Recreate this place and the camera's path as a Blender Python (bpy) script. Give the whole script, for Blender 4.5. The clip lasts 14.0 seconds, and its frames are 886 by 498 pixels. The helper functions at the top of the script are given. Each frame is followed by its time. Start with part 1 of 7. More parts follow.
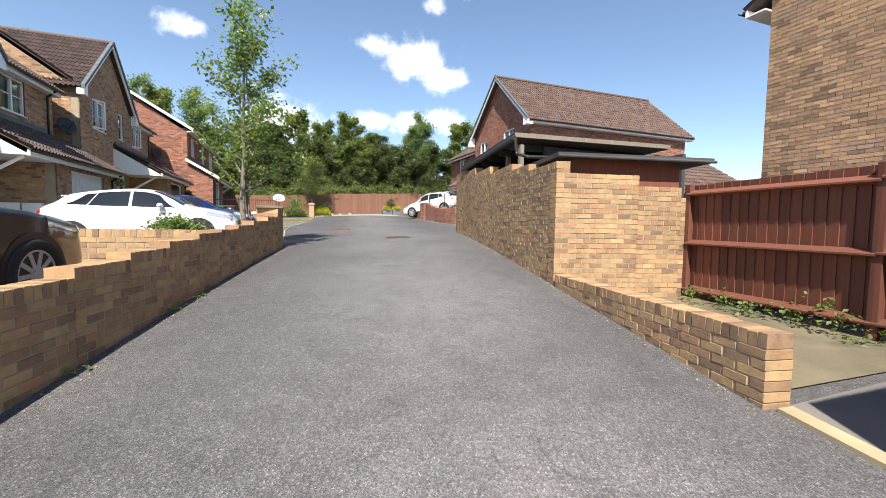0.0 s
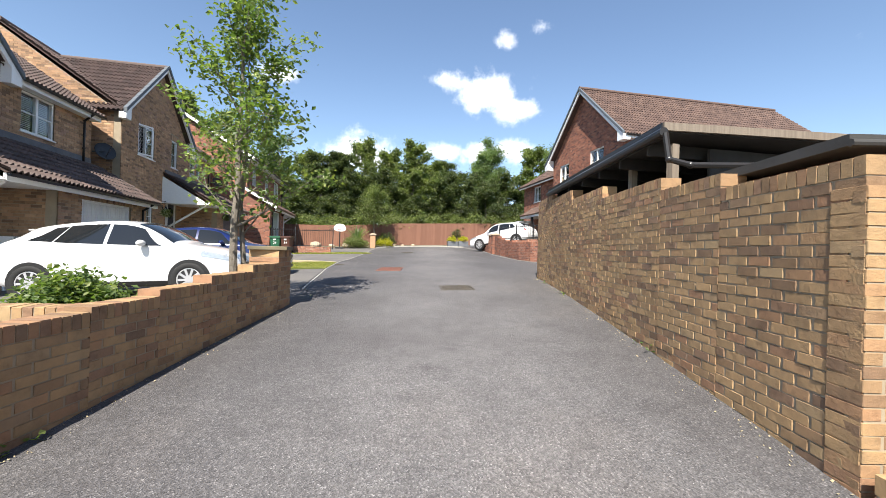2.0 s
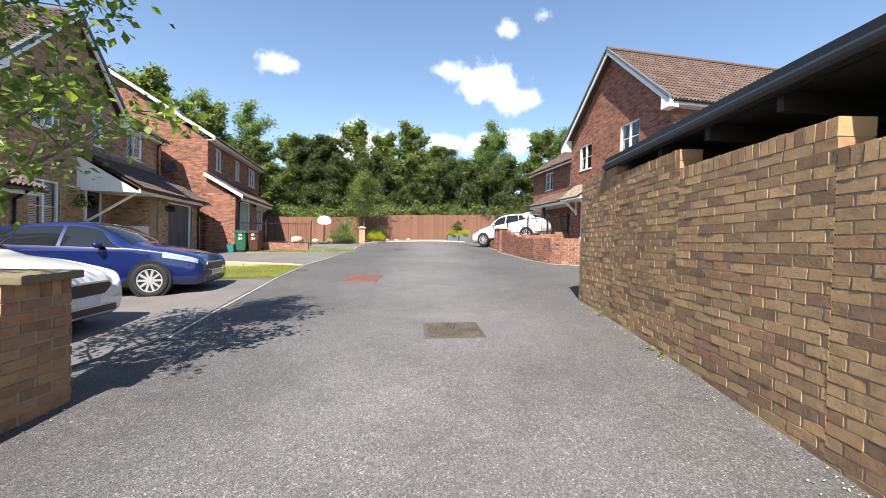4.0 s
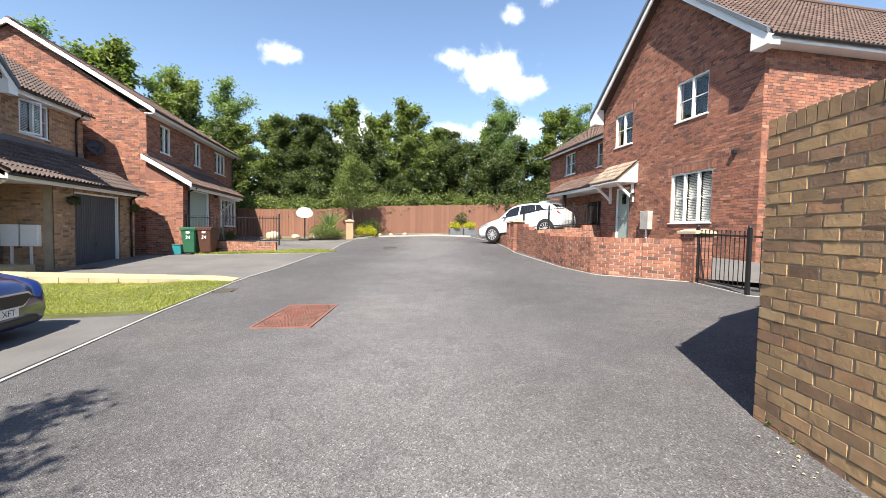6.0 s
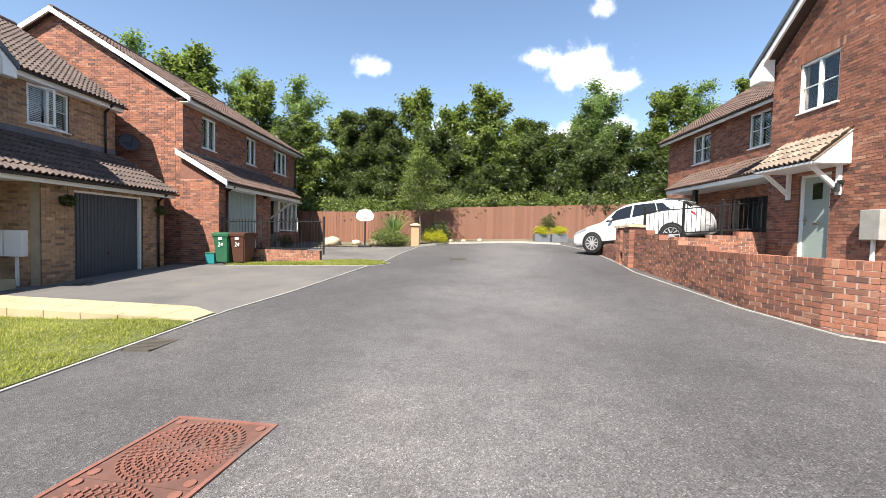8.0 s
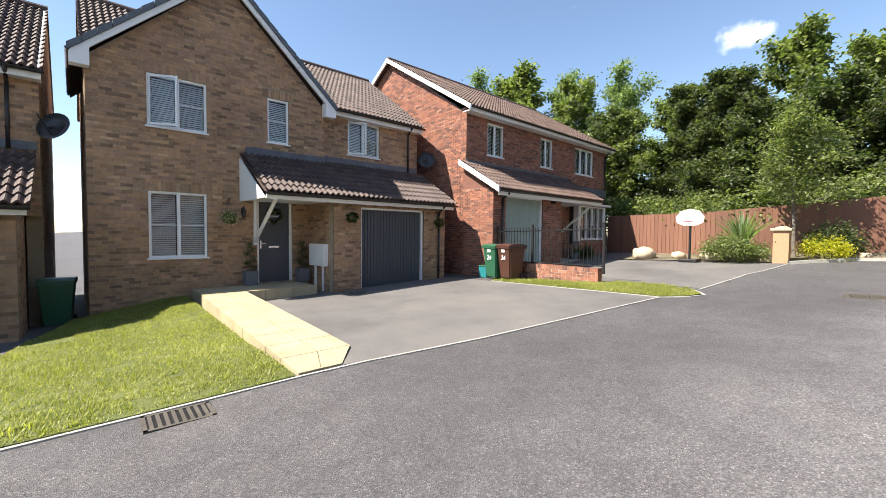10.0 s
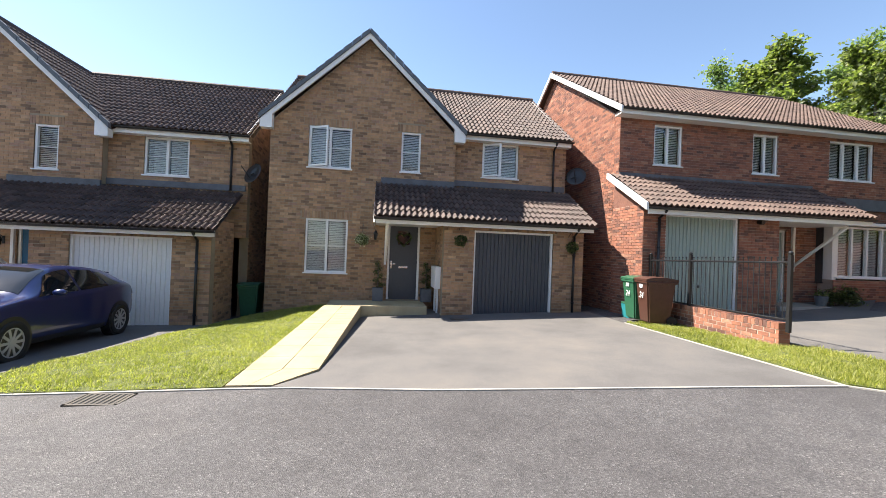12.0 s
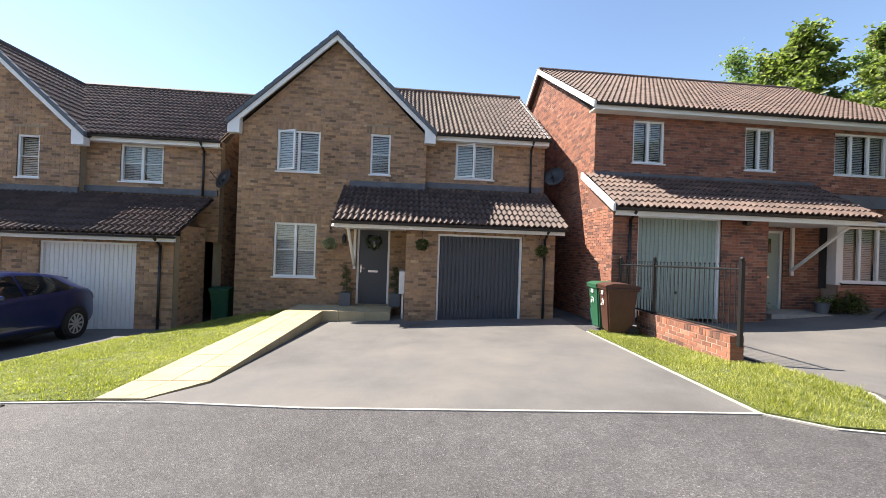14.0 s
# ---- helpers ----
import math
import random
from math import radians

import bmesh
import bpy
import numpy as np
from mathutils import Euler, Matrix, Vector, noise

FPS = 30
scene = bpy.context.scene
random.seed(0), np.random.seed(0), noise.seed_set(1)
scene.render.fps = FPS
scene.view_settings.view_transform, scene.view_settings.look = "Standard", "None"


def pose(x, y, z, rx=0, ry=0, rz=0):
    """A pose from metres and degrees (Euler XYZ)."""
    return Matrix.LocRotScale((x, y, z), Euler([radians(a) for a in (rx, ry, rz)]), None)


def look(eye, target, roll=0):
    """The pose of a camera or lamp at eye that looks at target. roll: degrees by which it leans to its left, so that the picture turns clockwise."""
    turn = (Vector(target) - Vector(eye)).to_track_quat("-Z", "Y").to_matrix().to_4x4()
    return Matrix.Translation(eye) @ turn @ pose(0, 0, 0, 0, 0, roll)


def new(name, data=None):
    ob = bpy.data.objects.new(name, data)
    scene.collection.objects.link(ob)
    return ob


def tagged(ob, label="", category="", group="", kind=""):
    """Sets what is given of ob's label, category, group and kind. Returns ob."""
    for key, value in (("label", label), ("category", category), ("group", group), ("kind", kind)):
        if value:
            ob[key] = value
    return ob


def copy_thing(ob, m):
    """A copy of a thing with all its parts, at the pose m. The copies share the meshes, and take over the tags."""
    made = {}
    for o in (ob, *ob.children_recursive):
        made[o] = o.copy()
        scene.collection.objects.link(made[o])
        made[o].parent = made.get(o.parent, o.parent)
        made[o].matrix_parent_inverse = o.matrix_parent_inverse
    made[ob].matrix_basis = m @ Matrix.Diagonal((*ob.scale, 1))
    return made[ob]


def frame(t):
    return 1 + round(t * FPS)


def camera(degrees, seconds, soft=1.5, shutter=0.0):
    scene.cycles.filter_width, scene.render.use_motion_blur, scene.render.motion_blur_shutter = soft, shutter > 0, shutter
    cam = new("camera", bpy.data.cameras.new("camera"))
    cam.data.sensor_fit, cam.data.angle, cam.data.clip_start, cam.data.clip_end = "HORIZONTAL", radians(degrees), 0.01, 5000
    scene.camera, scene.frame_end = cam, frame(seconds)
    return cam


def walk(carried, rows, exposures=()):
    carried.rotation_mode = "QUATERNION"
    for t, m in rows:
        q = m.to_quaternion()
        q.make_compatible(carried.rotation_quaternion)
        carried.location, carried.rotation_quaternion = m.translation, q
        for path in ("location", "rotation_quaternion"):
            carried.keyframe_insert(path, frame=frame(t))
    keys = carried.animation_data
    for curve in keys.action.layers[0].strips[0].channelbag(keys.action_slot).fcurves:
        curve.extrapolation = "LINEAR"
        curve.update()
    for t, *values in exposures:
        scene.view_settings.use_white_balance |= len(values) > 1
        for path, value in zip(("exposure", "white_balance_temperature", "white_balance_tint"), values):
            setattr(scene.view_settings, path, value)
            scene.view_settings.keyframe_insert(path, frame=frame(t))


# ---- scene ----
cam = camera(95.0, 14.0, soft=0.7)
PATH = [
    (0, (-0.936, -2.492, 1.573), (-0.231, -0.625, 1.448), 0.9),
    (0.5, (-0.795, -1.841, 1.598), (-0.274, 0.085, 1.461), 0.6),
    (1, (-0.512, -0.979, 1.708), (-0.054, 0.965, 1.611), 1.2),
    (1.5, (-0.165, -0.071, 1.837), (0.248, 1.885, 1.802), 1.5),
    (2, (0.101, 0.869, 1.933), (0.484, 2.832, 1.94), 1.7),
    (2.5, (0.322, 1.759, 1.952), (0.694, 3.724, 1.967), 1.6),
    (3, (0.524, 2.71, 2.024), (0.91, 4.673, 2.024), 1.4),
    (3.2, (0.592, 3.064, 2.067), (0.983, 5.026, 2.055), 1.4),
    (5.3, (1.803, 7.251, 2.374), (2.142, 9.221, 2.323), 1.6),
    (5.5, (1.881, 7.652, 2.406), (2.219, 9.622, 2.348), 1.5),
    (6, (2.032, 8.641, 2.503), (2.382, 10.608, 2.418), 1.1),
    (6.5, (2.196, 9.634, 2.566), (2.558, 11.598, 2.461), 0.8),
    (7, (2.386, 10.619, 2.608), (2.731, 12.586, 2.509), 0.9),
    (7.5, (2.562, 11.637, 2.66), (2.782, 13.623, 2.58), 1.2),
    (7.8, (2.643, 12.266, 2.65), (2.731, 14.262, 2.572), 1.7),
    (8, (2.709, 12.695, 2.649), (2.662, 14.692, 2.571), 1.4),
    (8.5, (2.927, 13.748, 2.689), (2.478, 15.695, 2.592), 0.9),
    (9, (3.029, 14.729, 2.693), (2.201, 16.546, 2.591), 0.2),
    (9.2, (3.048, 15.138, 2.741), (2.086, 16.889, 2.64), 0.4),
    (11.3, (3.52, 18.993, 2.815), (1.591, 19.522, 2.813), 1.1),
    (11.5, (3.639, 19.293, 2.826), (1.69, 19.741, 2.828), 1.5),
    (12, (3.849, 20.085, 2.903), (1.874, 20.401, 2.915), 2.2),
    (12.5, (4.071, 20.832, 2.971), (2.084, 21.06, 3.004), 2.7),
    (13, (4.289, 21.452, 3.076), (2.297, 21.634, 3.119), 2.6),
    (13.5, (4.301, 21.74, 3.074), (2.309, 21.915, 3.112), 2.1),
    (14, (3.763, 21.786, 3.06), (1.772, 21.969, 3.069), 2.0),
]
walk(cam, [(t, look(eye, target, roll)) for t, eye, target, roll in PATH], exposures=[(0, 0.95, 6600, 10), (3, 1.06, 6600, 10), (6, 1.21, 6660, 10), (9, 1.14, 6700, 10), (11.3, 1.38, 6760, 11), (14, 1.37, 6760, 11)])

# ---- light ----
SUN_DIR = Vector((-0.385, -0.94, 1.25)).normalized()
world = bpy.data.worlds.new("sky")
scene.world = world
world.use_nodes = True


def sky_nodes():
    nt = world.node_tree
    nt.nodes.clear()
    out = nt.nodes.new("ShaderNodeOutputWorld")
    bg = nt.nodes.new("ShaderNodeBackground")
    sky = nt.nodes.new("ShaderNodeTexSky")
    sky.sky_type = "NISHITA"
    sky.sun_disc = False
    sky.sun_elevation = math.asin(SUN_DIR.z)
    sky.sun_rotation = math.atan2(SUN_DIR.x, SUN_DIR.y)
    sky.air_density, sky.dust_density, sky.ozone_density = 1.0, 0.25, 1.9
    bg.inputs["Strength"].default_value = 0.104
    tc = nt.nodes.new("ShaderNodeTexCoord")
    # scattered fair-weather cumulus: soft lobes broken up by noise
    nz = nt.nodes.new("ShaderNodeTexNoise")
    nz.inputs["Scale"].default_value, nz.inputs["Detail"].default_value = 16.0, 8.0
    nz.inputs["Roughness"].default_value = 0.62
    nt.links.new(tc.outputs["Generated"], nz.inputs["Vector"])
    total = None
    for az, el, size, weight in CLOUDS:
        d = Vector((math.sin(radians(az)) * math.cos(radians(el)), math.cos(radians(az)) * math.cos(radians(el)), math.sin(radians(el))))
        sub = nt.nodes.new("ShaderNodeVectorMath")
        sub.operation = "SUBTRACT"
        sub.inputs[1].default_value = d
        nt.links.new(tc.outputs["Generated"], sub.inputs[0])
        mul = nt.nodes.new("ShaderNodeVectorMath")
        mul.operation = "MULTIPLY"
        s = 1.0 / math.sin(radians(size))
        mul.inputs[1].default_value = (s, s, s * 1.9)
        nt.links.new(sub.outputs[0], mul.inputs[0])
        ln = nt.nodes.new("ShaderNodeVectorMath")
        ln.operation = "LENGTH"
        nt.links.new(mul.outputs[0], ln.inputs[0])
        mr = nt.nodes.new("ShaderNodeMapRange")
        mr.inputs["From Min"].default_value, mr.inputs["From Max"].default_value = 0.0, 1.3
        mr.inputs["To Min"].default_value, mr.inputs["To Max"].default_value = weight, 0.0
        nt.links.new(ln.outputs["Value"], mr.inputs["Value"])
        if total is None:
            total = mr.outputs[0]
        else:
            mx = nt.nodes.new("ShaderNodeMath")
            mx.operation = "MAXIMUM"
            nt.links.new(total, mx.inputs[0])
            nt.links.new(mr.outputs[0], mx.inputs[1])
            total = mx.outputs[0]
    add = nt.nodes.new("ShaderNodeMath")
    add.operation = "MULTIPLY_ADD"
    nt.links.new(nz.outputs["Fac"], add.inputs[0])
    add.inputs[1].default_value = 1.7
    add.inputs[2].default_value = -0.85
    sm = nt.nodes.new("ShaderNodeMath")
    sm.operation = "ADD"
    nt.links.new(total, sm.inputs[0])
    nt.links.new(add.outputs[0], sm.inputs[1])
    ramp = nt.nodes.new("ShaderNodeMapRange")
    ramp.interpolation_type = "SMOOTHSTEP"
    ramp.inputs["From Min"].default_value, ramp.inputs["From Max"].default_value = 0.34, 1.1
    nt.links.new(sm.outputs[0], ramp.inputs["Value"])
    mix = nt.nodes.new("ShaderNodeMix")
    mix.data_type = "RGBA"
    nt.links.new(ramp.outputs[0], mix.inputs["Factor"])
    nt.links.new(sky.outputs[0], mix.inputs["A"])
    mix.inputs["B"].default_value = (10.0, 10.1, 10.5, 1)
    nt.links.new(mix.outputs["Result"], bg.inputs["Color"])
    nt.links.new(bg.outputs[0], out.inputs["Surface"])


# azimuth from +y towards +x, elevation, size, weight
CLOUDS = [(17.0, 21.3, 6.2, 1.0), (11.5, 22.8, 4.2, 0.95), (20.5, 19.3, 4.4, 1.0), (-11.5, 21.2, 3.0, 1.0), (16, 13.4, 3.8, 1.15), (11, 13.8, 3.2, 1.1),
          (20.5, 13.9, 3.8, 1.1), (-1, 12.5, 7.5, 1.1), (27, 12.0, 4.5, 0.95), (19, 27.5, 2.2, 0.7), (24, 28.5, 2.0, 0.7), (-30, 30, 4, 0.5), (70, 25, 7, 0.8), (130, 30, 8, 0.8), (250, 40, 8, 0.7)]
sky_nodes()
sun = new("sun", bpy.data.lights.new("sun", "SUN"))
sun.data.energy, sun.data.angle, sun.data.color = 5.5, radians(0.53), (1.0, 0.945, 0.86)
sun.matrix_world = look(SUN_DIR * 60, (0, 0, 0))


# ---- materials ----
def mat_nodes(name):
    m = bpy.data.materials.new(name)
    m.use_nodes = True
    nt = m.node_tree
    return m, nt, nt.nodes["Principled BSDF"]


def node(nt, kind, **values):
    n = nt.nodes.new(kind)
    for k, v in values.items():
        n.inputs[k.replace("_", " ")].default_value = v
    return n


def math_node(nt, op, a, b):
    n = nt.nodes.new("ShaderNodeMath")
    n.operation = op
    for i, v in enumerate((a, b)):
        if isinstance(v, (int, float)):
            n.inputs[i].default_value = v
        else:
            nt.links.new(v, n.inputs[i])
    return n.outputs[0]


def ramp_node(nt, fac, stops):
    r = nt.nodes.new("ShaderNodeValToRGB")
    while len(r.color_ramp.elements) < len(stops):
        r.color_ramp.elements.new(0.5)
    for e, (p, c) in zip(r.color_ramp.elements, stops):
        e.position, e.color = p, (*c, 1)
    nt.links.new(fac, r.inputs["Fac"])
    return r.outputs["Color"]


def mix_col(nt, fac, a, b, mode="MIX"):
    n = nt.nodes.new("ShaderNodeMix")
    n.data_type, n.blend_type = "RGBA", mode
    for key, v in (("Factor", fac), ("A", a), ("B", b)):
        s = n.inputs[key] if key == "Factor" else [q for q in n.inputs if q.name == key and q.type == "RGBA"][0]
        if isinstance(v, (int, float)):
            s.default_value = v
        elif isinstance(v, tuple):
            s.default_value = (*v, 1)
        else:
            nt.links.new(v, s)
    return [q for q in n.outputs if q.type == "RGBA"][0]


def noise_fac(nt, scale, detail=4.0, rough=0.55, vec=None):
    n = node(nt, "ShaderNodeTexNoise", Scale=scale, Detail=detail, Roughness=rough)
    if vec is None:
        g = nt.nodes.new("ShaderNodeNewGeometry")
        vec = g.outputs["Position"]
    nt.links.new(vec, n.inputs["Vector"])
    return n.outputs["Fac"]


def piece_random(nt):
    oi = nt.nodes.new("ShaderNodeObjectInfo")
    ge = nt.nodes.new("ShaderNodeNewGeometry")
    s = math_node(nt, "ADD", oi.outputs["Random"], ge.outputs["Random Per Island"])
    return math_node(nt, "FRACT", s, 0.0)


def bump(nt, bsdf, height, strength, distance):
    b = node(nt, "ShaderNodeBump", Strength=strength, Distance=distance)
    nt.links.new(height, b.inputs["Height"])
    nt.links.new(b.outputs[0], bsdf.inputs["Normal"])


def grain_mat(name, c1, c2, scale, rough=0.8, fine=60.0, bump_s=0.3, bump_d=0.004, metal=0.0, stain=None, stain_scale=0.7):
    """Two-scale mottled surface with fine relief."""
    m, nt, b = mat_nodes(name)
    big = noise_fac(nt, scale)
    small = noise_fac(nt, fine, 6.0, 0.7)
    f = math_node(nt, "ADD", math_node(nt, "MULTIPLY", big, 0.6), math_node(nt, "MULTIPLY", small, 0.4))
    col = ramp_node(nt, f, [(0.3, c1), (0.7, c2)])
    if stain:
        sf = ramp_node(nt, noise_fac(nt, stain_scale, 5.0, 0.6), [(0.5, (0, 0, 0)), (0.68, (1, 1, 1))])
        col = mix_col(nt, sf, col, stain)
    nt.links.new(col, b.inputs["Base Color"])
    b.inputs["Roughness"].default_value, b.inputs["Metallic"].default_value = rough, metal
    bump(nt, b, small, bump_s, bump_d)
    return m


def brick_mat(name, stops, rough=0.85):
    m, nt, b = mat_nodes(name)
    r = piece_random(nt)
    col = ramp_node(nt, r, stops)
    n1 = noise_fac(nt, 9.0, 5.0, 0.65)
    n2 = noise_fac(nt, 70.0, 6.0, 0.7)
    shade = ramp_node(nt, n1, [(0.25, (0.62, 0.58, 0.56)), (0.5, (1, 1, 1)), (0.8, (1.25, 1.2, 1.12))])
    col = mix_col(nt, 0.8, col, shade, "MULTIPLY")
    weather = ramp_node(nt, noise_fac(nt, 0.9, 4.0, 0.6), [(0.35, (0.74, 0.73, 0.72)), (0.65, (1.08, 1.06, 1.04))])
    col = mix_col(nt, 0.7, col, weather, "MULTIPLY")
    nt.links.new(col, b.inputs["Base Color"])
    b.inputs["Roughness"].default_value = rough
    n3 = noise_fac(nt, 26.0, 5.0, 0.7)
    relief = math_node(nt, "ADD", math_node(nt, "ADD", math_node(nt, "MULTIPLY", n1, 0.6), n3), math_node(nt, "MULTIPLY", n2, 0.4))
    bump(nt, b, relief, 0.7, 0.009)
    return m


def asphalt_mat():
    m, nt, b = mat_nodes("asphalt")
    g = nt.nodes.new("ShaderNodeNewGeometry")
    v = node(nt, "ShaderNodeTexVoronoi", Scale=105.0)
    nt.links.new(g.outputs["Position"], v.inputs["Vector"])
    stone = ramp_node(nt, v.outputs["Color"], [(0.0, (0.050, 0.050, 0.051)), (0.45, (0.104, 0.102, 0.102)), (0.8, (0.160, 0.157, 0.157)), (1.0, (0.32, 0.315, 0.31))])
    big = ramp_node(nt, noise_fac(nt, 0.35, 6.0, 0.6), [(0.3, (0.74, 0.72, 0.72)), (0.55, (1, 1, 1)), (0.75, (1.2, 1.15, 1.1))])
    mid = ramp_node(nt, noise_fac(nt, 3.2, 6.0, 0.7), [(0.3, (0.8, 0.78, 0.78)), (0.6, (1.08, 1.06, 1.05))])
    col = mix_col(nt, 1.0, mix_col(nt, 1.0, stone, big, "MULTIPLY"), mid, "MULTIPLY")
    # paler dusty middle of the road, darker coarse sides
    sep = nt.nodes.new("ShaderNodeSeparateXYZ")
    nt.links.new(g.outputs["Position"], sep.inputs[0])
    axis = math_node(nt, "ADD", math_node(nt, "MULTIPLY", sep.outputs["Y"], 0.17), 0.2)
    off = math_node(nt, "ABSOLUTE", math_node(nt, "SUBTRACT", sep.outputs["X"], axis), 0.0)
    off = math_node(nt, "ADD", off, math_node(nt, "MULTIPLY", noise_fac(nt, 0.8, 5.0, 0.6), 1.6))
    worn = node(nt, "ShaderNodeMapRange", From_Min=1.1, From_Max=3.3)
    worn.interpolation_type = "SMOOTHSTEP"
    nt.links.new(off, worn.inputs["Value"])
    wear = ramp_node(nt, worn.outputs[0], [(0.0, (1.14, 1.13, 1.13)), (1.0, (0.75, 0.74, 0.75))])
    col = mix_col(nt, 1.0, col, wear, "MULTIPLY")
    # thin dark cracks and old tar seams
    ck = node(nt, "ShaderNodeTexVoronoi", Scale=0.55)
    ck.feature = "DISTANCE_TO_EDGE"
    wob = nt.nodes.new("ShaderNodeVectorMath")
    wob.operation = "MULTIPLY_ADD"
    wn = node(nt, "ShaderNodeTexNoise", Scale=2.2, Detail=5.0)
    nt.links.new(g.outputs["Position"], wn.inputs["Vector"])
    nt.links.new(wn.outputs["Color"], wob.inputs[0])
    wob.inputs[1].default_value = (0.5, 0.5, 0.0)
    nt.links.new(g.outputs["Position"], wob.inputs[2])
    nt.links.new(wob.outputs[0], ck.inputs["Vector"])
    gap = ramp_node(nt, ck.outputs["Distance"], [(0.0, (0.72, 0.72, 0.72)), (0.006, (1, 1, 1))])
    patchy = ramp_node(nt, noise_fac(nt, 0.45, 2.0), [(0.5, (0, 0, 0)), (0.62, (1, 1, 1))])
    col = mix_col(nt, patchy, col, mix_col(nt, 1.0, col, gap, "MULTIPLY"))
    nt.links.new(col, b.inputs["Base Color"])
    b.inputs["Roughness"].default_value = 0.82
    bump(nt, b, v.outputs["Distance"], 0.9, 0.007)
    return m


def drive_mat():
    m, nt, b = mat_nodes("driveway_asphalt")
    small = noise_fac(nt, 160.0, 4.0, 0.7)
    col = ramp_node(nt, small, [(0.3, (0.086, 0.083, 0.081)), (0.7, (0.158, 0.152, 0.146))])
    big = ramp_node(nt, noise_fac(nt, 0.55, 6.0, 0.65), [(0.3, (0.72, 0.70, 0.69)), (0.5, (1.0, 0.98, 0.96)), (0.72, (1.35, 1.27, 1.17))])
    nt.links.new(mix_col(nt, 1.0, col, big, "MULTIPLY"), b.inputs["Base Color"])
    b.inputs["Roughness"].default_value = 0.85
    bump(nt, b, small, 0.4, 0.003)
    return m


def leaf_mat(name, c1, c2, c3):
    m, nt, b = mat_nodes(name)
    r = piece_random(nt)
    n = noise_fac(nt, 0.8, 3.0)
    f = math_node(nt, "ADD", math_node(nt, "MULTIPLY", r, 0.6), math_node(nt, "MULTIPLY", n, 0.4))
    col = ramp_node(nt, f, [(0.15, c1), (0.5, c2), (0.85, c3)])
    nt.links.new(col, b.inputs["Base Color"])
    b.inputs["Roughness"].default_value = 0.5
    tr = nt.nodes.new("ShaderNodeBsdfTranslucent")
    nt.links.new(mix_col(nt, 1.0, col, (1.5, 1.7, 0.7), "MULTIPLY"), tr.inputs["Color"])
    mx = nt.nodes.new("ShaderNodeMixShader")
    mx.inputs[0].default_value = 0.48
    nt.links.new(b.outputs[0], mx.inputs[1])
    nt.links.new(tr.outputs[0], mx.inputs[2])
    nt.links.new(mx.outputs[0], nt.nodes["Material Output"].inputs["Surface"])
    return m


def tile_mat(name, stops):
    m, nt, b = mat_nodes(name)
    r = piece_random(nt)
    col = ramp_node(nt, r, stops)
    w = ramp_node(nt, noise_fac(nt, 6.0, 6.0, 0.7), [(0.3, (0.75, 0.75, 0.77)), (0.7, (1.2, 1.16, 1.1))])
    nt.links.new(mix_col(nt, 0.9, col, w, "MULTIPLY"), b.inputs["Base Color"])
    b.inputs["Roughness"].default_value = 0.7
    bump(nt, b, noise_fac(nt, 120.0, 4.0), 0.3, 0.003)
    return m


def plain_mat(name, c, rough=0.5, metal=0.0, coat=0.0, var=0.12):
    m, nt, b = mat_nodes(name)
    n = noise_fac(nt, 14.0, 5.0, 0.6)
    lo, hi = tuple(x * (1 - var) for x in c), tuple(min(1, x * (1 + var)) for x in c)
    nt.links.new(ramp_node(nt, n, [(0.3, lo), (0.7, hi)]), b.inputs["Base Color"])
    b.inputs["Roughness"].default_value, b.inputs["Metallic"].default_value = rough, metal
    b.inputs["Coat Weight"].default_value = coat
    b.inputs["Coat Roughness"].default_value = 0.03
    return m


def glass_mat(name, tint=(0.95, 0.97, 0.96)):
    m, nt, b = mat_nodes(name)
    b.inputs["Base Color"].default_value = (*tint, 1)
    b.inputs["Transmission Weight"].default_value = 1.0
    b.inputs["Roughness"].default_value = 0.01
    b.inputs["IOR"].default_value = 1.45
    return m


def dark_glass_mat(name):
    m, nt, b = mat_nodes(name)
    b.inputs["Base Color"].default_value = (0.012, 0.014, 0.016, 1)
    b.inputs["Roughness"].default_value = 0.04
    b.inputs["Specular IOR Level"].default_value = 0.7
    return m


def timber_mat(name, c1, c2):
    m, nt, b = mat_nodes(name)
    tc = nt.nodes.new("ShaderNodeNewGeometry")
    mp = nt.nodes.new("ShaderNodeMapping")
    mp.inputs["Scale"].default_value = (30, 30, 1.5)
    nt.links.new(tc.outputs["Position"], mp.inputs["Vector"])
    gr = noise_fac(nt, 1.0, 6.0, 0.6, mp.outputs[0])
    r = piece_random(nt)
    f = math_node(nt, "ADD", math_node(nt, "MULTIPLY", gr, 0.6), math_node(nt, "MULTIPLY", r, 0.4))
    nt.links.new(ramp_node(nt, f, [(0.25, c1), (0.75, c2)]), b.inputs["Base Color"])
    b.inputs["Roughness"].default_value = 0.75
    bump(nt, b, gr, 0.4, 0.004)
    return m


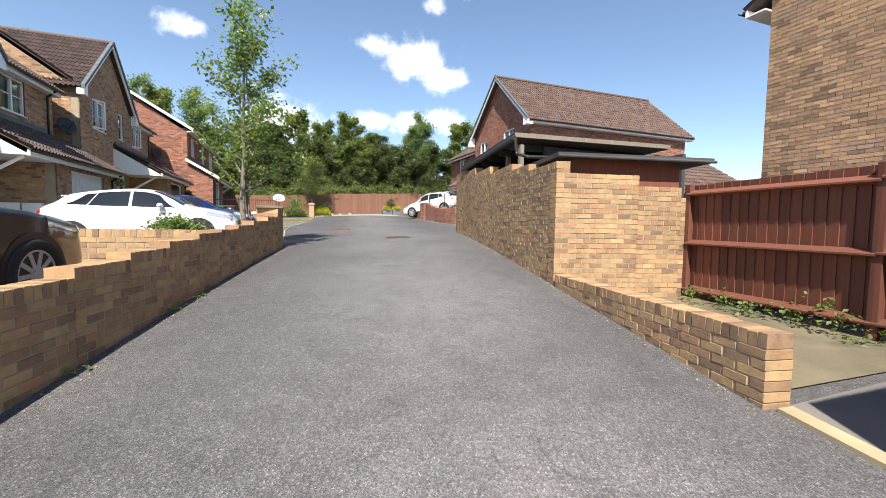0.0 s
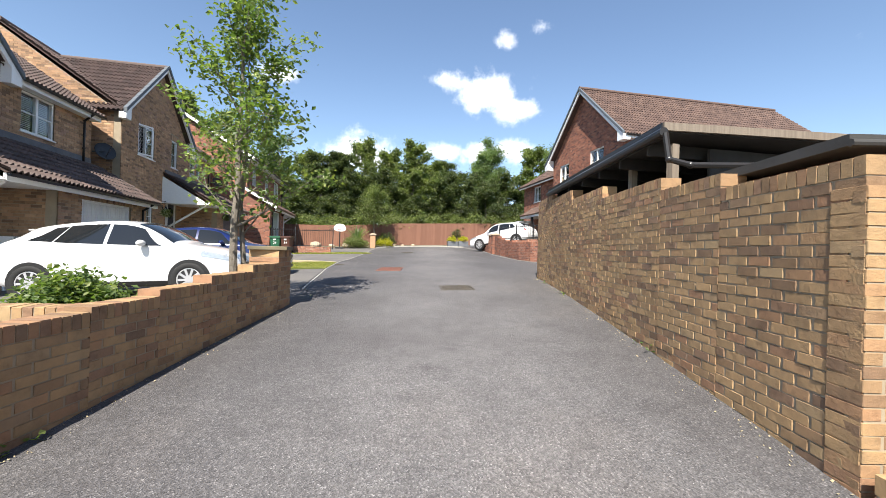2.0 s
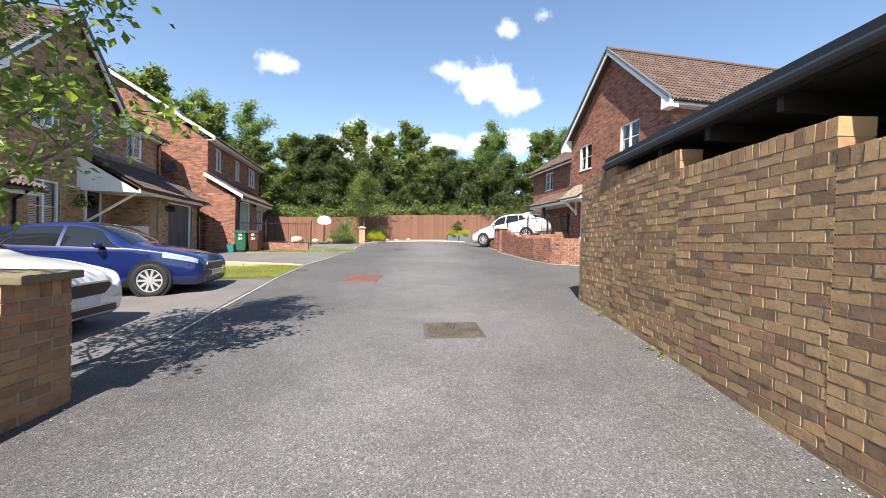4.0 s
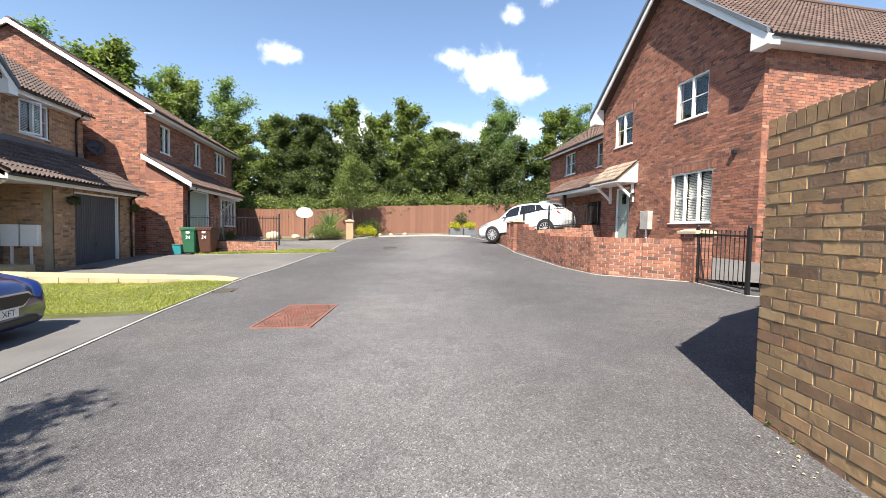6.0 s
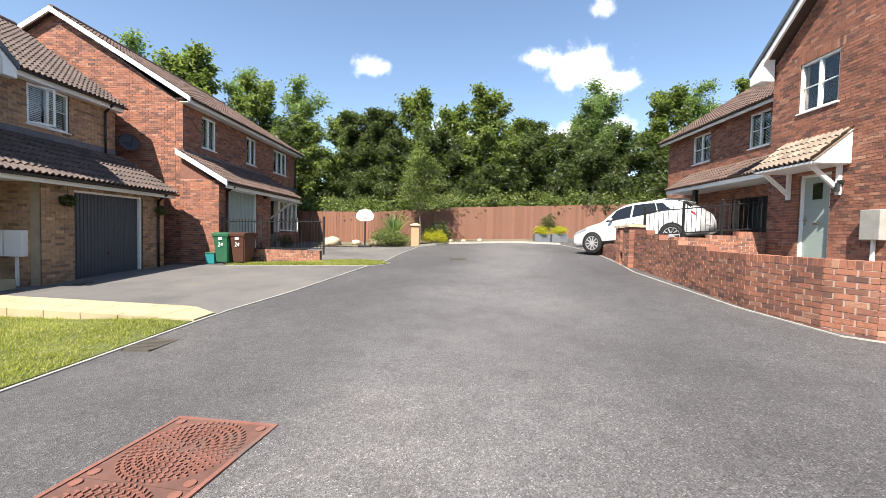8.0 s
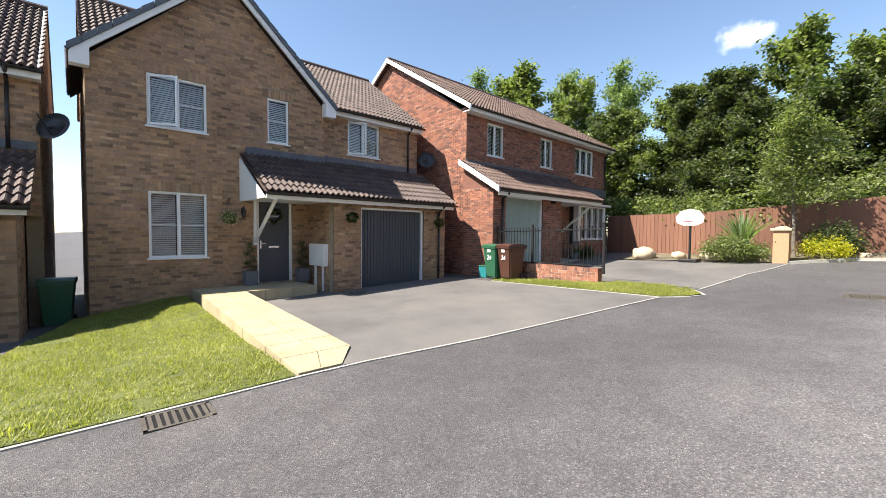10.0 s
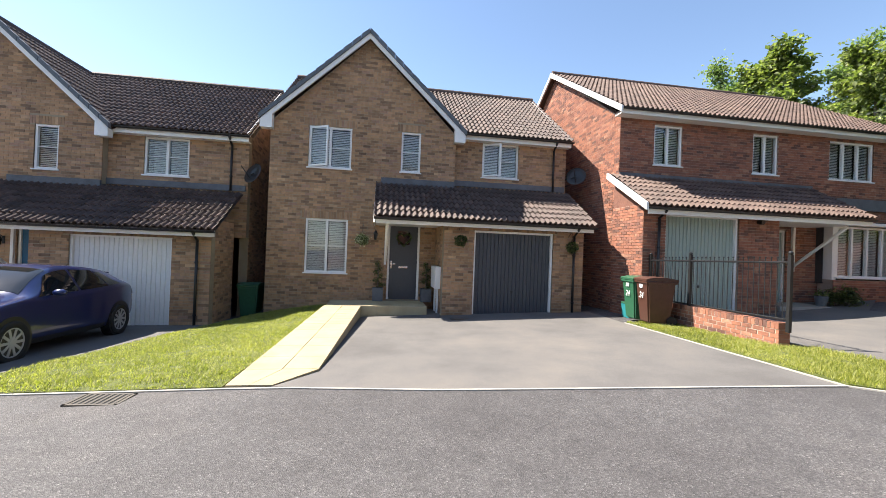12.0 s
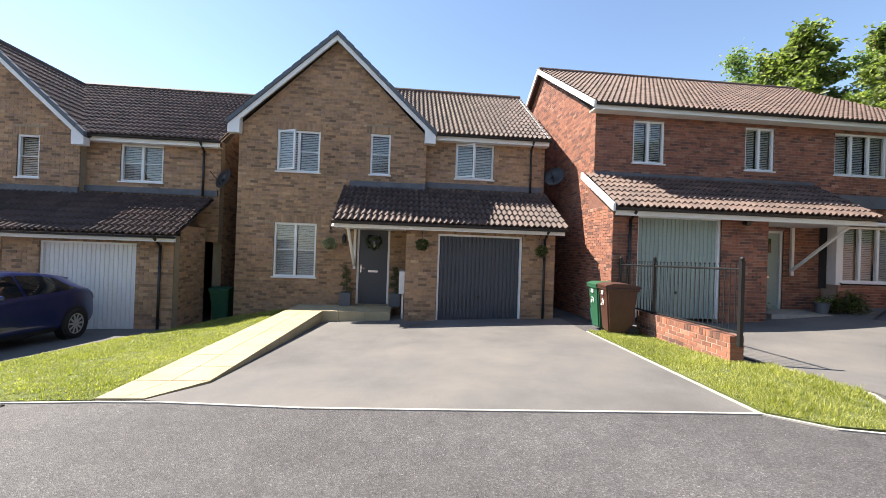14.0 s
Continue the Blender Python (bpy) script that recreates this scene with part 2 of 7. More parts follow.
BUFF = [(0.0, (0.194, 0.125, 0.081)), (0.2, (0.312, 0.196, 0.117)), (0.5, (0.402, 0.255, 0.147)), (0.75, (0.468, 0.284, 0.160)), (0.92, (0.339, 0.213, 0.154)), (1.0, (0.533, 0.357, 0.207))]
RED = [(0.0, (0.130, 0.068, 0.054)), (0.18, (0.205, 0.092, 0.064)), (0.45, (0.300, 0.124, 0.078)), (0.7, (0.355, 0.150, 0.092)), (0.88, (0.250, 0.110, 0.078)), (1.0, (0.410, 0.215, 0.140))]
GARDEN = [(0.0, (0.205, 0.130, 0.082)), (0.14, (0.300, 0.188, 0.103)), (0.42, (0.385, 0.255, 0.132)), (0.68, (0.425, 0.276, 0.140)), (0.85, (0.350, 0.195, 0.108)), (0.95, (0.255, 0.162, 0.102)), (1.0, (0.47, 0.330, 0.175))]
M = {
    "buff": brick_mat("buff_brick", BUFF), "red": brick_mat("red_brick", RED), "garden": brick_mat("yellow_brick", GARDEN),
    "mortar": grain_mat("mortar", (0.25, 0.205, 0.145), (0.37, 0.305, 0.215), 4.0, 0.95, 120.0),
    "mortar_red": grain_mat("mortar_red", (0.29, 0.215, 0.17), (0.43, 0.335, 0.27), 4.0, 0.95, 120.0),
    "asphalt": asphalt_mat(), "drive": drive_mat(),
    "kerb": grain_mat("kerb_concrete", (0.27, 0.26, 0.23), (0.42, 0.40, 0.36), 5.0, 0.9),
    "slab": grain_mat("paving_slab", (0.34, 0.28, 0.165), (0.46, 0.39, 0.245), 2.0, 0.9, 80.0, stain=(0.28, 0.23, 0.14)),
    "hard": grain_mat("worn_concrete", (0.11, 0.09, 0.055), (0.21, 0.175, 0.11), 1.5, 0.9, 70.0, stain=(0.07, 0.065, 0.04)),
    "soil": grain_mat("lawn_soil", (0.055, 0.07, 0.018), (0.14, 0.155, 0.04), 3.0, 0.95, 50.0),
    "field": grain_mat("rough_ground", (0.05, 0.07, 0.02), (0.10, 0.12, 0.04), 0.3, 0.95, 20.0),
    "blade": leaf_mat("grass_blade", (0.10, 0.125, 0.026), (0.245, 0.262, 0.055), (0.50, 0.455, 0.18)),
    "tile_brown": tile_mat("brown_roof_tile", [(0.0, (0.060, 0.041, 0.035)), (0.5, (0.080, 0.054, 0.046)), (1.0, (0.105, 0.071, 0.060))]),
    "tile_red": tile_mat("russet_roof_tile", [(0.0, (0.074, 0.045, 0.036)), (0.5, (0.100, 0.062, 0.049)), (1.0, (0.130, 0.083, 0.065))]),
    "tile_pale": tile_mat("sand_canopy_tile", [(0.0, (0.16, 0.12, 0.09)), (0.5, (0.21, 0.165, 0.125)), (1.0, (0.27, 0.215, 0.165))]),
    "ridge": plain_mat("slate_grey_verge", (0.10, 0.115, 0.13), 0.6),
    "lead": grain_mat("lead_flashing", (0.07, 0.075, 0.085), (0.15, 0.16, 0.18), 3.0, 0.6, 30.0),
    "white": plain_mat("white_upvc", (0.80, 0.80, 0.78), 0.35, var=0.03),
    "gutter": plain_mat("black_plastic", (0.018, 0.017, 0.017), 0.4),
    "glass": glass_mat("window_glass"), "blind": plain_mat("pale_blind", (0.78, 0.78, 0.77), 0.6, var=0.05),
    "room": plain_mat("room_shade", (0.05, 0.05, 0.05), 0.9),
    "garage_grey": plain_mat("grey_painted_steel", (0.055, 0.062, 0.075), 0.45, var=0.06),
    "garage_white": plain_mat("white_painted_steel", (0.74, 0.74, 0.72), 0.45, var=0.04),
    "sage": plain_mat("sage_painted_steel", (0.30, 0.37, 0.335), 0.5, var=0.06),
    "blue_door": plain_mat("blue_painted_door", (0.02, 0.12, 0.24), 0.4),
    "chrome": plain_mat("brushed_metal", (0.7, 0.7, 0.7), 0.25, 1.0, var=0.03),
    "iron": plain_mat("black_iron", (0.012, 0.012, 0.013), 0.45),
    "fence": timber_mat("red_brown_timber", (0.085, 0.028, 0.018), (0.19, 0.062, 0.035)),
    "fence_far": timber_mat("orange_brown_timber", (0.165, 0.076, 0.048), (0.225, 0.107, 0.068)),
    "weathered": timber_mat("weathered_timber", (0.16, 0.13, 0.10), (0.34, 0.29, 0.23)),
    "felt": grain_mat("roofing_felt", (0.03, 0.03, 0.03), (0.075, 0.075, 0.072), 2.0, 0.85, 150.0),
    "bin_green": plain_mat("green_bin_plastic", (0.025, 0.105, 0.055), 0.45), "bin_brown": plain_mat("brown_bin_plastic", (0.075, 0.032, 0.022), 0.45),
    "cast": grain_mat("rusty_cast_iron", (0.15, 0.062, 0.044), (0.27, 0.115, 0.085), 6.0, 0.75, 60.0, stain=(0.12, 0.085, 0.07), stain_scale=3.0),
    "cast_recess": grain_mat("rust_darkened_recess", (0.085, 0.040, 0.030), (0.16, 0.075, 0.056), 6.0, 0.85, 60.0),
    "cast_grey": grain_mat("worn_cast_iron", (0.05, 0.043, 0.034), (0.115, 0.098, 0.078), 6.0, 0.7, 60.0),
    "bark": grain_mat("bark", (0.10, 0.085, 0.065), (0.24, 0.21, 0.17), 8.0, 0.9, 60.0, 0.8, 0.02),
    "leaf_light": leaf_mat("rowan_leaf", (0.065, 0.105, 0.032), (0.12, 0.175, 0.055), (0.25, 0.28, 0.08)),
    "leaf_mid": leaf_mat("lime_leaf", (0.050, 0.070, 0.022), (0.135, 0.172, 0.058), (0.31, 0.335, 0.15)),
    "leaf_dark": leaf_mat("dark_leaf", (0.021, 0.034, 0.015), (0.062, 0.086, 0.034), (0.18, 0.20, 0.085)),
    "leaf_birch": leaf_mat("birch_leaf", (0.085, 0.13, 0.06), (0.15, 0.21, 0.095), (0.26, 0.31, 0.17)),
    "leaf_yellow": leaf_mat("golden_leaf", (0.25, 0.25, 0.02), (0.40, 0.38, 0.03), (0.55, 0.48, 0.05)),
    "blossom": leaf_mat("white_blossom", (0.45, 0.45, 0.38), (0.6, 0.6, 0.52), (0.75, 0.75, 0.68)),
    "tyre": plain_mat("tyre_rubber", (0.014, 0.014, 0.014), 0.8), "rim": plain_mat("alloy", (0.45, 0.45, 0.46), 0.35, 0.3, var=0.03),
    "paint_white": plain_mat("white_car_paint", (0.66, 0.66, 0.66), 0.35, 0.0, 1.0, 0.01), "paint_blue": plain_mat("blue_car_paint", (0.003, 0.011, 0.085), 0.3, 0.1, 1.0, 0.05),
    "paint_black": plain_mat("black_car_paint", (0.010, 0.011, 0.013), 0.3, 0.2, 1.0, 0.05),
    "car_glass": dark_glass_mat("tinted_car_glass"), "lamp_glass": plain_mat("headlamp_lens", (0.42, 0.45, 0.48), 0.08, 0.4, 1.0, 0.2),
    "tail": plain_mat("red_lens", (0.35, 0.01, 0.01), 0.15, 0.0, 1.0), "plate": plain_mat("number_plate", (0.75, 0.75, 0.72), 0.4),
    "pot": plain_mat("grey_planter", (0.13, 0.14, 0.155), 0.6), "terracotta": plain_mat("tan_masonry", (0.42, 0.25, 0.14), 0.8),
    "stone": grain_mat("pale_sandstone", (0.36, 0.28, 0.19), (0.52, 0.43, 0.31), 3.0, 0.9), "teal": plain_mat("teal_plastic", (0.02, 0.20, 0.22), 0.5),
}


# ---- building helpers ----
def link_mesh(name, me, mat, parent=None, label=""):
    if mat:
        me.materials.append(M[mat])
    ob = new(name, me)
    if parent:
        ob.parent = parent
    if label:
        ob["label"] = label
    return ob


def part(name, bm, mat, parent=None, label="", smooth=False):
    bmesh.ops.recalc_face_normals(bm, faces=bm.faces)
    me = bpy.data.meshes.new(name)
    if smooth:
        for f in bm.faces:
            f.smooth = True
    bm.to_mesh(me)
    bm.free()
    return link_mesh(name, me, mat, parent, label)


def thing(name, label, category, group="", at=(0, 0, 0)):
    ob = new(name)
    ob.location = at
    ob.empty_display_size = 0.1
    return tagged(ob, label, category, group)


def box(bm, x0, x1, y0, y1, z0, z1, T=None, bev=0.0):
    r = bmesh.ops.create_cube(bm, size=1.0)
    m = Matrix.Translation(((x0 + x1) / 2, (y0 + y1) / 2, (z0 + z1) / 2)) @ Matrix.Diagonal((abs(x1 - x0), abs(y1 - y0), abs(z1 - z0), 1))
    bmesh.ops.transform(bm, matrix=(T @ m) if T else m, verts=r["verts"])
    if bev:
        es = list({e for v in r["verts"] for e in v.link_edges})
        bmesh.ops.bevel(bm, geom=es, offset=bev, segments=2, affect="EDGES", profile=0.6)


def boxes(*rows, T=None, bev=0.0):
    bm = bmesh.new()
    for r in rows:
        box(bm, *r, T=T, bev=bev)
    return bm


def prism(bm, pts, axis, lo, hi, T=None):
    """A polygon in the plane across axis (0: y,z  1: x,z  2: x,y), drawn out from lo to hi."""
    def at(p, c):
        v = list(p)
        v.insert(axis, c)
        return T @ Vector(v) if T else Vector(v)
    a = [bm.verts.new(at(p, lo)) for p in pts]
    b = [bm.verts.new(at(p, hi)) for p in pts]
    bm.faces.new(a)
    bm.faces.new(b[::-1])
    for i in range(len(pts)):
        j = (i + 1) % len(pts)
        bm.faces.new((a[i], b[i], b[j], a[j]))


def tube(bm, p, q, r, n=10, r2=None):
    p, q = Vector(p), Vector(q)
    d = q - p
    m = Matrix.Translation((p + q) / 2) @ d.to_track_quat("Z", "Y").to_matrix().to_4x4()
    bmesh.ops.create_cone(bm, segments=n, radius1=r, radius2=r if r2 is None else r2, depth=d.length, cap_ends=True, matrix=m)


def ball(bm, c, r, squash=1.0, sub=2):
    bmesh.ops.create_icosphere(bm, subdivisions=sub, radius=r, matrix=Matrix.Translation(c) @ Matrix.Diagonal((1, 1, squash, 1)))


GY = [-60, -12, -8, -2.5, 2.5, 6, 9, 12, 14.5, 18, 21, 25, 31, 36, 60, 200]
GZ = [-4.0, -0.85, -0.42, 0.13, 0.65, 0.93, 1.13, 1.22, 1.27, 1.36, 1.47, 1.63, 1.78, 2.22, 2.6, 3.2]


def ground(x, y):
    z = sum(np.interp(y + d, GY, GZ) for d in (-1.2, -0.6, 0, 0.6, 1.2)) / 5
    z += 0.034 * (max(-20, min(25, x)) - 2)
    if x < -1:
        z -= 0.025 * (-1 - max(x, -9)) * min(1, max(0, (20 - y) / 4)) * min(1, max(0, (y - 4) / 6))
    if 2.0 < x < 5.3 and -0.6 < y < 2.55:
        # level strip behind the low wall
        inside = min(1, max(0, (x - 2.26 - 0.186 * (y + 0.72)) / 0.2)) * min(1, max(0, (5.3 - x) / 0.25)) * min(1, (2.55 - y) / 0.2)
        z -= 0.085 * (y + 0.6) * inside
    return z


def drape(name, pts, mat, off=0.008, step=0.5, lift=None, parent=None, thick=0.0):
    """A sheet over the ground inside a polygon; lift(x, y) adds height."""
    bm = bmesh.new()
    bm.faces.new([bm.verts.new((*p, 0)) for p in pts])
    xs, ys = [p[0] for p in pts], [p[1] for p in pts]
    for lo, hi, no in ((min(xs), max(xs), (1, 0, 0)), (min(ys), max(ys), (0, 1, 0))):
        c = lo + step
        while c < hi:
            geom = bm.verts[:] + bm.edges[:] + bm.faces[:]
            bmesh.ops.bisect_plane(bm, geom=geom, plane_co=Vector(no) * c, plane_no=no)
            c += step
    if thick:
        r = bmesh.ops.extrude_face_region(bm, geom=bm.faces[:])
        low = {v for v in bm.verts} - {v for v in r["geom"] if isinstance(v, bmesh.types.BMVert)}
    else:
        low = set()
    for v in bm.verts:
        v.co.z = ground(v.co.x, v.co.y) + off + (lift(v.co.x, v.co.y) if lift else 0) - (thick if v in low else 0)
    return part(name, bm, mat, parent)


def frame_of(origin, u):
    """Local axes: x along u, y outward (u turned clockwise by 90 degrees), z up."""
    u = Vector((u[0], u[1], 0)).normalized()
    n = Vector((u.y, -u.x, 0))
    m = Matrix.Identity(4)
    m.col[0][:3], m.col[1][:3], m.col[2][:3], m.col[3][:3] = u, n, (0, 0, 1), origin
    return m


CUBE_F = np.array([(0, 1, 3, 2), (4, 6, 7, 5), (0, 4, 5, 1), (2, 3, 7, 6), (0, 2, 6, 4), (1, 5, 7, 3)])


def block_mesh(name, rects, depth0, depth1, T, uneven=0.0):
    """Many boxes (a0, a1, z0, z1) between two depths, as one mesh; uneven tips each outer face a little."""
    r = np.array(rects, float)
    n = len(r)
    co = np.zeros((n, 8, 3))
    k = 0
    for i in (0, 1):
        for j in (0, 1):
            for l in (0, 1):
                co[:, k, 0], co[:, k, 1], co[:, k, 2] = r[:, i], (depth0, depth1)[j], r[:, 2 + l]
                k += 1
    if uneven:
        rng = np.random.default_rng(n)
        for axis in (0, 2):
            side = np.sign(co[:, :, axis] - co[:, :, axis].mean(axis=1, keepdims=True))
            co[:, :, 1] += side * rng.uniform(-uneven, uneven, n)[:, None]
        co[:, :, 1] += rng.uniform(-uneven * 0.7, uneven * 0.7, n)[:, None]
    A = np.array(T)
    co = co.reshape(-1, 3) @ A[:3, :3].T + A[:3, 3]
    f = (CUBE_F[None] + (np.arange(n) * 8)[:, None, None]).reshape(-1, 4)
    me = bpy.data.meshes.new(name)
    me.from_pydata(co.tolist(), [], f.tolist())
    return me


def brick_rects(a0, a1, z0, z1, holes=(), limit=None, rng=None, phase=0):
    """Stretcher bond inside a rectangle, clear of the holes; limit(z) -> (lo, hi) trims each course."""
    out = []
    row = 0
    z = z0
    while z < z1 - 0.02:
        zt = min(z + 0.066, z1)
        lo, hi = a0, a1
        if limit:
            l2, h2 = limit(z + 0.04)
            lo, hi = max(lo, l2), min(hi, h2)
        spans = [(lo, hi)]
        for h0, h1, g0, g1, *_ in holes:
            if z + 0.05 > g0 and z + 0.02 < g1:
                spans = [s for p, q in spans for s in ((p, min(q, h0)), (max(p, h1), q)) if s[1] - s[0] > 0.03]
        for p, q in spans:
            a = a0 + (-0.1125 if (row + phase) % 2 else 0.0)
            while a < q:
                b0, b1 = max(a, p), (q if q - a < 0.245 else a + 0.215)
                if b1 - b0 > 0.02:
                    j = (rng or random).uniform(-0.0025, 0.0025)
                    out.append((b0, b1, z + j, zt + j))
                a += 0.225
        z += 0.075
        row += 1
    return out


def brick_wall_panel(parent, name, T, a0, a1, z0, z1, holes, mat, mortar, thick=0.25, gable=None, bricks=True):
    """A wall with real openings: mortar core and a skin of single bricks. gable: (apex a, apex z)."""
    bm = bmesh.new()
    cuts_a = sorted({a0, a1, *[h[i] for h in holes for i in (0, 1)]})
    cuts_z = sorted({z0, z1, *[h[i] for h in holes for i in (2, 3)]})
    cuts_a, cuts_z = [c for c in cuts_a if a0 <= c <= a1], [c for c in cuts_z if z0 <= c <= z1]
    for p, q in zip(cuts_a, cuts_a[1:]):
        run = None
        for r, s in zip(cuts_z, cuts_z[1:]):
            mid = ((p + q) / 2, (r + s) / 2)
            solid = not any(h[0] < mid[0] < h[1] and h[2] < mid[1] < h[3] for h in holes)
            if solid:
                run = (run[0], s) if run else (r, s)
            elif run:
                box(bm, p, q, -thick, 0, *run, T=T)
                run = None
        if run:
            box(bm, p, q, -thick, 0, *run, T=T)
    top, limit = z1, None
    if gable:
        prism(bm, [(a0, z1), (a1, z1), (gable[0], gable[1])], 1, -thick, 0, T=T)
        top = gable[1] - 0.05

        def limit(z):
            if z <= z1:
                return a0, a1
            f = (z + 0.03 - z1) / (gable[1] - z1)
            return a0 + f * (gable[0] - a0), a1 + f * (gable[0] - a1)
    wall = part(name, bm, mortar, parent)
    if bricks:
        rects = brick_rects(a0, a1, z0, top, holes, limit)
        # upright brick heads over the openings
        heads = []
        for h in holes:
            if len(h) > 4 and h[4]:
                n = int((h[1] - h[0] + 0.3) / 0.075)
                s = (h[0] + h[1]) / 2 - n * 0.0375
                rects = [r for r in rects if not (r[1] > s + 0.02 and r[0] < s + n * 0.075 - 0.02 and r[3] > h[3] and r[2] < h[3] + 0.2)] + \
                        [(r[0], s - 0.01, r[2], r[3]) for r in rects if r[0] < s < r[1] - 0.02 and r[3] > h[3] and r[2] < h[3] + 0.2 and s - r[0] > 0.05] + \
                        [(s + n * 0.075, r[1], r[2], r[3]) for r in rects if r[0] + 0.02 < s + n * 0.075 < r[1] and r[3] > h[3] and r[2] < h[3] + 0.2]
                heads += [(s + i * 0.075, s + i * 0.075 + 0.066, h[3] + 0.005, h[3] + 0.215) for i in range(n)]
        ob = link_mesh("bricks", block_mesh("bricks", rects + heads, -0.02, 0.009, T, 0.0018), mat, wall)
        ob["kind"] = "stuff"
    return wall


TILE_W, TILE_L = 0.30, 0.30


def tile_mesh(name="tile"):
    """One interlocking pantile: double roll across, thick lower edge, in x 0..0.3, y 0 (low edge) .. 0.36."""
    n = 12
    vs, fs = [], []
    for i in range(n + 1):
        x = 0.302 * i / n
        h = 0.032 * math.cos(2 * math.pi * i / n * 2) + 0.022
        vs += [(x, 0.0, h + 0.028), (x, 0.36, h - 0.014), (x, 0.0, h - 0.02)]
    for i in range(n):
        a, b = 3 * i, 3 * i + 3
        fs += [(a, b, b + 1, a + 1), (a, a + 2, b + 2, b)]
    return vs, fs


def roof_slope(parent, name, p_low, u, length, run, rise, mat, clip=None, pieces=False, deck=0.04):
    """Tiled slope: p_low is the lower corner, u the way along the eaves; it climbs to the left of u."""
    u = Vector((u[0], u[1], 0)).normalized()
    up = Vector((-u.y * run, u.x * run, rise))
    sl = up.length
    v = up.normalized()
    n = u.cross(v)
    T = Matrix.Identity(4)
    T.col[0][:3], T.col[1][:3], T.col[2][:3], T.col[3][:3] = u, v, n, p_low
    rows = max(1, round(sl / TILE_L))
    ex = sl / rows
    cols = max(1, round(length / TILE_W))
    w = length / cols
    bm = bmesh.new()
    if clip is None:
        box(bm, 0, length, 0, sl, -deck, -0.02, T=T)
    else:
        pts = [(clip(0)[0], 0), (clip(0)[1], 0), (clip(sl)[1], sl), (clip(sl)[0], sl)]
        if abs(pts[2][0] - pts[3][0]) < 0.02:
            pts = pts[:3]
        prism(bm, pts, 2, -deck, -0.02, T=T)
    base = part(name, bm, mat, parent)
    tv, tf = tile_mesh()
    tv = np.array(tv) * (w / TILE_W, ex / TILE_L, 1)
    cells = []
    for r in range(rows):
        lo, hi = clip((r + 0.5) * ex) if clip else (0, length)
        for c in range(cols):
            x0 = c * w + (0)
            if x0 + w * 0.5 > lo and x0 + w * 0.5 < hi:
                cells.append((x0, r * ex))
    if pieces and len(cells) <= 300:
        me = bpy.data.meshes.new("tile")
        me.from_pydata(tv.tolist(), [], tf)
        me.materials.append(M[mat])
        for x0, y0 in cells:
            ob = new("tile", me)
            ob.parent = base
            ob.matrix_basis = T @ Matrix.Translation((x0, y0, random.uniform(0, 0.003)))
    else:
        A = np.array(T)
        allv = (np.array([(x, y, 0) for x, y in cells])[:, None] + tv[None]).reshape(-1, 3) @ A[:3, :3].T + A[:3, 3]
        k = len(tv)
        allf = [tuple(i + k * j for i in f) for j in range(len(cells)) for f in tf]
        me = bpy.data.meshes.new("tiles")
        me.from_pydata(allv.tolist(), [], allf)
        link_mesh("tiles", me, mat, base)["kind"] = "stuff"
    return base


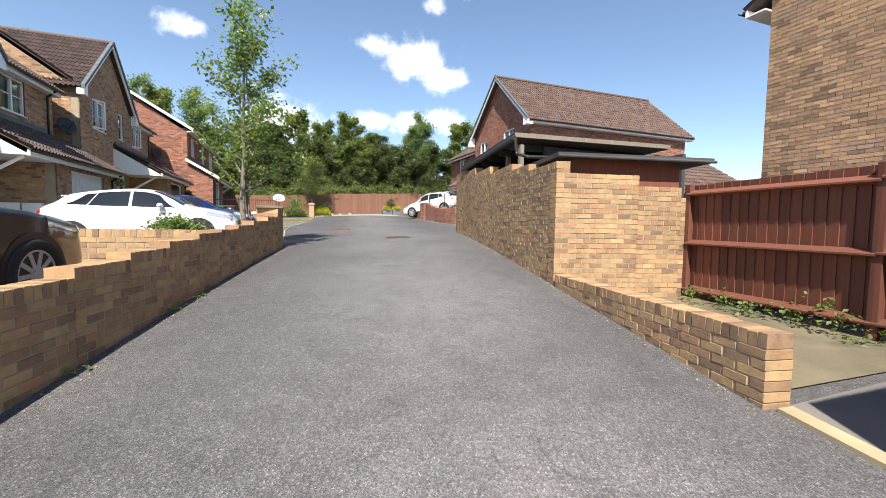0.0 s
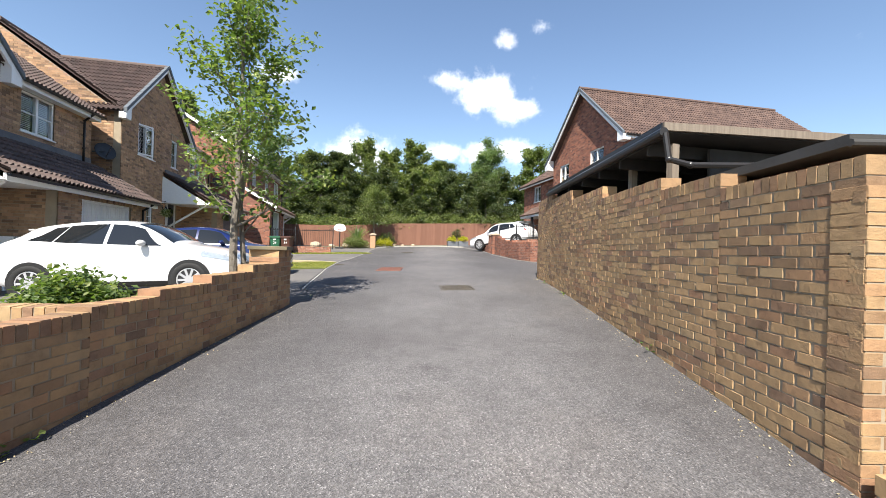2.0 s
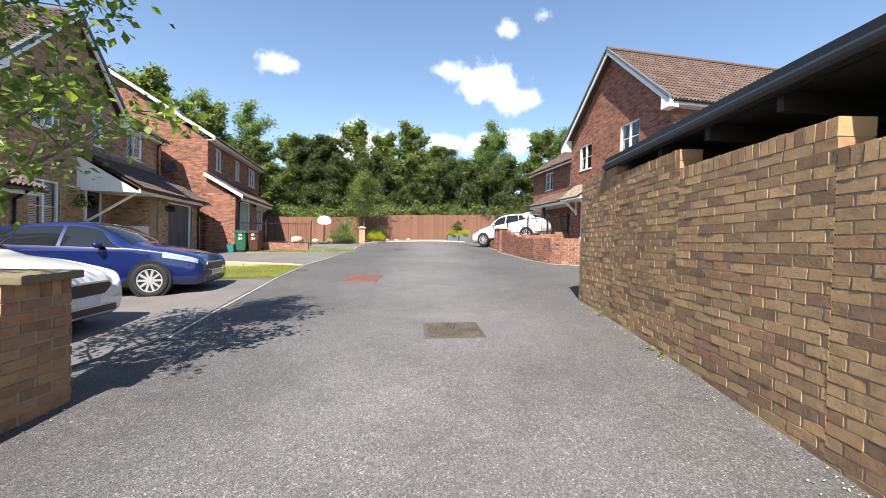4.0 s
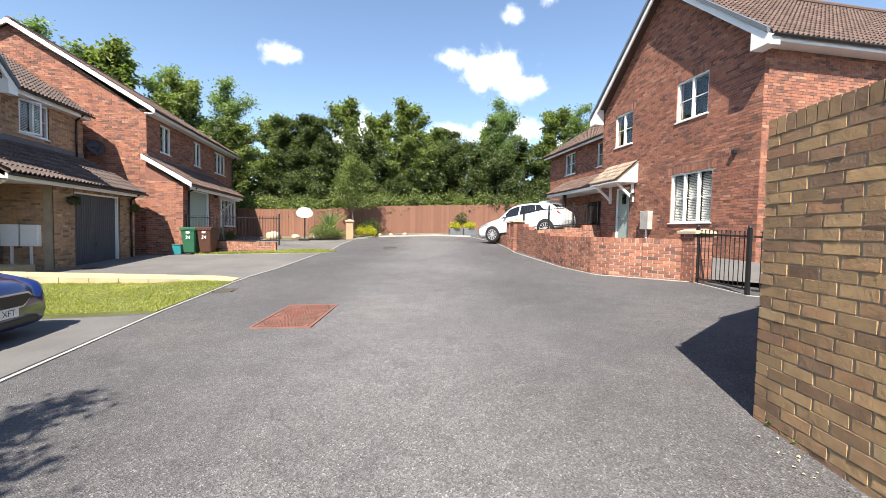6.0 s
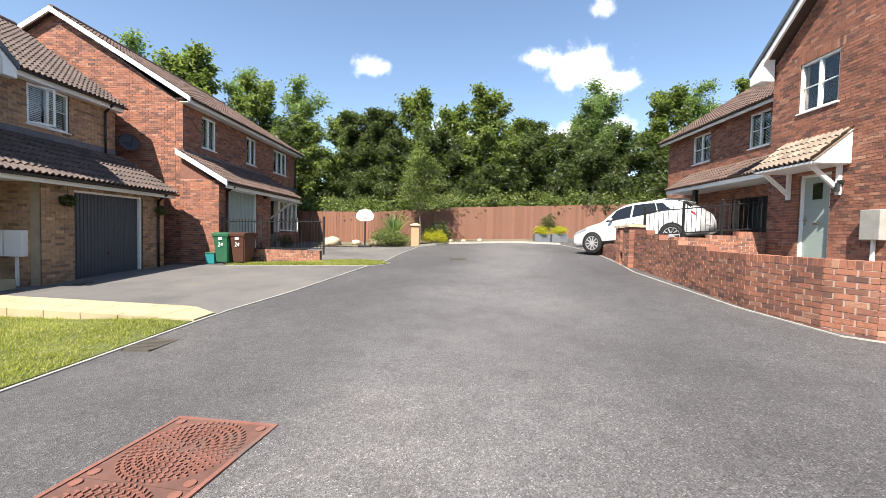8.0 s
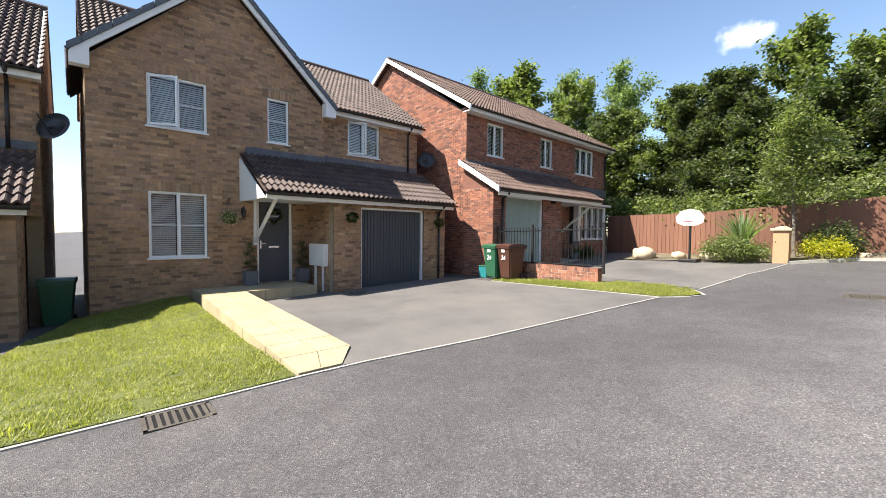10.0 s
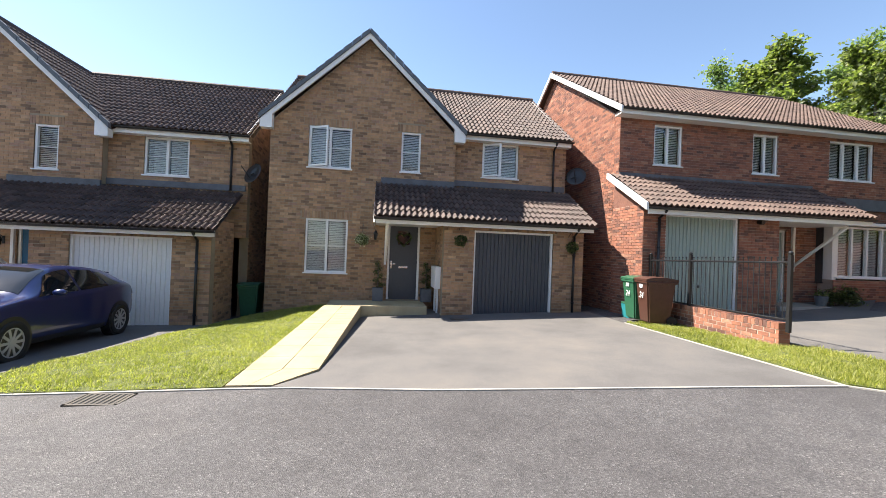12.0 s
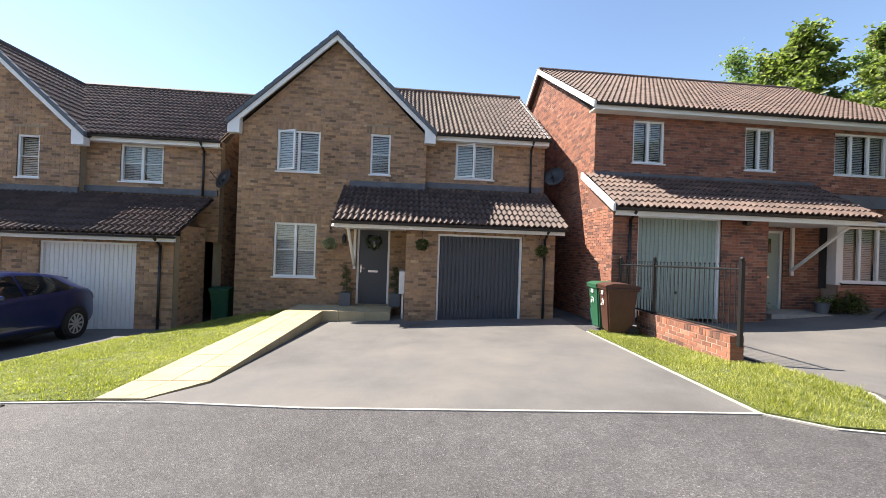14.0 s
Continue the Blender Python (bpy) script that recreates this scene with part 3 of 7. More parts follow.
def window_unit(parent, T, a0, a1, z0, z1, lights=2, open_sash=-1, blind=True, bars=1, label="white casement window with pale blinds"):
    """White casement set back in its opening: frame > panes, sill, blind."""
    bm = bmesh.new()
    f, d0, d1 = 0.055, -0.11, -0.03
    for r in ((a0, a1, d0, d1, z0, z0 + f), (a0, a1, d0, d1, z1 - f, z1), (a0, a0 + f, d0, d1, z0 + f, z1 - f), (a1 - f, a1, d0, d1, z0 + f, z1 - f)):
        box(bm, *r, T=T)
    w = (a1 - a0) / lights
    uprights = []
    for i in range(1, lights):
        uprights.append((a0 + i * w - 0.035, a0 + i * w + 0.035, d0, d1, z0 + f, z1 - f))
    win = part("window", bm, "white", parent, label)
    for r in uprights:
        part("mullion", boxes(r, T=T), "white", win)
    for i in range(lights):
        if i == open_sash:
            continue
        for k in range(bars):
            zz = z0 + (z1 - z0) * (k + 1) / (bars + 1)
            part("glazing_bar", boxes((a0 + i * w + 0.03, a0 + (i + 1) * w - 0.03, d0 + 0.02, d1 - 0.015, zz - 0.011, zz + 0.011), T=T), "white", win)
    for i in range(lights):
        if i == open_sash:
            S = T @ Matrix.Translation((a0 + i * w + 0.02, d1, 0)) @ Matrix.Rotation(radians(28), 4, "Z") if i == 0 else T
            sb = boxes((0, w, -0.045, 0, z0 + 0.03, z0 + 0.08), (0, w, -0.045, 0, z1 - 0.08, z1 - 0.03), (0, 0.05, -0.045, 0, z0 + 0.08, z1 - 0.08), (w - 0.05, w, -0.045, 0, z0 + 0.08, z1 - 0.08), T=S)
            sash = part("open_sash", sb, "white", win, "white sash standing ajar")
            pane = part("pane", boxes((0.05, w - 0.05, -0.028, -0.022, z0 + 0.08, z1 - 0.08), T=S), "glass", win)
        else:
            pane = part("pane", boxes((a0 + i * w + 0.04, a0 + (i + 1) * w - 0.04, -0.075, -0.069, z0 + 0.05, z1 - 0.05), T=T), "glass", win)
        pane.visible_shadow = False
    part("sill", boxes((a0 - 0.04, a1 + 0.04, -0.03, 0.045, z0 - 0.035, z0 + 0.003), T=T, bev=0.006), "white", win)
    bb = bmesh.new()
    if blind:
        zz = z0 + 0.06
        while zz < z1 - 0.05:
            for i in range(lights):
                q = T @ Matrix.Translation((a0 + (i + 0.5) * w, -0.165, zz)) @ Matrix.Rotation(radians(-47), 4, "X")
                box(bb, -w / 2 + 0.045, w / 2 - 0.045, -0.027, 0.027, -0.0012, 0.0012, T=q)
            zz += 0.05
        part("blind", bb, "blind", win, "pale slatted blind")
    else:
        bb.free()
    # shallow box behind, its dark colour standing in for an unlit room
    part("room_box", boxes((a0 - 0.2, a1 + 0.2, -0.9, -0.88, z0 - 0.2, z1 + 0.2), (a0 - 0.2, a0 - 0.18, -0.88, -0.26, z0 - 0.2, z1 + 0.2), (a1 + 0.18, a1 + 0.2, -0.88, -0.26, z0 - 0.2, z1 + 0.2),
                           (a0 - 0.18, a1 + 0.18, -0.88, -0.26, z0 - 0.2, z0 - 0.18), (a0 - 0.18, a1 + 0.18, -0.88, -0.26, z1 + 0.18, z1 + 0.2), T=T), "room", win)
    return win


def garage_door(parent, T, a0, a1, z0, z1, mat, label):
    """Up-and-over door with upright ribs, white frame and a handle."""
    n = int((a1 - a0 - 0.1) / 0.105)
    pts = [(a1 - 0.05, -0.16), (a0 + 0.05, -0.16), (a0 + 0.05, -0.13)]
    for i in range(n):
        x = a0 + 0.06 + (a1 - a0 - 0.12) * (i + 0.5) / n
        pts += [(x - 0.045, -0.13), (x - 0.034, -0.112), (x + 0.034, -0.112), (x + 0.045, -0.13)]
    pts.append((a1 - 0.05, -0.13))
    bm = bmesh.new()
    prism(bm, pts, 2, z0, z1 - 0.05, T=T)
    d = part("garage_door", bm, mat, parent, label)
    part("door_frame", boxes((a0, a0 + 0.05, -0.17, -0.05, z0, z1), (a1 - 0.05, a1, -0.17, -0.05, z0, z1), (a0 + 0.05, a1 - 0.05, -0.17, -0.05, z1 - 0.05, z1), T=T), "white", d)
    hb = bmesh.new()
    c = (a0 + a1) / 2
    tube(hb, T @ Vector((c, -0.118, z0 + 0.62)), T @ Vector((c, -0.09, z0 + 0.62)), 0.03, 12)
    box(hb, c - 0.012, c + 0.012, -0.09, -0.075, z0 + 0.58, z0 + 0.66, T=T, bev=0.004)
    part("handle", hb, "gutter", d)
    return d


def front_door(parent, T, a0, a1, z0, z1, mat, label, heart=False):
    d = part("front_door", boxes((a0 + 0.06, a1 - 0.06, -0.13, -0.085, z0, z1 - 0.06), T=T, bev=0.004), mat, parent, label)
    part("door_frame", boxes((a0, a0 + 0.06, -0.15, -0.04, z0, z1), (a1 - 0.06, a1, -0.15, -0.04, z0, z1), (a0 + 0.06, a1 - 0.06, -0.15, -0.04, z1 - 0.06, z1), T=T), "white", d)
    part("letter_plate", boxes((a0 + 0.34, a1 - 0.34, -0.085, -0.075, z0 + 0.93, z0 + 0.99), T=T, bev=0.004), "chrome", d)
    hb = boxes((a0 + 0.10, a0 + 0.135, -0.085, -0.075, z0 + 0.92, z0 + 1.14), (a0 + 0.11, a0 + 0.24, -0.05, -0.03, z0 + 1.04, z0 + 1.06), (a0 + 0.11, a0 + 0.13, -0.075, -0.05, z0 + 1.04, z0 + 1.06), T=T)
    part("handle", hb, "chrome", d)
    gb = boxes((a0 + 0.30, a1 - 0.30, -0.085, -0.08, z1 - 0.62, z1 - 0.22), T=T)
    part("pane", gb, "car_glass", d)
    if heart:
        wb = bmesh.new()
        c, zc = (a0 + a1) / 2, z1 - 0.46
        pts = []
        for i in range(40):
            t = 2 * math.pi * i / 40
            pts.append((c + 0.013 * 16 * math.sin(t) ** 3, zc + 0.013 * (13 * math.cos(t) - 5 * math.cos(2 * t) - 2 * math.cos(3 * t) - math.cos(4 * t))))
        for (p, q), (r, s) in zip(pts, pts[1:] + pts[:1]):
            tube(wb, T @ Vector((p, -0.04, q)), T @ Vector((r, -0.04, s)), 0.035, 7)
        tube(wb, T @ Vector((c, -0.08, zc + 0.1)), T @ Vector((c, -0.04, zc + 0.1)), 0.02, 6)
        part("heart_wreath", wb, "leaf_dark", d, "dark heart-shaped wreath")
    return d


def pipe_run(parent, pts, r=0.034, name="downpipe", mat="gutter"):
    bm = bmesh.new()
    for p, q in zip(pts, pts[1:]):
        tube(bm, p, q, r, 10)
    for p in pts[1:-1]:
        ball(bm, p, r * 1.15)
    z = pts[-1][2] + 0.4
    while z < pts[-2][2] - 0.3:
        tube(bm, (pts[-1][0], pts[-1][1], z), (pts[-1][0], pts[-1][1], z + 0.04), r * 1.35, 10)
        z += 1.3
    return part(name, bm, mat, parent, smooth=True)


def gutter_run(parent, p, q, r=0.055):
    bm = bmesh.new()
    p, q = Vector(p), Vector(q)
    d = (q - p)
    side = Vector((0, 0, 1)).cross(d).normalized()
    rows = []
    for c in (p, q):
        rows.append([bm.verts.new(c + side * (r * math.cos(t)) - Vector((0, 0, r * math.sin(t)))) for t in [math.pi * i / 8 for i in range(9)]] +
                    [bm.verts.new(c + side * ((r - 0.008) * math.cos(t)) - Vector((0, 0, (r - 0.008) * math.sin(t)))) for t in [math.pi * i / 8 for i in range(8, -1, -1)]])
    k = len(rows[0])
    for i in range(k):
        bm.faces.new((rows[0][i], rows[0][(i + 1) % k], rows[1][(i + 1) % k], rows[1][i]))
    return part("gutter", bm, "gutter", parent)


# ---- ground ----
def ground_sheet():
    xs = [-700, -300, -120, -60, -40, *np.arange(-30, 2, 1.0), *np.arange(2, 5.6, 0.2), *np.arange(6, 30.1, 1.0), 40, 60, 120, 300, 700]
    ys = [-700, -300, -120, -60, -30, *np.arange(-14, -1, 1.0), *np.arange(-1, 3, 0.2), *np.arange(3, 46.1, 1.0), 60, 100, 200, 700]
    bm = bmesh.new()
    g = [[bm.verts.new((x, y, ground(x, y))) for x in xs] for y in ys]
    for j in range(len(ys) - 1):
        for i in range(len(xs) - 1):
            bm.faces.new((g[j][i], g[j][i + 1], g[j + 1][i + 1], g[j + 1][i]))
    return tagged(part("ground", bm, "asphalt", smooth=True), "grey worn asphalt road and ground sloping uphill", "ground", kind="structure")


ground_sheet()


def strip(name, pts, width, mat, off, thick):
    """A narrow kerb laid along a line of points."""
    bm = bmesh.new()
    rows = []
    line = []
    for (x0, y0), (x1, y1) in zip(pts, pts[1:]):
        n = max(1, int(math.hypot(x1 - x0, y1 - y0) / 0.5))
        line += [(x0 + (x1 - x0) * i / n, y0 + (y1 - y0) * i / n) for i in range(n)]
    line.append(pts[-1])
    for i, (x, y) in enumerate(line):
        a, b = line[max(0, i - 1)], line[min(len(line) - 1, i + 1)]
        d = Vector((b[0] - a[0], b[1] - a[1], 0)).normalized()
        s = Vector((-d.y, d.x, 0)) * width / 2
        p = Vector((x, y, ground(x, y)))
        rows.append([bm.verts.new(p + s + Vector((0, 0, h))) for h in (off - thick, off)] + [bm.verts.new(p - s + Vector((0, 0, h))) for h in (off, off - thick)])
    for r, q in zip(rows, rows[1:]):
        for i in range(4):
            bm.faces.new((r[i], r[(i + 1) % 4], q[(i + 1) % 4], q[i]))
    return part(name, bm, mat)


KERB_LEFT = [(-1.12, 9.6), (-1.12, 12.6), (-1.15, 15.5), (-0.98, 18.5)]
KERB_DRIVE = [(-0.98, 18.5), (-0.9, 19.2), (-0.55, 20.8), (-0.18, 23.3), (0.10, 25.3)]
KERB_TIP = [(0.10, 25.3), (0.5, 25.65), (0.66, 26.05), (0.35, 26.6), (-0.36, 27.1), (-1.7, 27.15)]
for pts in (KERB_LEFT, KERB_DRIVE, KERB_TIP, [(-4.7, 25.75), (0.10, 25.3)], [(0.35, 26.75), (0.45, 30.5), (1.0, 33.2)], [(8.7, 16.1), (8.05, 16.85), (7.36, 17.6), (7.24, 19.2), (7.46, 23.4), (7.9, 25.6), (8.7, 30.2)], [(8.7, 16.1), (8.45, 14.6), (9.2, 13.7)], [(8.9, 30.2), (8.2, 33.5)]):
    tagged(strip("kerb", pts, 0.038, "kerb", 0.014, 0.08), "pale thin concrete edging along the road", "kerb", kind="structure")
tagged(strip("kerb", [(1.0, 33.2), (2.4, 34.3), (6.0, 34.6), (8.2, 33.5)], 0.12, "kerb", 0.09, 0.2), "low concrete kerb round the turning end", "kerb", kind="structure")
tagged(drape("driveway", [(-1.0, 18.95), (-0.58, 20.8), (-0.21, 23.3), (0.06, 25.27), (-4.7, 25.72), (-6.4, 25.95), (-6.9, 25.95), (-6.9, 21.8), (-8.3, 21.8), (-8.3, 19.8), (-1.6, 19.4)], "drive", 0.006), "fine grey asphalt driveway before a garage", "driveway", kind="structure")
tagged(drape("driveway", [(-1.2, 9.9), (-1.2, 15.3), (-2.3, 15.45), (-6.0, 15.95), (-8.4, 16.4), (-8.4, 7.5), (-2.0, 7.5)], "drive", 0.006), "fine grey asphalt driveway with a parked car", "driveway", kind="structure")
tagged(drape("driveway", [(-0.4, 27.2), (0.4, 27.0), (0.45, 30.5), (0.9, 33.0), (-5.0, 33.0), (-6.8, 36), (-6.8, 26.8)], "drive", 0.006, lift=lambda x, y: 0.012 * max(0, -x - 1)), "smooth dark asphalt driveway behind railings", "driveway", kind="structure")
lawn_lift = lambda x, y: 0.02 + 0.03 * max(0, min(1, (-1.1 - x) / 0.4)) + 0.2 * max(0, min(1, (-3 - x) / 5)) * max(0, min(1, (y - 16.2) / 2.0))
LAWN = [(-1.18, 15.45), (-2.3, 15.55), (-6.0, 16.05), (-8.3, 16.7), (-8.3, 18.72), (-1.02, 18.42)]
VERGE = [(-4.7, 25.78), (0.08, 25.34), (0.48, 25.68), (0.60, 26.05), (0.3, 26.55), (-0.4, 27.05), (-1.7, 27.1), (-1.8, 26.6), (-4.65, 26.7)]
tagged(drape("lawn", LAWN, "soil", 0.0, 0.35, lawn_lift, thick=0.25), "small sunlit front lawn beside a paved path", "lawn", kind="structure")
verge_lift = lambda x, y: 0.025
tagged(drape("grass_verge", VERGE, "soil", 0.0, 0.35, verge_lift, thick=0.15), "narrow sunlit grass verge beside a driveway", "verge", kind="structure")


def inside(p, poly):
    hit = False
    for (x0, y0), (x1, y1) in zip(poly, poly[1:] + poly[:1]):
        if (y0 > p[1]) != (y1 > p[1]) and p[0] < (x1 - x0) * (p[1] - y0) / (y1 - y0) + x0:
            hit = not hit
    return hit


def grass_blades(poly, lift, per_m2, height, seed, label):
    rng = random.Random(seed)
    xs, ys = [p[0] for p in poly], [p[1] for p in poly]
    area = (max(xs) - min(xs)) * (max(ys) - min(ys))
    vs, fs = [], []
    for _ in range(int(area * per_m2)):
        p = (rng.uniform(min(xs), max(xs)), rng.uniform(min(ys), max(ys)))
        if not inside(p, poly):
            continue
        patch = noise.noise(Vector((p[0] * 1.3, p[1] * 1.3, 3.0))) + 1.1 * noise.noise(Vector((p[0] * 5.5, p[1] * 5.5, 9.0)))
        h = height * rng.uniform(0.5, 1.3) * max(0.25, 1 + 0.8 * patch)
        t, lean = rng.uniform(0, 6.283), rng.uniform(0.2, 1.5) * h
        w = rng.uniform(0.003, 0.0065)
        z = ground(*p) + lift(*p) - 0.004
        c, s = math.cos(t), math.sin(t)
        k = len(vs)
        vs += [(p[0] - s * w, p[1] + c * w, z), (p[0] + s * w, p[1] - c * w, z), (p[0] + c * lean, p[1] + s * lean, z + h)]
        fs.append((k, k + 1, k + 2))
    me = bpy.data.meshes.new("grass")
    me.from_pydata(vs, [], fs)
    return tagged(link_mesh("grass", me, "blade"), label, "grass", kind="stuff")


grass_blades(LAWN, lawn_lift, 4200, 0.034, 1, "short green mown grass with paler tufts")
grass_blades(VERGE, verge_lift, 4200, 0.05, 2, "bright longer grass on a narrow verge")


# raised slab path to the front door
def path_z(x):
    f = max(0.0, min(1.0, (-1.0 - x) / 6.0))
    return ground(-1.0, 18.9) + 0.02 + (1.40 - ground(-1.0, 18.9) - 0.02) * f


front_path = thing("garden_path", "buff concrete slab path rising to a front door", "path", at=(-4.5, 19.1, 1.3))
front_path["kind"] = "structure"


def path_piece(x0, x1, ya0, ya1, yb0, yb1, flat=None):
    bm = bmesh.new()
    pts = [(x0, ya0), (x1, yb0), (x1, yb1), (x0, ya1)]
    top = [bm.verts.new((x + 4.5, y - 19.1, (flat or path_z(x)) - 1.3)) for x, y in pts]
    low = [bm.verts.new((x + 4.5, y - 19.1, ground(x, y) - 0.1 - 1.3)) for x, y in pts]
    bm.faces.new(top)
    for i in range(4):
        bm.faces.new((top[i], top[(i + 1) % 4], low[(i + 1) % 4], low[i]))
    part("paving_slab", bm, "slab", front_path)


edge = lambda x: (18.45 + (-1.0 - x) / 6.3 * 0.33, 19.36 + (-1.0 - x) / 6.3 * 0.36 - 0.42 * max(0.0, (x + 1.65) / 0.65) ** 1.6)
xx = -1.02
while xx > -6.9:
    x2 = xx - 0.594
    a, b = edge(xx), edge(x2)
    for i in (0, 1):
        f0, f1 = i * 0.5 + 0.006, i * 0.5 + 0.494
        path_piece(xx, x2 + 0.012, a[0] + (a[1] - a[0]) * f0, a[0] + (a[1] - a[0]) * f1, b[0] + (b[1] - b[0]) * f0, b[0] + (b[1] - b[0]) * f1)
    xx = x2
for i in range(2):
    for j in range(4):
        path_piece(xx - i * 0.6 - 0.003, xx - i * 0.6 - 0.597, 18.8 + j * 0.66, 18.8 + j * 0.66 + 0.654, 18.8 + j * 0.66, 18.8 + j * 0.66 + 0.654, 1.40)


# ---- houses ----
def buff_house(name, d, door_mat, garage_mat, labels, near):
    """Buff brick house: front gable, cross roof, lean-to over porch and garage. Built for the middle plot and moved by d."""
    h = thing(name, labels[0], "house", "buff brick houses")
    T = frame_of((-8.32, 0, 0), (0, 1))      # gable front, outward is +x
    gz0 = 0.7
    wl = [(18.0, 19.19, 2.16, 3.72, 1), (18.0, 19.21, 5.2, 6.4, 1), (20.66, 21.24, 5.23, 6.43, 1), (20.37, 21.32, 1.42, 3.68)]
    brick_wall_panel(h, "front_gable_wall", T, 16.95, 22.3, gz0, 6.45, wl, "buff", "mortar", gable=(19.63, 9.05))
    # on house_south the blinds are added, imitating pale reflections in bare panes
    window_unit(h, T, *wl[0][:4], lights=2)
    window_unit(h, T, *wl[1][:4], lights=2, open_sash=0)
    window_unit(h, T, *wl[2][:4], lights=1)
    front_door(h, T, *wl[3], door_mat, labels[1], heart=near)
    T2 = frame_of((-8.56, 0, 0), (0, 1))
    w2 = [(23.21, 24.39, 5.28, 6.36)]
    brick_wall_panel(h, "front_wall", T2, 22.3, 26.0, 3.6, 6.6, w2, "buff", "mortar")
    window_unit(h, T2, *w2[0], lights=2, open_sash=0 if near else -1)
    # sides and back
    TS = frame_of((0, 16.95, 0), (1, 0))      # south side, outward is -y
    brick_wall_panel(h, "south_wall", TS, -15.4, -8.57, gz0, 6.55, [], "buff", "mortar", gable=(-11.985, 9.0))
    TN = frame_of((0, 26.0, 0), (-1, 0))
    brick_wall_panel(h, "north_wall", TN, 8.81, 15.4, gz0, 6.55, [], "buff", "mortar", gable=(12.1, 9.0))
    part("back_wall", boxes((-15.65, -15.4, 16.95, 26.0, gz0, 6.5)), "buff", h)
    # garage block
    TG = frame_of((-6.75, 0, 0), (0, 1))
    brick_wall_panel(h, "garage_front_wall", TG, 21.8, 25.75, gz0, 3.72, [(22.62, 24.86, gz0, 3.5, 1)], "buff", "mortar")
    garage_door(h, TG, 22.62, 24.86, 1.25, 3.5, garage_mat, labels[2])
    TP = frame_of((0, 21.8, 0), (1, 0))
    brick_wall_panel(h, "porch_side_wall", TP, -8.3, -7.0, gz0, 3.9, [], "buff", "mortar")
    TQ = frame_of((0, 25.75, 0), (-1, 0))
    brick_wall_panel(h, "garage_north_wall", TQ, 7.0, 8.3, gz0, 3.9, [], "buff", "mortar")
    part("garage_gable", boxes((-8.3, -7.0, 25.5, 25.74, 3.6, 4.0)), "buff", h)
    # lean-to roof
    roof_slope(h, "lean_to_roof", Vector((-6.42, 19.95, 3.74)), (0, 1), 6.0, 1.9, 1.12, "tile_brown", pieces=near)
    part("flashing", boxes((-8.33, -8.26, 20.1, 22.3, 4.84, 5.02), (-8.56, -8.5, 22.3, 25.95, 4.95, 5.12)), "lead", h, "grey lead flashing strip")
    part("porch_soffit", boxes((-8.3, -6.5, 20.0, 21.78, 3.60, 3.63), (-6.53, -6.47, 20.0, 25.9, 3.56, 3.72)), "white", h)
    vb = bmesh.new()
    prism(vb, [(-6.45, 3.58), (-8.32, 4.72), (-8.32, 3.58)], 1, 19.94, 19.98)
    part("porch_fascia", vb, "white", h)
    gutter_run(h, (-6.38, 19.95, 3.70), (-6.38, 25.95, 3.70))
    pipe_run(h, [(-6.4, 25.45, 3.66), (-6.69, 25.45, 3.45), (-6.69, 25.45, 1.2)])
    pipe_run(h, [(-8.2, 25.55, 6.5), (-8.48, 25.55, 6.25), (-8.48, 25.55, 4.95)])
    bb = boxes((-8.31, -8.24, 20.27, 20.34, 2.45, 3.6))
    tube(bb, (-8.26, 20.305, 2.55), (-6.75, 20.305, 3.58), 0.045, 6)
    part("porch_bracket", bb, "white", h)
    # roofs
    roof_slope(h, "main_roof_front", Vector((-8.25, 19.5, 6.55)), (0, 1), 6.58, 3.75, 2.62, "tile_brown", clip=lambda s: (max(0, 2.9 * (1 - s / 4.575)), 6.58))
    roof_slope(h, "main_roof_back", Vector((-15.75, 26.08, 6.55)), (0, -1), 9.2, 3.75, 2.62, "tile_brown")
    roof_slope(h, "main_roof_side", Vector((-8.25, 16.88, 6.55)), (0, 1), 2.75, 3.75, 2.62, "tile_brown", clip=lambda s: (0, max(0.02, 0.617 * s - 0.04)))
    roof_slope(h, "gable_roof_south", Vector((-12.0, 16.7, 6.42)), (1, 0), 3.85, 2.93, 2.72, "tile_brown")
    roof_slope(h, "gable_roof_north", Vector((-8.15, 22.56, 6.42)), (-1, 0), 3.85, 2.93, 2.72, "tile_brown", clip=lambda s: (0, max(0.4, s * 1.02)))
    rb = bmesh.new()
    tube(rb, (-8.12, 19.63, 9.16), (-12.0, 19.63, 9.16), 0.1, 10)
    tube(rb, (-12.0, 16.88, 9.2), (-12.0, 26.08, 9.2), 0.1, 10)
    part("ridge_tiles", rb, "tile_brown", h)
    for sgn in (-1, 1):
        for j in range(12):
            f0, f1 = j / 12, (j + 1) / 12 - 0.004
            ya, yb = 19.63 + sgn * 2.95 * (1 - f0), 19.63 + sgn * 2.95 * (1 - f1)
            za, zb = 6.42 + 2.74 * f0, 6.42 + 2.74 * f1
            vb = bmesh.new()
            prism(vb, [(ya, za - 0.02), (yb, zb - 0.02), (yb, zb + 0.11), (ya, za + 0.13)], 0, -8.15, -8.03)
            part("verge_tile", vb, "ridge", h)
    bb = bmesh.new()
    for sgn in (-1, 1):
        ys = 19.63 + sgn * 2.9
        prism(bb, [(ys, 6.28), (19.63, 8.99), (19.63, 9.14), (ys, 6.44)], 0, -8.14, -8.08)
        prism(bb, [(ys + sgn * 0.02, 6.18), (ys - sgn * 0.3, 6.18), (ys - sgn * 0.3, 6.68), (ys + sgn * 0.02, 6.40)], 0, -8.30, -8.07)
    part("bargeboard", bb, "white", h)
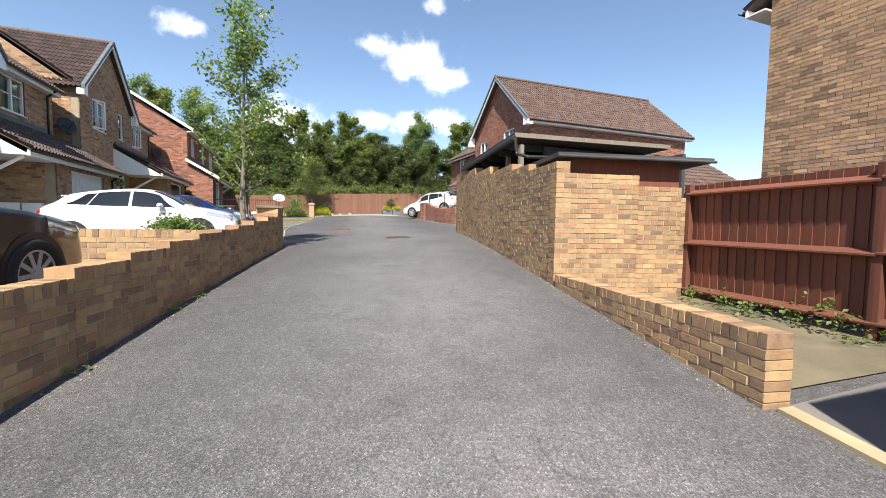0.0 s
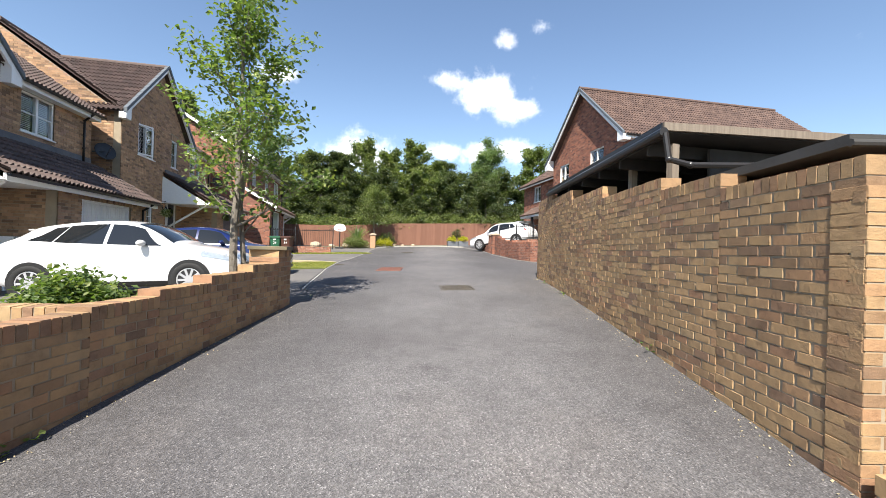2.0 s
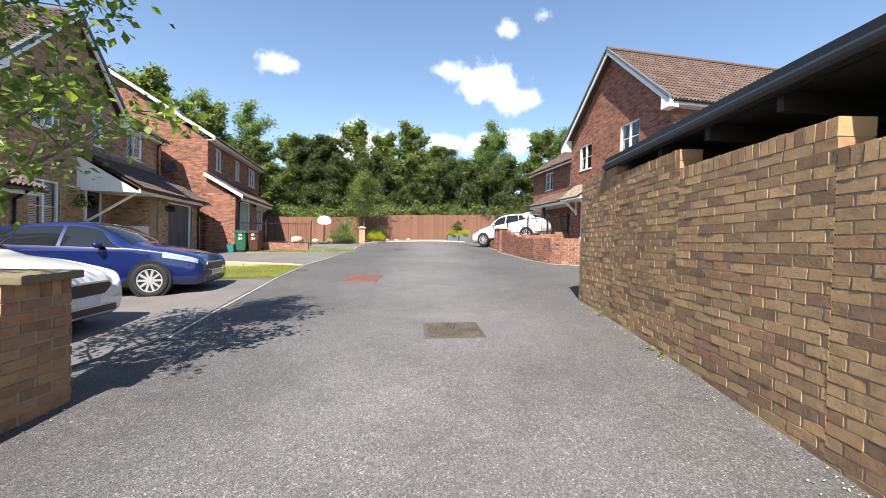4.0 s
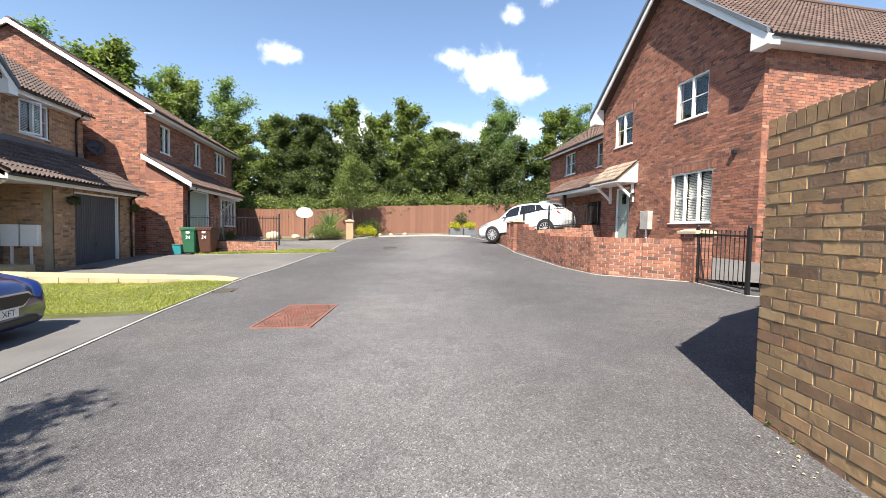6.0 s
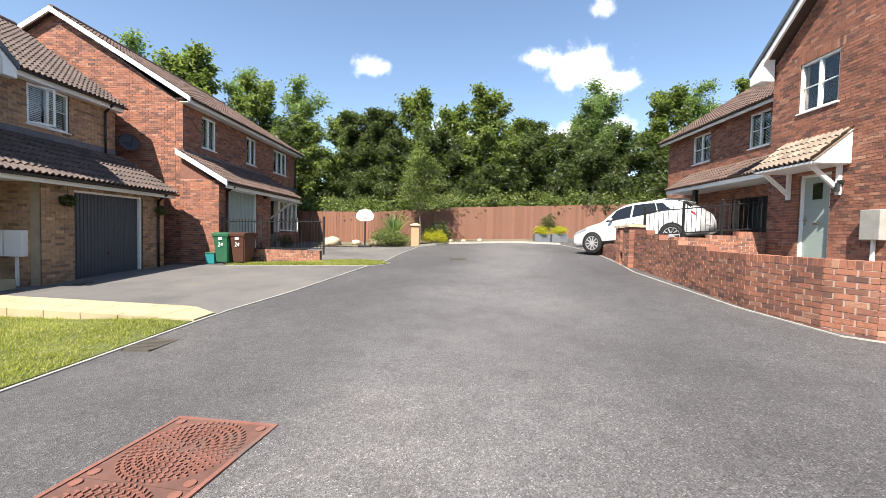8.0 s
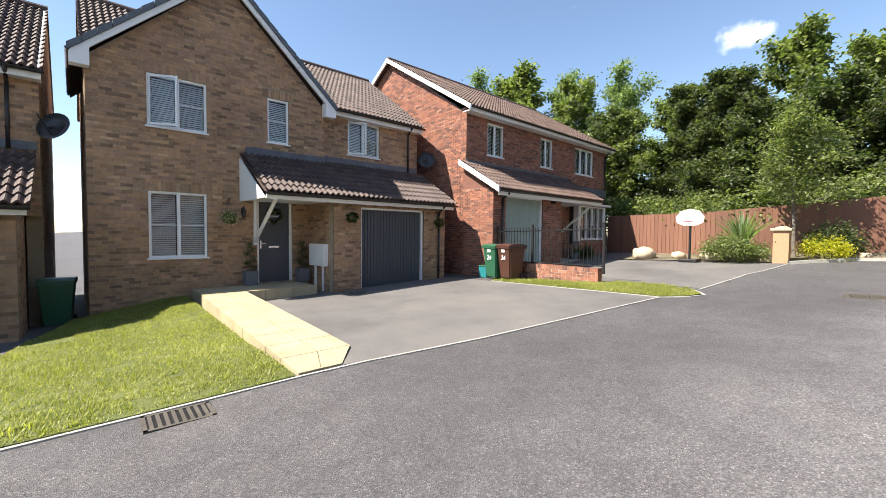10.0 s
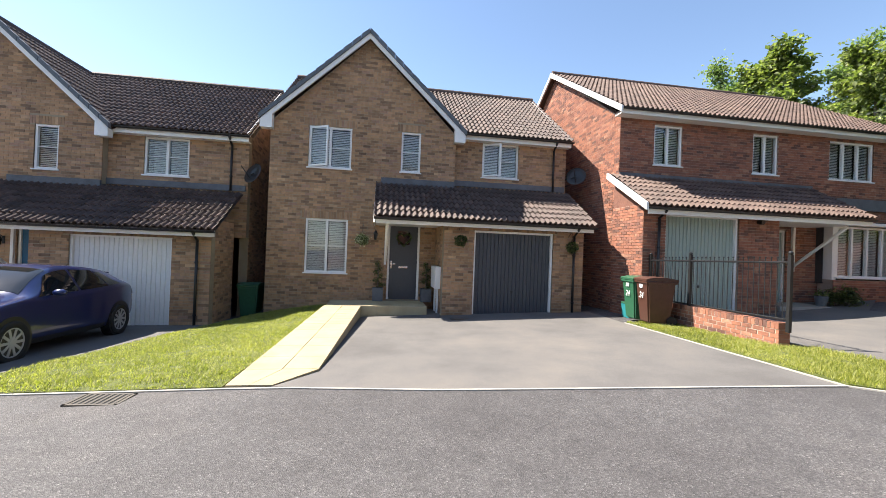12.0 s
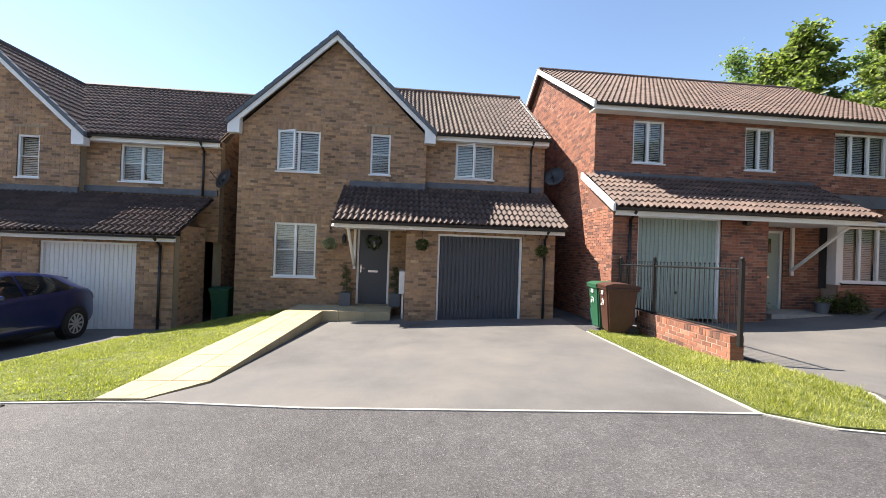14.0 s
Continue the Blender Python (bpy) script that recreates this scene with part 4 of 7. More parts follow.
    part("fascia", boxes((-8.34, -8.30, 22.35, 26.05, 6.36, 6.54), (-8.56, -8.34, 22.35, 26.05, 6.36, 6.38)), "white", h)
    gutter_run(h, (-8.22, 22.5, 6.52), (-8.22, 26.1, 6.52))
    vb = bmesh.new()
    prism(vb, [(-8.3, 6.45), (-12.0, 9.05), (-15.7, 6.45), (-15.7, 6.6), (-12.0, 9.2), (-8.3, 6.6)], 1, 26.0, 26.05)
    part("verge_board", vb, "white", h)
    # satellite dish on the north corner
    db = bmesh.new()
    cen, nrm = Vector((-8.25, 26.22, 5.45)), Vector((0.75, -0.55, 0.36)).normalized()
    rot = nrm.to_track_quat("Z", "Y").to_matrix().to_4x4()
    bmesh.ops.create_uvsphere(db, u_segments=24, v_segments=12, radius=0.62, matrix=Matrix.Identity(4))
    bmesh.ops.delete(db, geom=[v for v in db.verts if v.co.z > -0.5], context="VERTS")
    bmesh.ops.transform(db, matrix=Matrix.Translation(cen) @ rot @ Matrix.Translation((0, 0, 0.55)), verts=db.verts)
    bmesh.ops.solidify(db, geom=db.faces[:], thickness=0.008)
    dish = part("satellite_dish", db, "gutter", h, "dark grey satellite dish", smooth=True)
    ab = bmesh.new()
    tube(ab, cen, (-8.5, 25.98, 5.38), 0.018, 6)
    tube(ab, cen - Vector((0, 0, 0.25)), cen + nrm * 0.42, 0.012, 6)
    part("arm", ab, "gutter", dish)
    # meter boxes on the porch side
    for zc in (-7.92, -7.46):
        mb = boxes((zc, zc + 0.42, 21.64, 21.79, 1.88, 2.48), bev=0.012)
        part("meter_box", mb, "white", h, "white plastic meter box")
        part("conduit", boxes((zc + 0.17, zc + 0.22, 21.72, 21.77, gz0, 1.88)), "white", h)
    h.location = d
    return h


buff_house("house_middle", (0, 0, 0), "garage_grey", "garage_grey",
           ("two storey buff brick house with brown tiled roofs", "dark grey panelled front door with a wreath", "dark grey ribbed up-and-over garage door"), True)
buff_house("house_south", (-0.28, -9.76, -0.52), "blue_door", "garage_white",
           ("two storey buff brick house next to a sloping drive", "blue front door with white frame", "white ribbed up-and-over garage door"), False)


def red_house_left():
    h = thing("house_north", "two storey red brick house with russet tiles and bay window", "house")
    T = frame_of((-6.82, 0, 0), (0, 1))
    holes = [(27.87, 28.78, 5.65, 6.82, 0), (31.18, 32.07, 5.62, 6.83, 0), (33.95, 35.64, 5.63, 6.84, 0), (31.5, 32.45, 1.68, 3.95), (33.6, 36.1, 2.5, 4.1)]
    brick_wall_panel(h, "front_wall", T, 26.8, 36.95, 1.0, 7.15, holes, "red", "mortar_red")
    for w, n in ((holes[0], 2), (holes[1], 2), (holes[2], 3)):
        window_unit(h, T, *w[:4], lights=n, bars=0)
    front_door(h, T, *holes[3], "sage", "sage green front door in white frame")
    TS = frame_of((0, 26.8, 0), (1, 0))
    brick_wall_panel(h, "south_gable_wall", TS, -15.78, -7.07, 1.0, 7.1, [], "red", "mortar_red", gable=(-11.3, 10.0))
    part("corner_return", boxes((-7.07, -6.83, 26.81, 27.0, 1.0, 7.1)), "mortar_red", h)
    ob = link_mesh("bricks", block_mesh("bricks", brick_rects(-7.06, -6.81, 1.0, 7.1, phase=1), -0.02, 0.009, TS), "red", h)
    ob["kind"] = "stuff"
    part("north_wall", boxes((-15.7, -7.07, 36.7, 36.95, 1.0, 7.1)), "red", h)
    part("back_wall", boxes((-15.8, -15.55, 27.0, 36.7, 1.0, 7.1)), "red", h)
    TG = frame_of((-5.45, 0, 0), (0, 1))
    brick_wall_panel(h, "garage_front_wall", TG, 26.66, 30.65, 1.0, 4.25, [(27.28, 29.42, 1.0, 4.08, 0)], "red", "mortar_red")
    garage_door(h, TG, 27.28, 29.42, 1.62, 4.08, "sage", "sage green ribbed garage door")
    TG2 = frame_of((0, 26.66, 0), (1, 0))
    brick_wall_panel(h, "garage_side_wall", TG2, -6.8, -5.7, 1.0, 4.3, [], "red", "mortar_red")
    ob = link_mesh("bricks", block_mesh("bricks", brick_rects(-5.7, -5.45, 1.0, 4.3), -0.02, 0.009, TG2), "red", h)
    ob["kind"] = "stuff"
    gb = bmesh.new()
    prism(gb, [(-5.6, 4.25), (-6.82, 4.25), (-6.82, 5.15), ], 1, 26.67, 26.9)
    part("garage_gable", gb, "red", h)
    part("porch_wall", boxes((-6.8, -5.7, 30.4, 30.65, 1.0, 4.25)), "red", h)
    roof_slope(h, "lean_to_roof", Vector((-5.08, 26.5, 4.22)), (0, 1), 6.75, 1.74, 1.05, "tile_red", pieces=True)
    part("flashing", boxes((-6.82, -6.76, 26.8, 33.3, 5.2, 5.36), (-6.82, -6.72, 33.3, 36.9, 4.7, 5.05)), "lead", h)
    part("bay_roof", boxes((-6.8, -6.2, 33.3, 36.4, 4.15, 4.25), bev=0.02), "white", h)
    part("fascia", boxes((-5.15, -5.10, 26.55, 33.2, 4.02, 4.2), (-6.8, -5.15, 30.66, 33.2, 4.06, 4.09)), "white", h)
    gutter_run(h, (-5.04, 26.5, 4.18), (-5.04, 33.2, 4.18))
    vb = bmesh.new()
    prism(vb, [(-5.05, 4.1), (-6.85, 5.15), (-6.85, 5.32), (-5.05, 4.28)], 1, 26.44, 26.5)
    part("verge_board", vb, "white", h)
    bb = boxes((-6.8, -6.73, 32.62, 32.7, 2.7, 4.05))
    tube(bb, (-6.75, 32.66, 2.85), (-5.3, 32.66, 4.0), 0.05, 6)
    part("porch_bracket", bb, "white", h)
    # bay window with full-length white frame
    TB = frame_of((-6.35, 0, 0), (0, 1))
    window_unit(h, TB, 33.75, 36.0, 2.58, 4.12, lights=4, bars=0, label="white bay window with pale blinds")
    for ya in (33.6, 36.0):
        part("bay_cheek", boxes((-6.8, -6.38, ya, ya + 0.15, 2.5, 4.15)), "white", h)
    brick_wall_panel(h, "bay_base", frame_of((-6.33, 0, 0), (0, 1)), 33.6, 36.15, 1.0, 2.5, [], "red", "mortar_red", thick=0.45)
    # main roof
    roof_slope(h, "main_roof_front", Vector((-6.45, 26.6, 7.1)), (0, 1), 10.6, 4.85, 2.95, "tile_red")
    roof_slope(h, "main_roof_back", Vector((-16.15, 37.2, 7.1)), (0, -1), 10.6, 4.85, 2.95, "tile_red")
    rb = bmesh.new()
    tube(rb, (-11.3, 26.6, 10.08), (-11.3, 37.2, 10.08), 0.1, 10)
    part("ridge_tiles", rb, "tile_red", h)
    vb = bmesh.new()
    prism(vb, [(-6.4, 6.95), (-11.3, 9.92), (-16.2, 6.95), (-16.2, 7.12), (-11.3, 10.1), (-6.4, 7.12)], 1, 26.54, 26.6)
    part("verge_board", vb, "white", h)
    part("fascia", boxes((-6.52, -6.46, 26.6, 37.1, 6.93, 7.1), (-6.8, -6.52, 26.6, 37.1, 6.93, 6.96)), "white", h)
    gutter_run(h, (-6.4, 26.6, 7.08), (-6.4, 37.2, 7.08))
    pipe_run(h, [(-5.06, 27.0, 4.1), (-5.38, 27.05, 3.95), (-5.38, 27.05, 1.5)])
    pipe_run(h, [(-6.45, 36.7, 7.0), (-6.75, 36.75, 6.7), (-6.75, 36.75, 1.5)])
    ab = bmesh.new()
    tube(ab, (-5.44, 30.0, 4.0), (-5.3, 30.0, 3.98), 0.06, 10)
    part("alarm_light", ab, "gutter", h)
    return h


red_house_left()


def red_house_right():
    h = thing("house_east", "red brick gabled house with sage front door and canopy", "house")
    T = frame_of((11.6, 0, 0), (0, -1))      # front faces -x; local a = -y
    f = lambda y0, y1, z0, z1, arch=1: (-y1, -y0, z0, z1, arch)
    holes = [f(19.05, 20.3, 6.1, 7.35), f(22.5, 23.6, 5.95, 7.2), f(18.78, 20.4, 2.92, 4.48), f(22.55, 23.42, 2.15, 4.33, 0)]
    brick_wall_panel(h, "front_gable_wall", T, -24.45, -17.35, 1.2, 7.5, holes, "red", "mortar_red", gable=(-20.9, 10.75))
    window_unit(h, T, *holes[0][:4], lights=2, blind=False, label="white casement window with clear panes")
    window_unit(h, T, *holes[1][:4], lights=2, blind=False, label="white casement window with clear panes")
    window_unit(h, T, *holes[2][:4], lights=3, label="white three-light window with slatted blinds")
    front_door(h, T, *holes[3][:4], "sage", "sage green front door under a tiled canopy")
    TS = frame_of((0, 17.35, 0), (1, 0))
    brick_wall_panel(h, "south_wall", TS, 11.85, 23.5, 1.2, 7.5, [], "red", "mortar_red")
    ob = link_mesh("bricks", block_mesh("bricks", brick_rects(11.6, 11.85, 1.2, 7.5), -0.02, 0.009, TS), "red", h)
    ob["kind"] = "stuff"
    part("north_wall", boxes((11.85, 23.5, 24.2, 24.45, 1.2, 7.5)), "red", h)
    TB = frame_of((23.5, 0, 0), (0, 1))
    brick_wall_panel(h, "east_wall", TB, 17.35, 24.45, 1.2, 7.5, [], "red", "mortar_red", gable=(20.9, 10.7), bricks=False)
    roof_slope(h, "roof_south", Vector((11.25, 16.95, 7.35)), (1, 0), 12.6, 3.95, 3.45, "tile_red")
    roof_slope(h, "roof_north", Vector((23.85, 24.85, 7.35)), (-1, 0), 12.6, 3.95, 3.45, "tile_red")
    rb = bmesh.new()
    tube(rb, (11.2, 20.9, 10.86), (23.9, 20.9, 10.86), 0.1, 10)
    part("ridge_tiles", rb, "tile_red", h)
    bb = bmesh.new()
    for s in (-1, 1):
        ys = 20.9 + s * 3.9
        prism(bb, [(ys, 7.18), (20.9, 10.6), (20.9, 10.78), (ys, 7.38)], 0, 11.22, 11.28)
        prism(bb, [(ys + s * 0.05, 7.1), (ys - s * 0.4, 7.1), (ys - s * 0.4, 7.7), (ys + s * 0.05, 7.34)], 0, 11.2, 11.55)
    part("bargeboard", bb, "white", h)
    vb = bmesh.new()
    for s in (-1, 1):
        ys = 20.9 + s * 3.95
        prism(vb, [(ys, 7.36), (20.9, 10.78), (20.9, 10.9), (ys, 7.48)], 0, 11.16, 11.26)
    part("verge_tile", vb, "ridge", h)
    part("fascia", boxes((11.3, 23.8, 16.98, 17.02, 7.2, 7.36), (11.3, 23.8, 17.02, 17.34, 7.2, 7.23)), "white", h)
    gutter_run(h, (11.3, 16.92, 7.34), (23.8, 16.92, 7.34))
    # door canopy
    roof_slope(h, "canopy_roof", Vector((10.72, 23.88, 4.5)), (0, -1), 1.83, 0.86, 0.72, "tile_pale", pieces=True)
    cb = boxes((10.72, 11.58, 22.1, 23.84, 4.42, 4.47))
    for y in (22.1, 23.84):
        prism(cb, [(10.74, 4.44), (11.58, 4.44), (11.58, 5.2)], 1, y - 0.03, y + 0.03)
    part("canopy_soffit", cb, "white", h)
    for y in (22.3, 23.7):
        kb = bmesh.new()
        box(kb, 11.5, 11.58, y - 0.04, y + 0.04, 3.75, 4.42)
        prism(kb, [(11.5, 3.85), (11.5, 3.97), (10.95, 4.42), (10.83, 4.42)], 1, y - 0.035, y + 0.035)
        part("canopy_bracket", kb, "white", h)
    part("meter_box", boxes((11.4, 11.59, 21.2, 21.62, 2.72, 3.36), bev=0.015), "kerb", h, "cream plastic meter box")
    part("conduit", boxes((11.5, 11.55, 21.4, 21.46, 2.0, 2.72)), "white", h)
    lb = boxes((11.5, 11.58, 22.2, 22.3, 4.0, 4.08))
    tube(lb, (11.46, 22.25, 3.82), (11.46, 22.25, 4.02), 0.06, 8, 0.04)
    part("porch_lantern", lb, "gutter", h)
    ab = boxes((11.5, 11.59, 18.0, 18.12, 4.72, 4.84), bev=0.02)
    part("wall_light", ab, "gutter", h)
    return h


red_house_right()


def red_house_far():
    h = thing("house_far", "red brick house with recessed garage beyond the drive", "house")
    T = frame_of((13.2, 0, 0), (0, -1))
    f = lambda y0, y1, z0, z1, arch=0: (-y1, -y0, z0, z1, arch)
    holes = [f(26.6, 27.6, 5.9, 7.1), f(29.8, 31.0, 5.9, 7.1), f(25.2, 28.3, 1.5, 4.2)]
    brick_wall_panel(h, "front_wall", T, -33.0, -24.46, 1.2, 7.35, holes, "red", "mortar_red")
    window_unit(h, T, *holes[0][:4], lights=2)
    window_unit(h, T, *holes[1][:4], lights=2)
    # dark sheet in place of the shade inside the garage opening
    part("recess_shade", boxes((13.9, 14.0, 25.0, 28.5, 1.5, 4.4)), "room", h)
    roof_slope(h, "roof_front", Vector((12.8, 33.3, 7.3)), (0, -1), 8.85, 4.2, 2.7, "tile_red")
    roof_slope(h, "roof_back", Vector((21.2, 24.46, 7.3)), (0, 1), 8.85, 4.2, 2.7, "tile_red")
    TN = frame_of((0, 33.0, 0), (-1, 0))
    brick_wall_panel(h, "north_gable_wall", TN, -20.9, -13.45, 1.2, 7.35, [], "red", "mortar_red", gable=(-17.0, 9.9), bricks=False)
    part("back_wall", boxes((20.65, 20.9, 24.5, 33.0, 1.2, 7.35)), "red", h)
    roof_slope(h, "lean_to_roof", Vector((12.0, 30.9, 4.75)), (0, -1), 6.4, 1.2, 0.75, "tile_red")
    part("fascia", boxes((12.05, 12.1, 24.5, 30.9, 4.58, 4.72), (12.1, 13.19, 24.5, 30.9, 4.58, 4.61), (12.82, 12.88, 24.5, 33.2, 7.14, 7.28)), "white", h)
    gutter_run(h, (12.78, 33.3, 7.28), (12.78, 24.5, 7.28))
    for y in (25.0, 28.9):
        part("porch_post", boxes((12.12, 12.27, y, y + 0.15, 2.0, 4.58)), "gutter", h)
    part("gable_porch", boxes((12.2, 13.18, 31.0, 32.4, 4.3, 4.46), bev=0.03), "white", h)
    return h


red_house_far()


def house_behind_fence():
    h = thing("house_beside_fence", "tall buff brick house side rising above a timber fence", "house")
    T = frame_of((8.0, 0, 0), (0, -1))
    brick_wall_panel(h, "side_wall", T, -3.0, 9.0, -0.6, 6.1, [], "buff", "mortar")
    TN = frame_of((0, 3.0, 0), (-1, 0))
    brick_wall_panel(h, "north_wall", TN, -15.0, -8.25, -0.6, 6.1, [], "buff", "mortar", bricks=False)
    part("south_wall", boxes((8.25, 15, -9.0, -8.75, -0.6, 6.1)), "buff", h)
    part("east_wall", boxes((14.75, 15, -8.75, 2.7, -0.6, 6.1)), "buff", h)
    roof_slope(h, "roof_north", Vector((15.3, 3.4, 6.0)), (-1, 0), 7.5, 6.2, 4.0, "tile_brown")
    roof_slope(h, "roof_south", Vector((7.8, -9.2, 6.0)), (1, 0), 7.5, 6.4, 4.1, "tile_brown")
    part("fascia", boxes((7.8, 15.2, 3.34, 3.38, 5.85, 6.0), (7.8, 15.2, 3.0, 3.34, 5.85, 5.88)), "white", h)
    gutter_run(h, (15.3, 3.44, 5.98), (7.75, 3.44, 5.98))
    gb = bmesh.new()
    prism(gb, [(3.0, 6.1), (-9.0, 6.1), (-3.0, 9.9)], 0, 8.0, 8.25)
    part("side_gable", gb, "buff", h)
    return h


house_behind_fence()
g2 = thing("garage", "low brick garage with russet tiled roof beyond the fence", "garage", at=(12.0, 9.0, 0.9))
part("wall", boxes((-2.4, 2.4, -2.0, 3.0, -0.6, 1.7)), "buff", g2)
roof_slope(g2, "roof", Vector((-2.6, -2.2, 1.7)), (1, 0), 5.2, 2.7, 1.7, "tile_red")
roof_slope(g2, "roof_back", Vector((2.6, 3.2, 1.7)), (-1, 0), 5.2, 2.7, 1.7, "tile_red")


# ---- boundary walls, fences, gates ----
def unit_brick():
    bm = bmesh.new()
    box(bm, -0.5, 0.5, -0.5, 0.5, -0.5, 0.5)
    bmesh.ops.bevel(bm, geom=bm.edges[:], offset=0.02, segments=1, affect="EDGES")
    me = bpy.data.meshes.new("brick")
    bm.to_mesh(me)
    bm.free()
    return me


BRICKS = {}


def stepped_wall(name, label, p0, p1, outward, tops, z_base, mat, mortar, thick=0.215, pieces=None, coping=True, faces="both", group=""):
    """Garden wall from p0 to p1 in level stretches; tops: (end along the wall, top z). Bricks run through the wall, brick-on-edge coping."""
    p0, p1 = Vector((*p0, 0)), Vector((*p1, 0))
    d = (p1 - p0)
    L = d.length
    flip = Vector((d.y, -d.x, 0)).dot(Vector((*outward, 0))) < 0
    org, u = (p1, -d) if flip else (p0, d)
    T = frame_of(org, u)
    s_of = (lambda s: L - s) if flip else (lambda s: s)
    w = thing(name, label, "wall", group)
    w["kind"] = "structure"
    rects, cope, core = [], [], bmesh.new()
    s0 = 0.0
    for s1, top in tops:
        a, b = sorted((s_of(s0), s_of(s1)))
        t2 = top - (0.1075 if coping else 0.0)
        n = int(round((t2 - z_base) / 0.075))
        zb = t2 - n * 0.075
        box(core, a + 0.009, b - 0.009, -thick + 0.005, -0.005, zb, top - 0.012, T=T)
        phase = int(round(t2 / 0.075))
        rects += [(r[0] + (0.01 if r[0] > a else 0.0), *r[1:]) for r in brick_rects(a, b, zb, t2 - 0.009, rng=random, phase=phase)]
        if coping:
            m = max(1, int(round((b - a) / 0.075)))
            cope += [(a + i * (b - a) / m + 0.004, a + (i + 1) * (b - a) / m - 0.004, t2, top + random.uniform(-0.003, 0.003)) for i in range(m)]
        s0 = s1
    part("core", core, mortar, w)
    allr = rects + cope
    if pieces:
        lo, hi = pieces
        near = [r for r in allr if lo <= s_of((r[0] + r[1]) / 2) <= hi][:300]
    else:
        near = []
    keep = set(map(id, near))
    rest = [r for r in allr if id(r) not in keep]
    if near:
        if mat not in BRICKS:
            me = unit_brick()
            me.materials.append(M[mat])
            BRICKS[mat] = me
        for r in near:
            ob = new("brick", BRICKS[mat])
            ob.parent = w
            k = random.uniform(-0.002, 0.003)
            ob.matrix_basis = T @ Matrix.Translation(((r[0] + r[1]) / 2, -thick / 2 + k, (r[2] + r[3]) / 2)) @ Matrix.Rotation(random.uniform(-0.016, 0.016), 4, "Z") @ Matrix.Rotation(random.uniform(-0.024, 0.024), 4, "X") @ Matrix.Diagonal((r[1] - r[0], thick, r[3] - r[2], 1))
    if rest:
        link_mesh("bricks", block_mesh("bricks", rest, -thick, 0.0, T, 0.0019), mat, w)["kind"] = "stuff"
    return w


def tops_by_y(p0, p1, rows):
    L = math.hypot(p1[0] - p0[0], p1[1] - p0[1])
    return [(L * (y - p0[1]) / (p1[1] - p0[1]), z) for y, z in rows]


LW0, LW1 = (-3.73, -4.0), (-1.19, 7.55)
lw_rows = [(-2.95, 0.50), (-2.2, 0.60), (-1.46, 0.70), (-0.72, 0.80), (0.02, 0.90), (0.75, 1.0), (1.49, 1.10), (2.19, 1.18), (2.9, 1.25), (3.63, 1.32), (4.36, 1.39), (5.06, 1.43), (5.84, 1.49), (6.76, 1.57), (7.55, 1.66)]
stepped_wall("garden_wall", "stepped yellow brick garden wall up a slope", LW0, LW1, (1, 0), tops_by_y(LW0, LW1, lw_rows), -0.9, "garden", "mortar", pieces=(5.0, 12.0))
stepped_wall("gate_pier", "square brick pier ending a garden wall", (-1.19, 7.55), (-1.09, 8.02), (1, 0), [(0.48, 1.86)], 0.6, "garden", "mortar", thick=0.47, pieces=(0, 1))
cap = thing("pier_cap", "weathered concrete cap on a brick pier", "cap", at=(-1.36, 7.83, 1.86))
part("slab", boxes((-0.29, 0.29, -0.29, 0.29, 0.0, 0.06), bev=0.012), "hard", cap)
stepped_wall("return_wall", "sunlit yellow brick return wall between driveways", (-4.9, 4.52), (-2.08, 4.42), (0, -1), [(2.82, 1.42)], 0.3, "garden", "mortar", pieces=(0, 3))

RW0, RW1 = (2.75, 2.58), (4.62, 10.95)
rw_rows = [(3.76, 2.52), (4.72, 2.65), (6.42, 2.79), (8.0, 2.97), (9.5, 3.16), (10.95, 3.28)]
stepped_wall("boundary_wall", "tall weathered brick boundary wall beside the road", RW0, RW1, (-1, 0), tops_by_y(RW0, RW1, rw_rows), 0.3, "garden", "mortar", pieces=(0.0, 3.0))
stepped_wall("boundary_wall_return", "sunlit yellow brick wall below a shed roof", (2.748, 2.569), (4.97, 2.142), (0, -1), [(1.35, 2.36), (2.09, 2.2), (2.26, 2.04)], 0.2, "garden", "mortar", pieces=(0, 1.0), coping=False)
stepped_wall("low_wall", "low yellow brick wall edging the road", (2.12, -0.72), (2.72, 2.5), (-1, 0), [(3.27, 0.85)], 0.0, "garden", "mortar", thick=0.225, pieces=(0, 3.3))

BW = [(4.72, 10.98), (6.05, 11.85), (9.7, 13.35)]
stepped_wall("boundary_wall", "tall brick boundary wall turning away from the road", BW[0], BW[1], (-0.5, 1), [(1.59, 3.3)], 0.9, "garden", "mortar")
stepped_wall("boundary_wall", "tall brick boundary wall beside a gateway", BW[1], BW[2], (-0.5, 1), [(1.2, 3.42), (3.95, 3.5)], 0.9, "garden", "mortar")
# out-of-view wall, added only to cast shade over the drive
stepped_wall("boundary_wall", "unseen brick wall added to shade the drive", (1.6, -3.0), (6.0, -3.2), (0, 1), [(4.4, 3.3)], -0.4, "garden", "mortar")

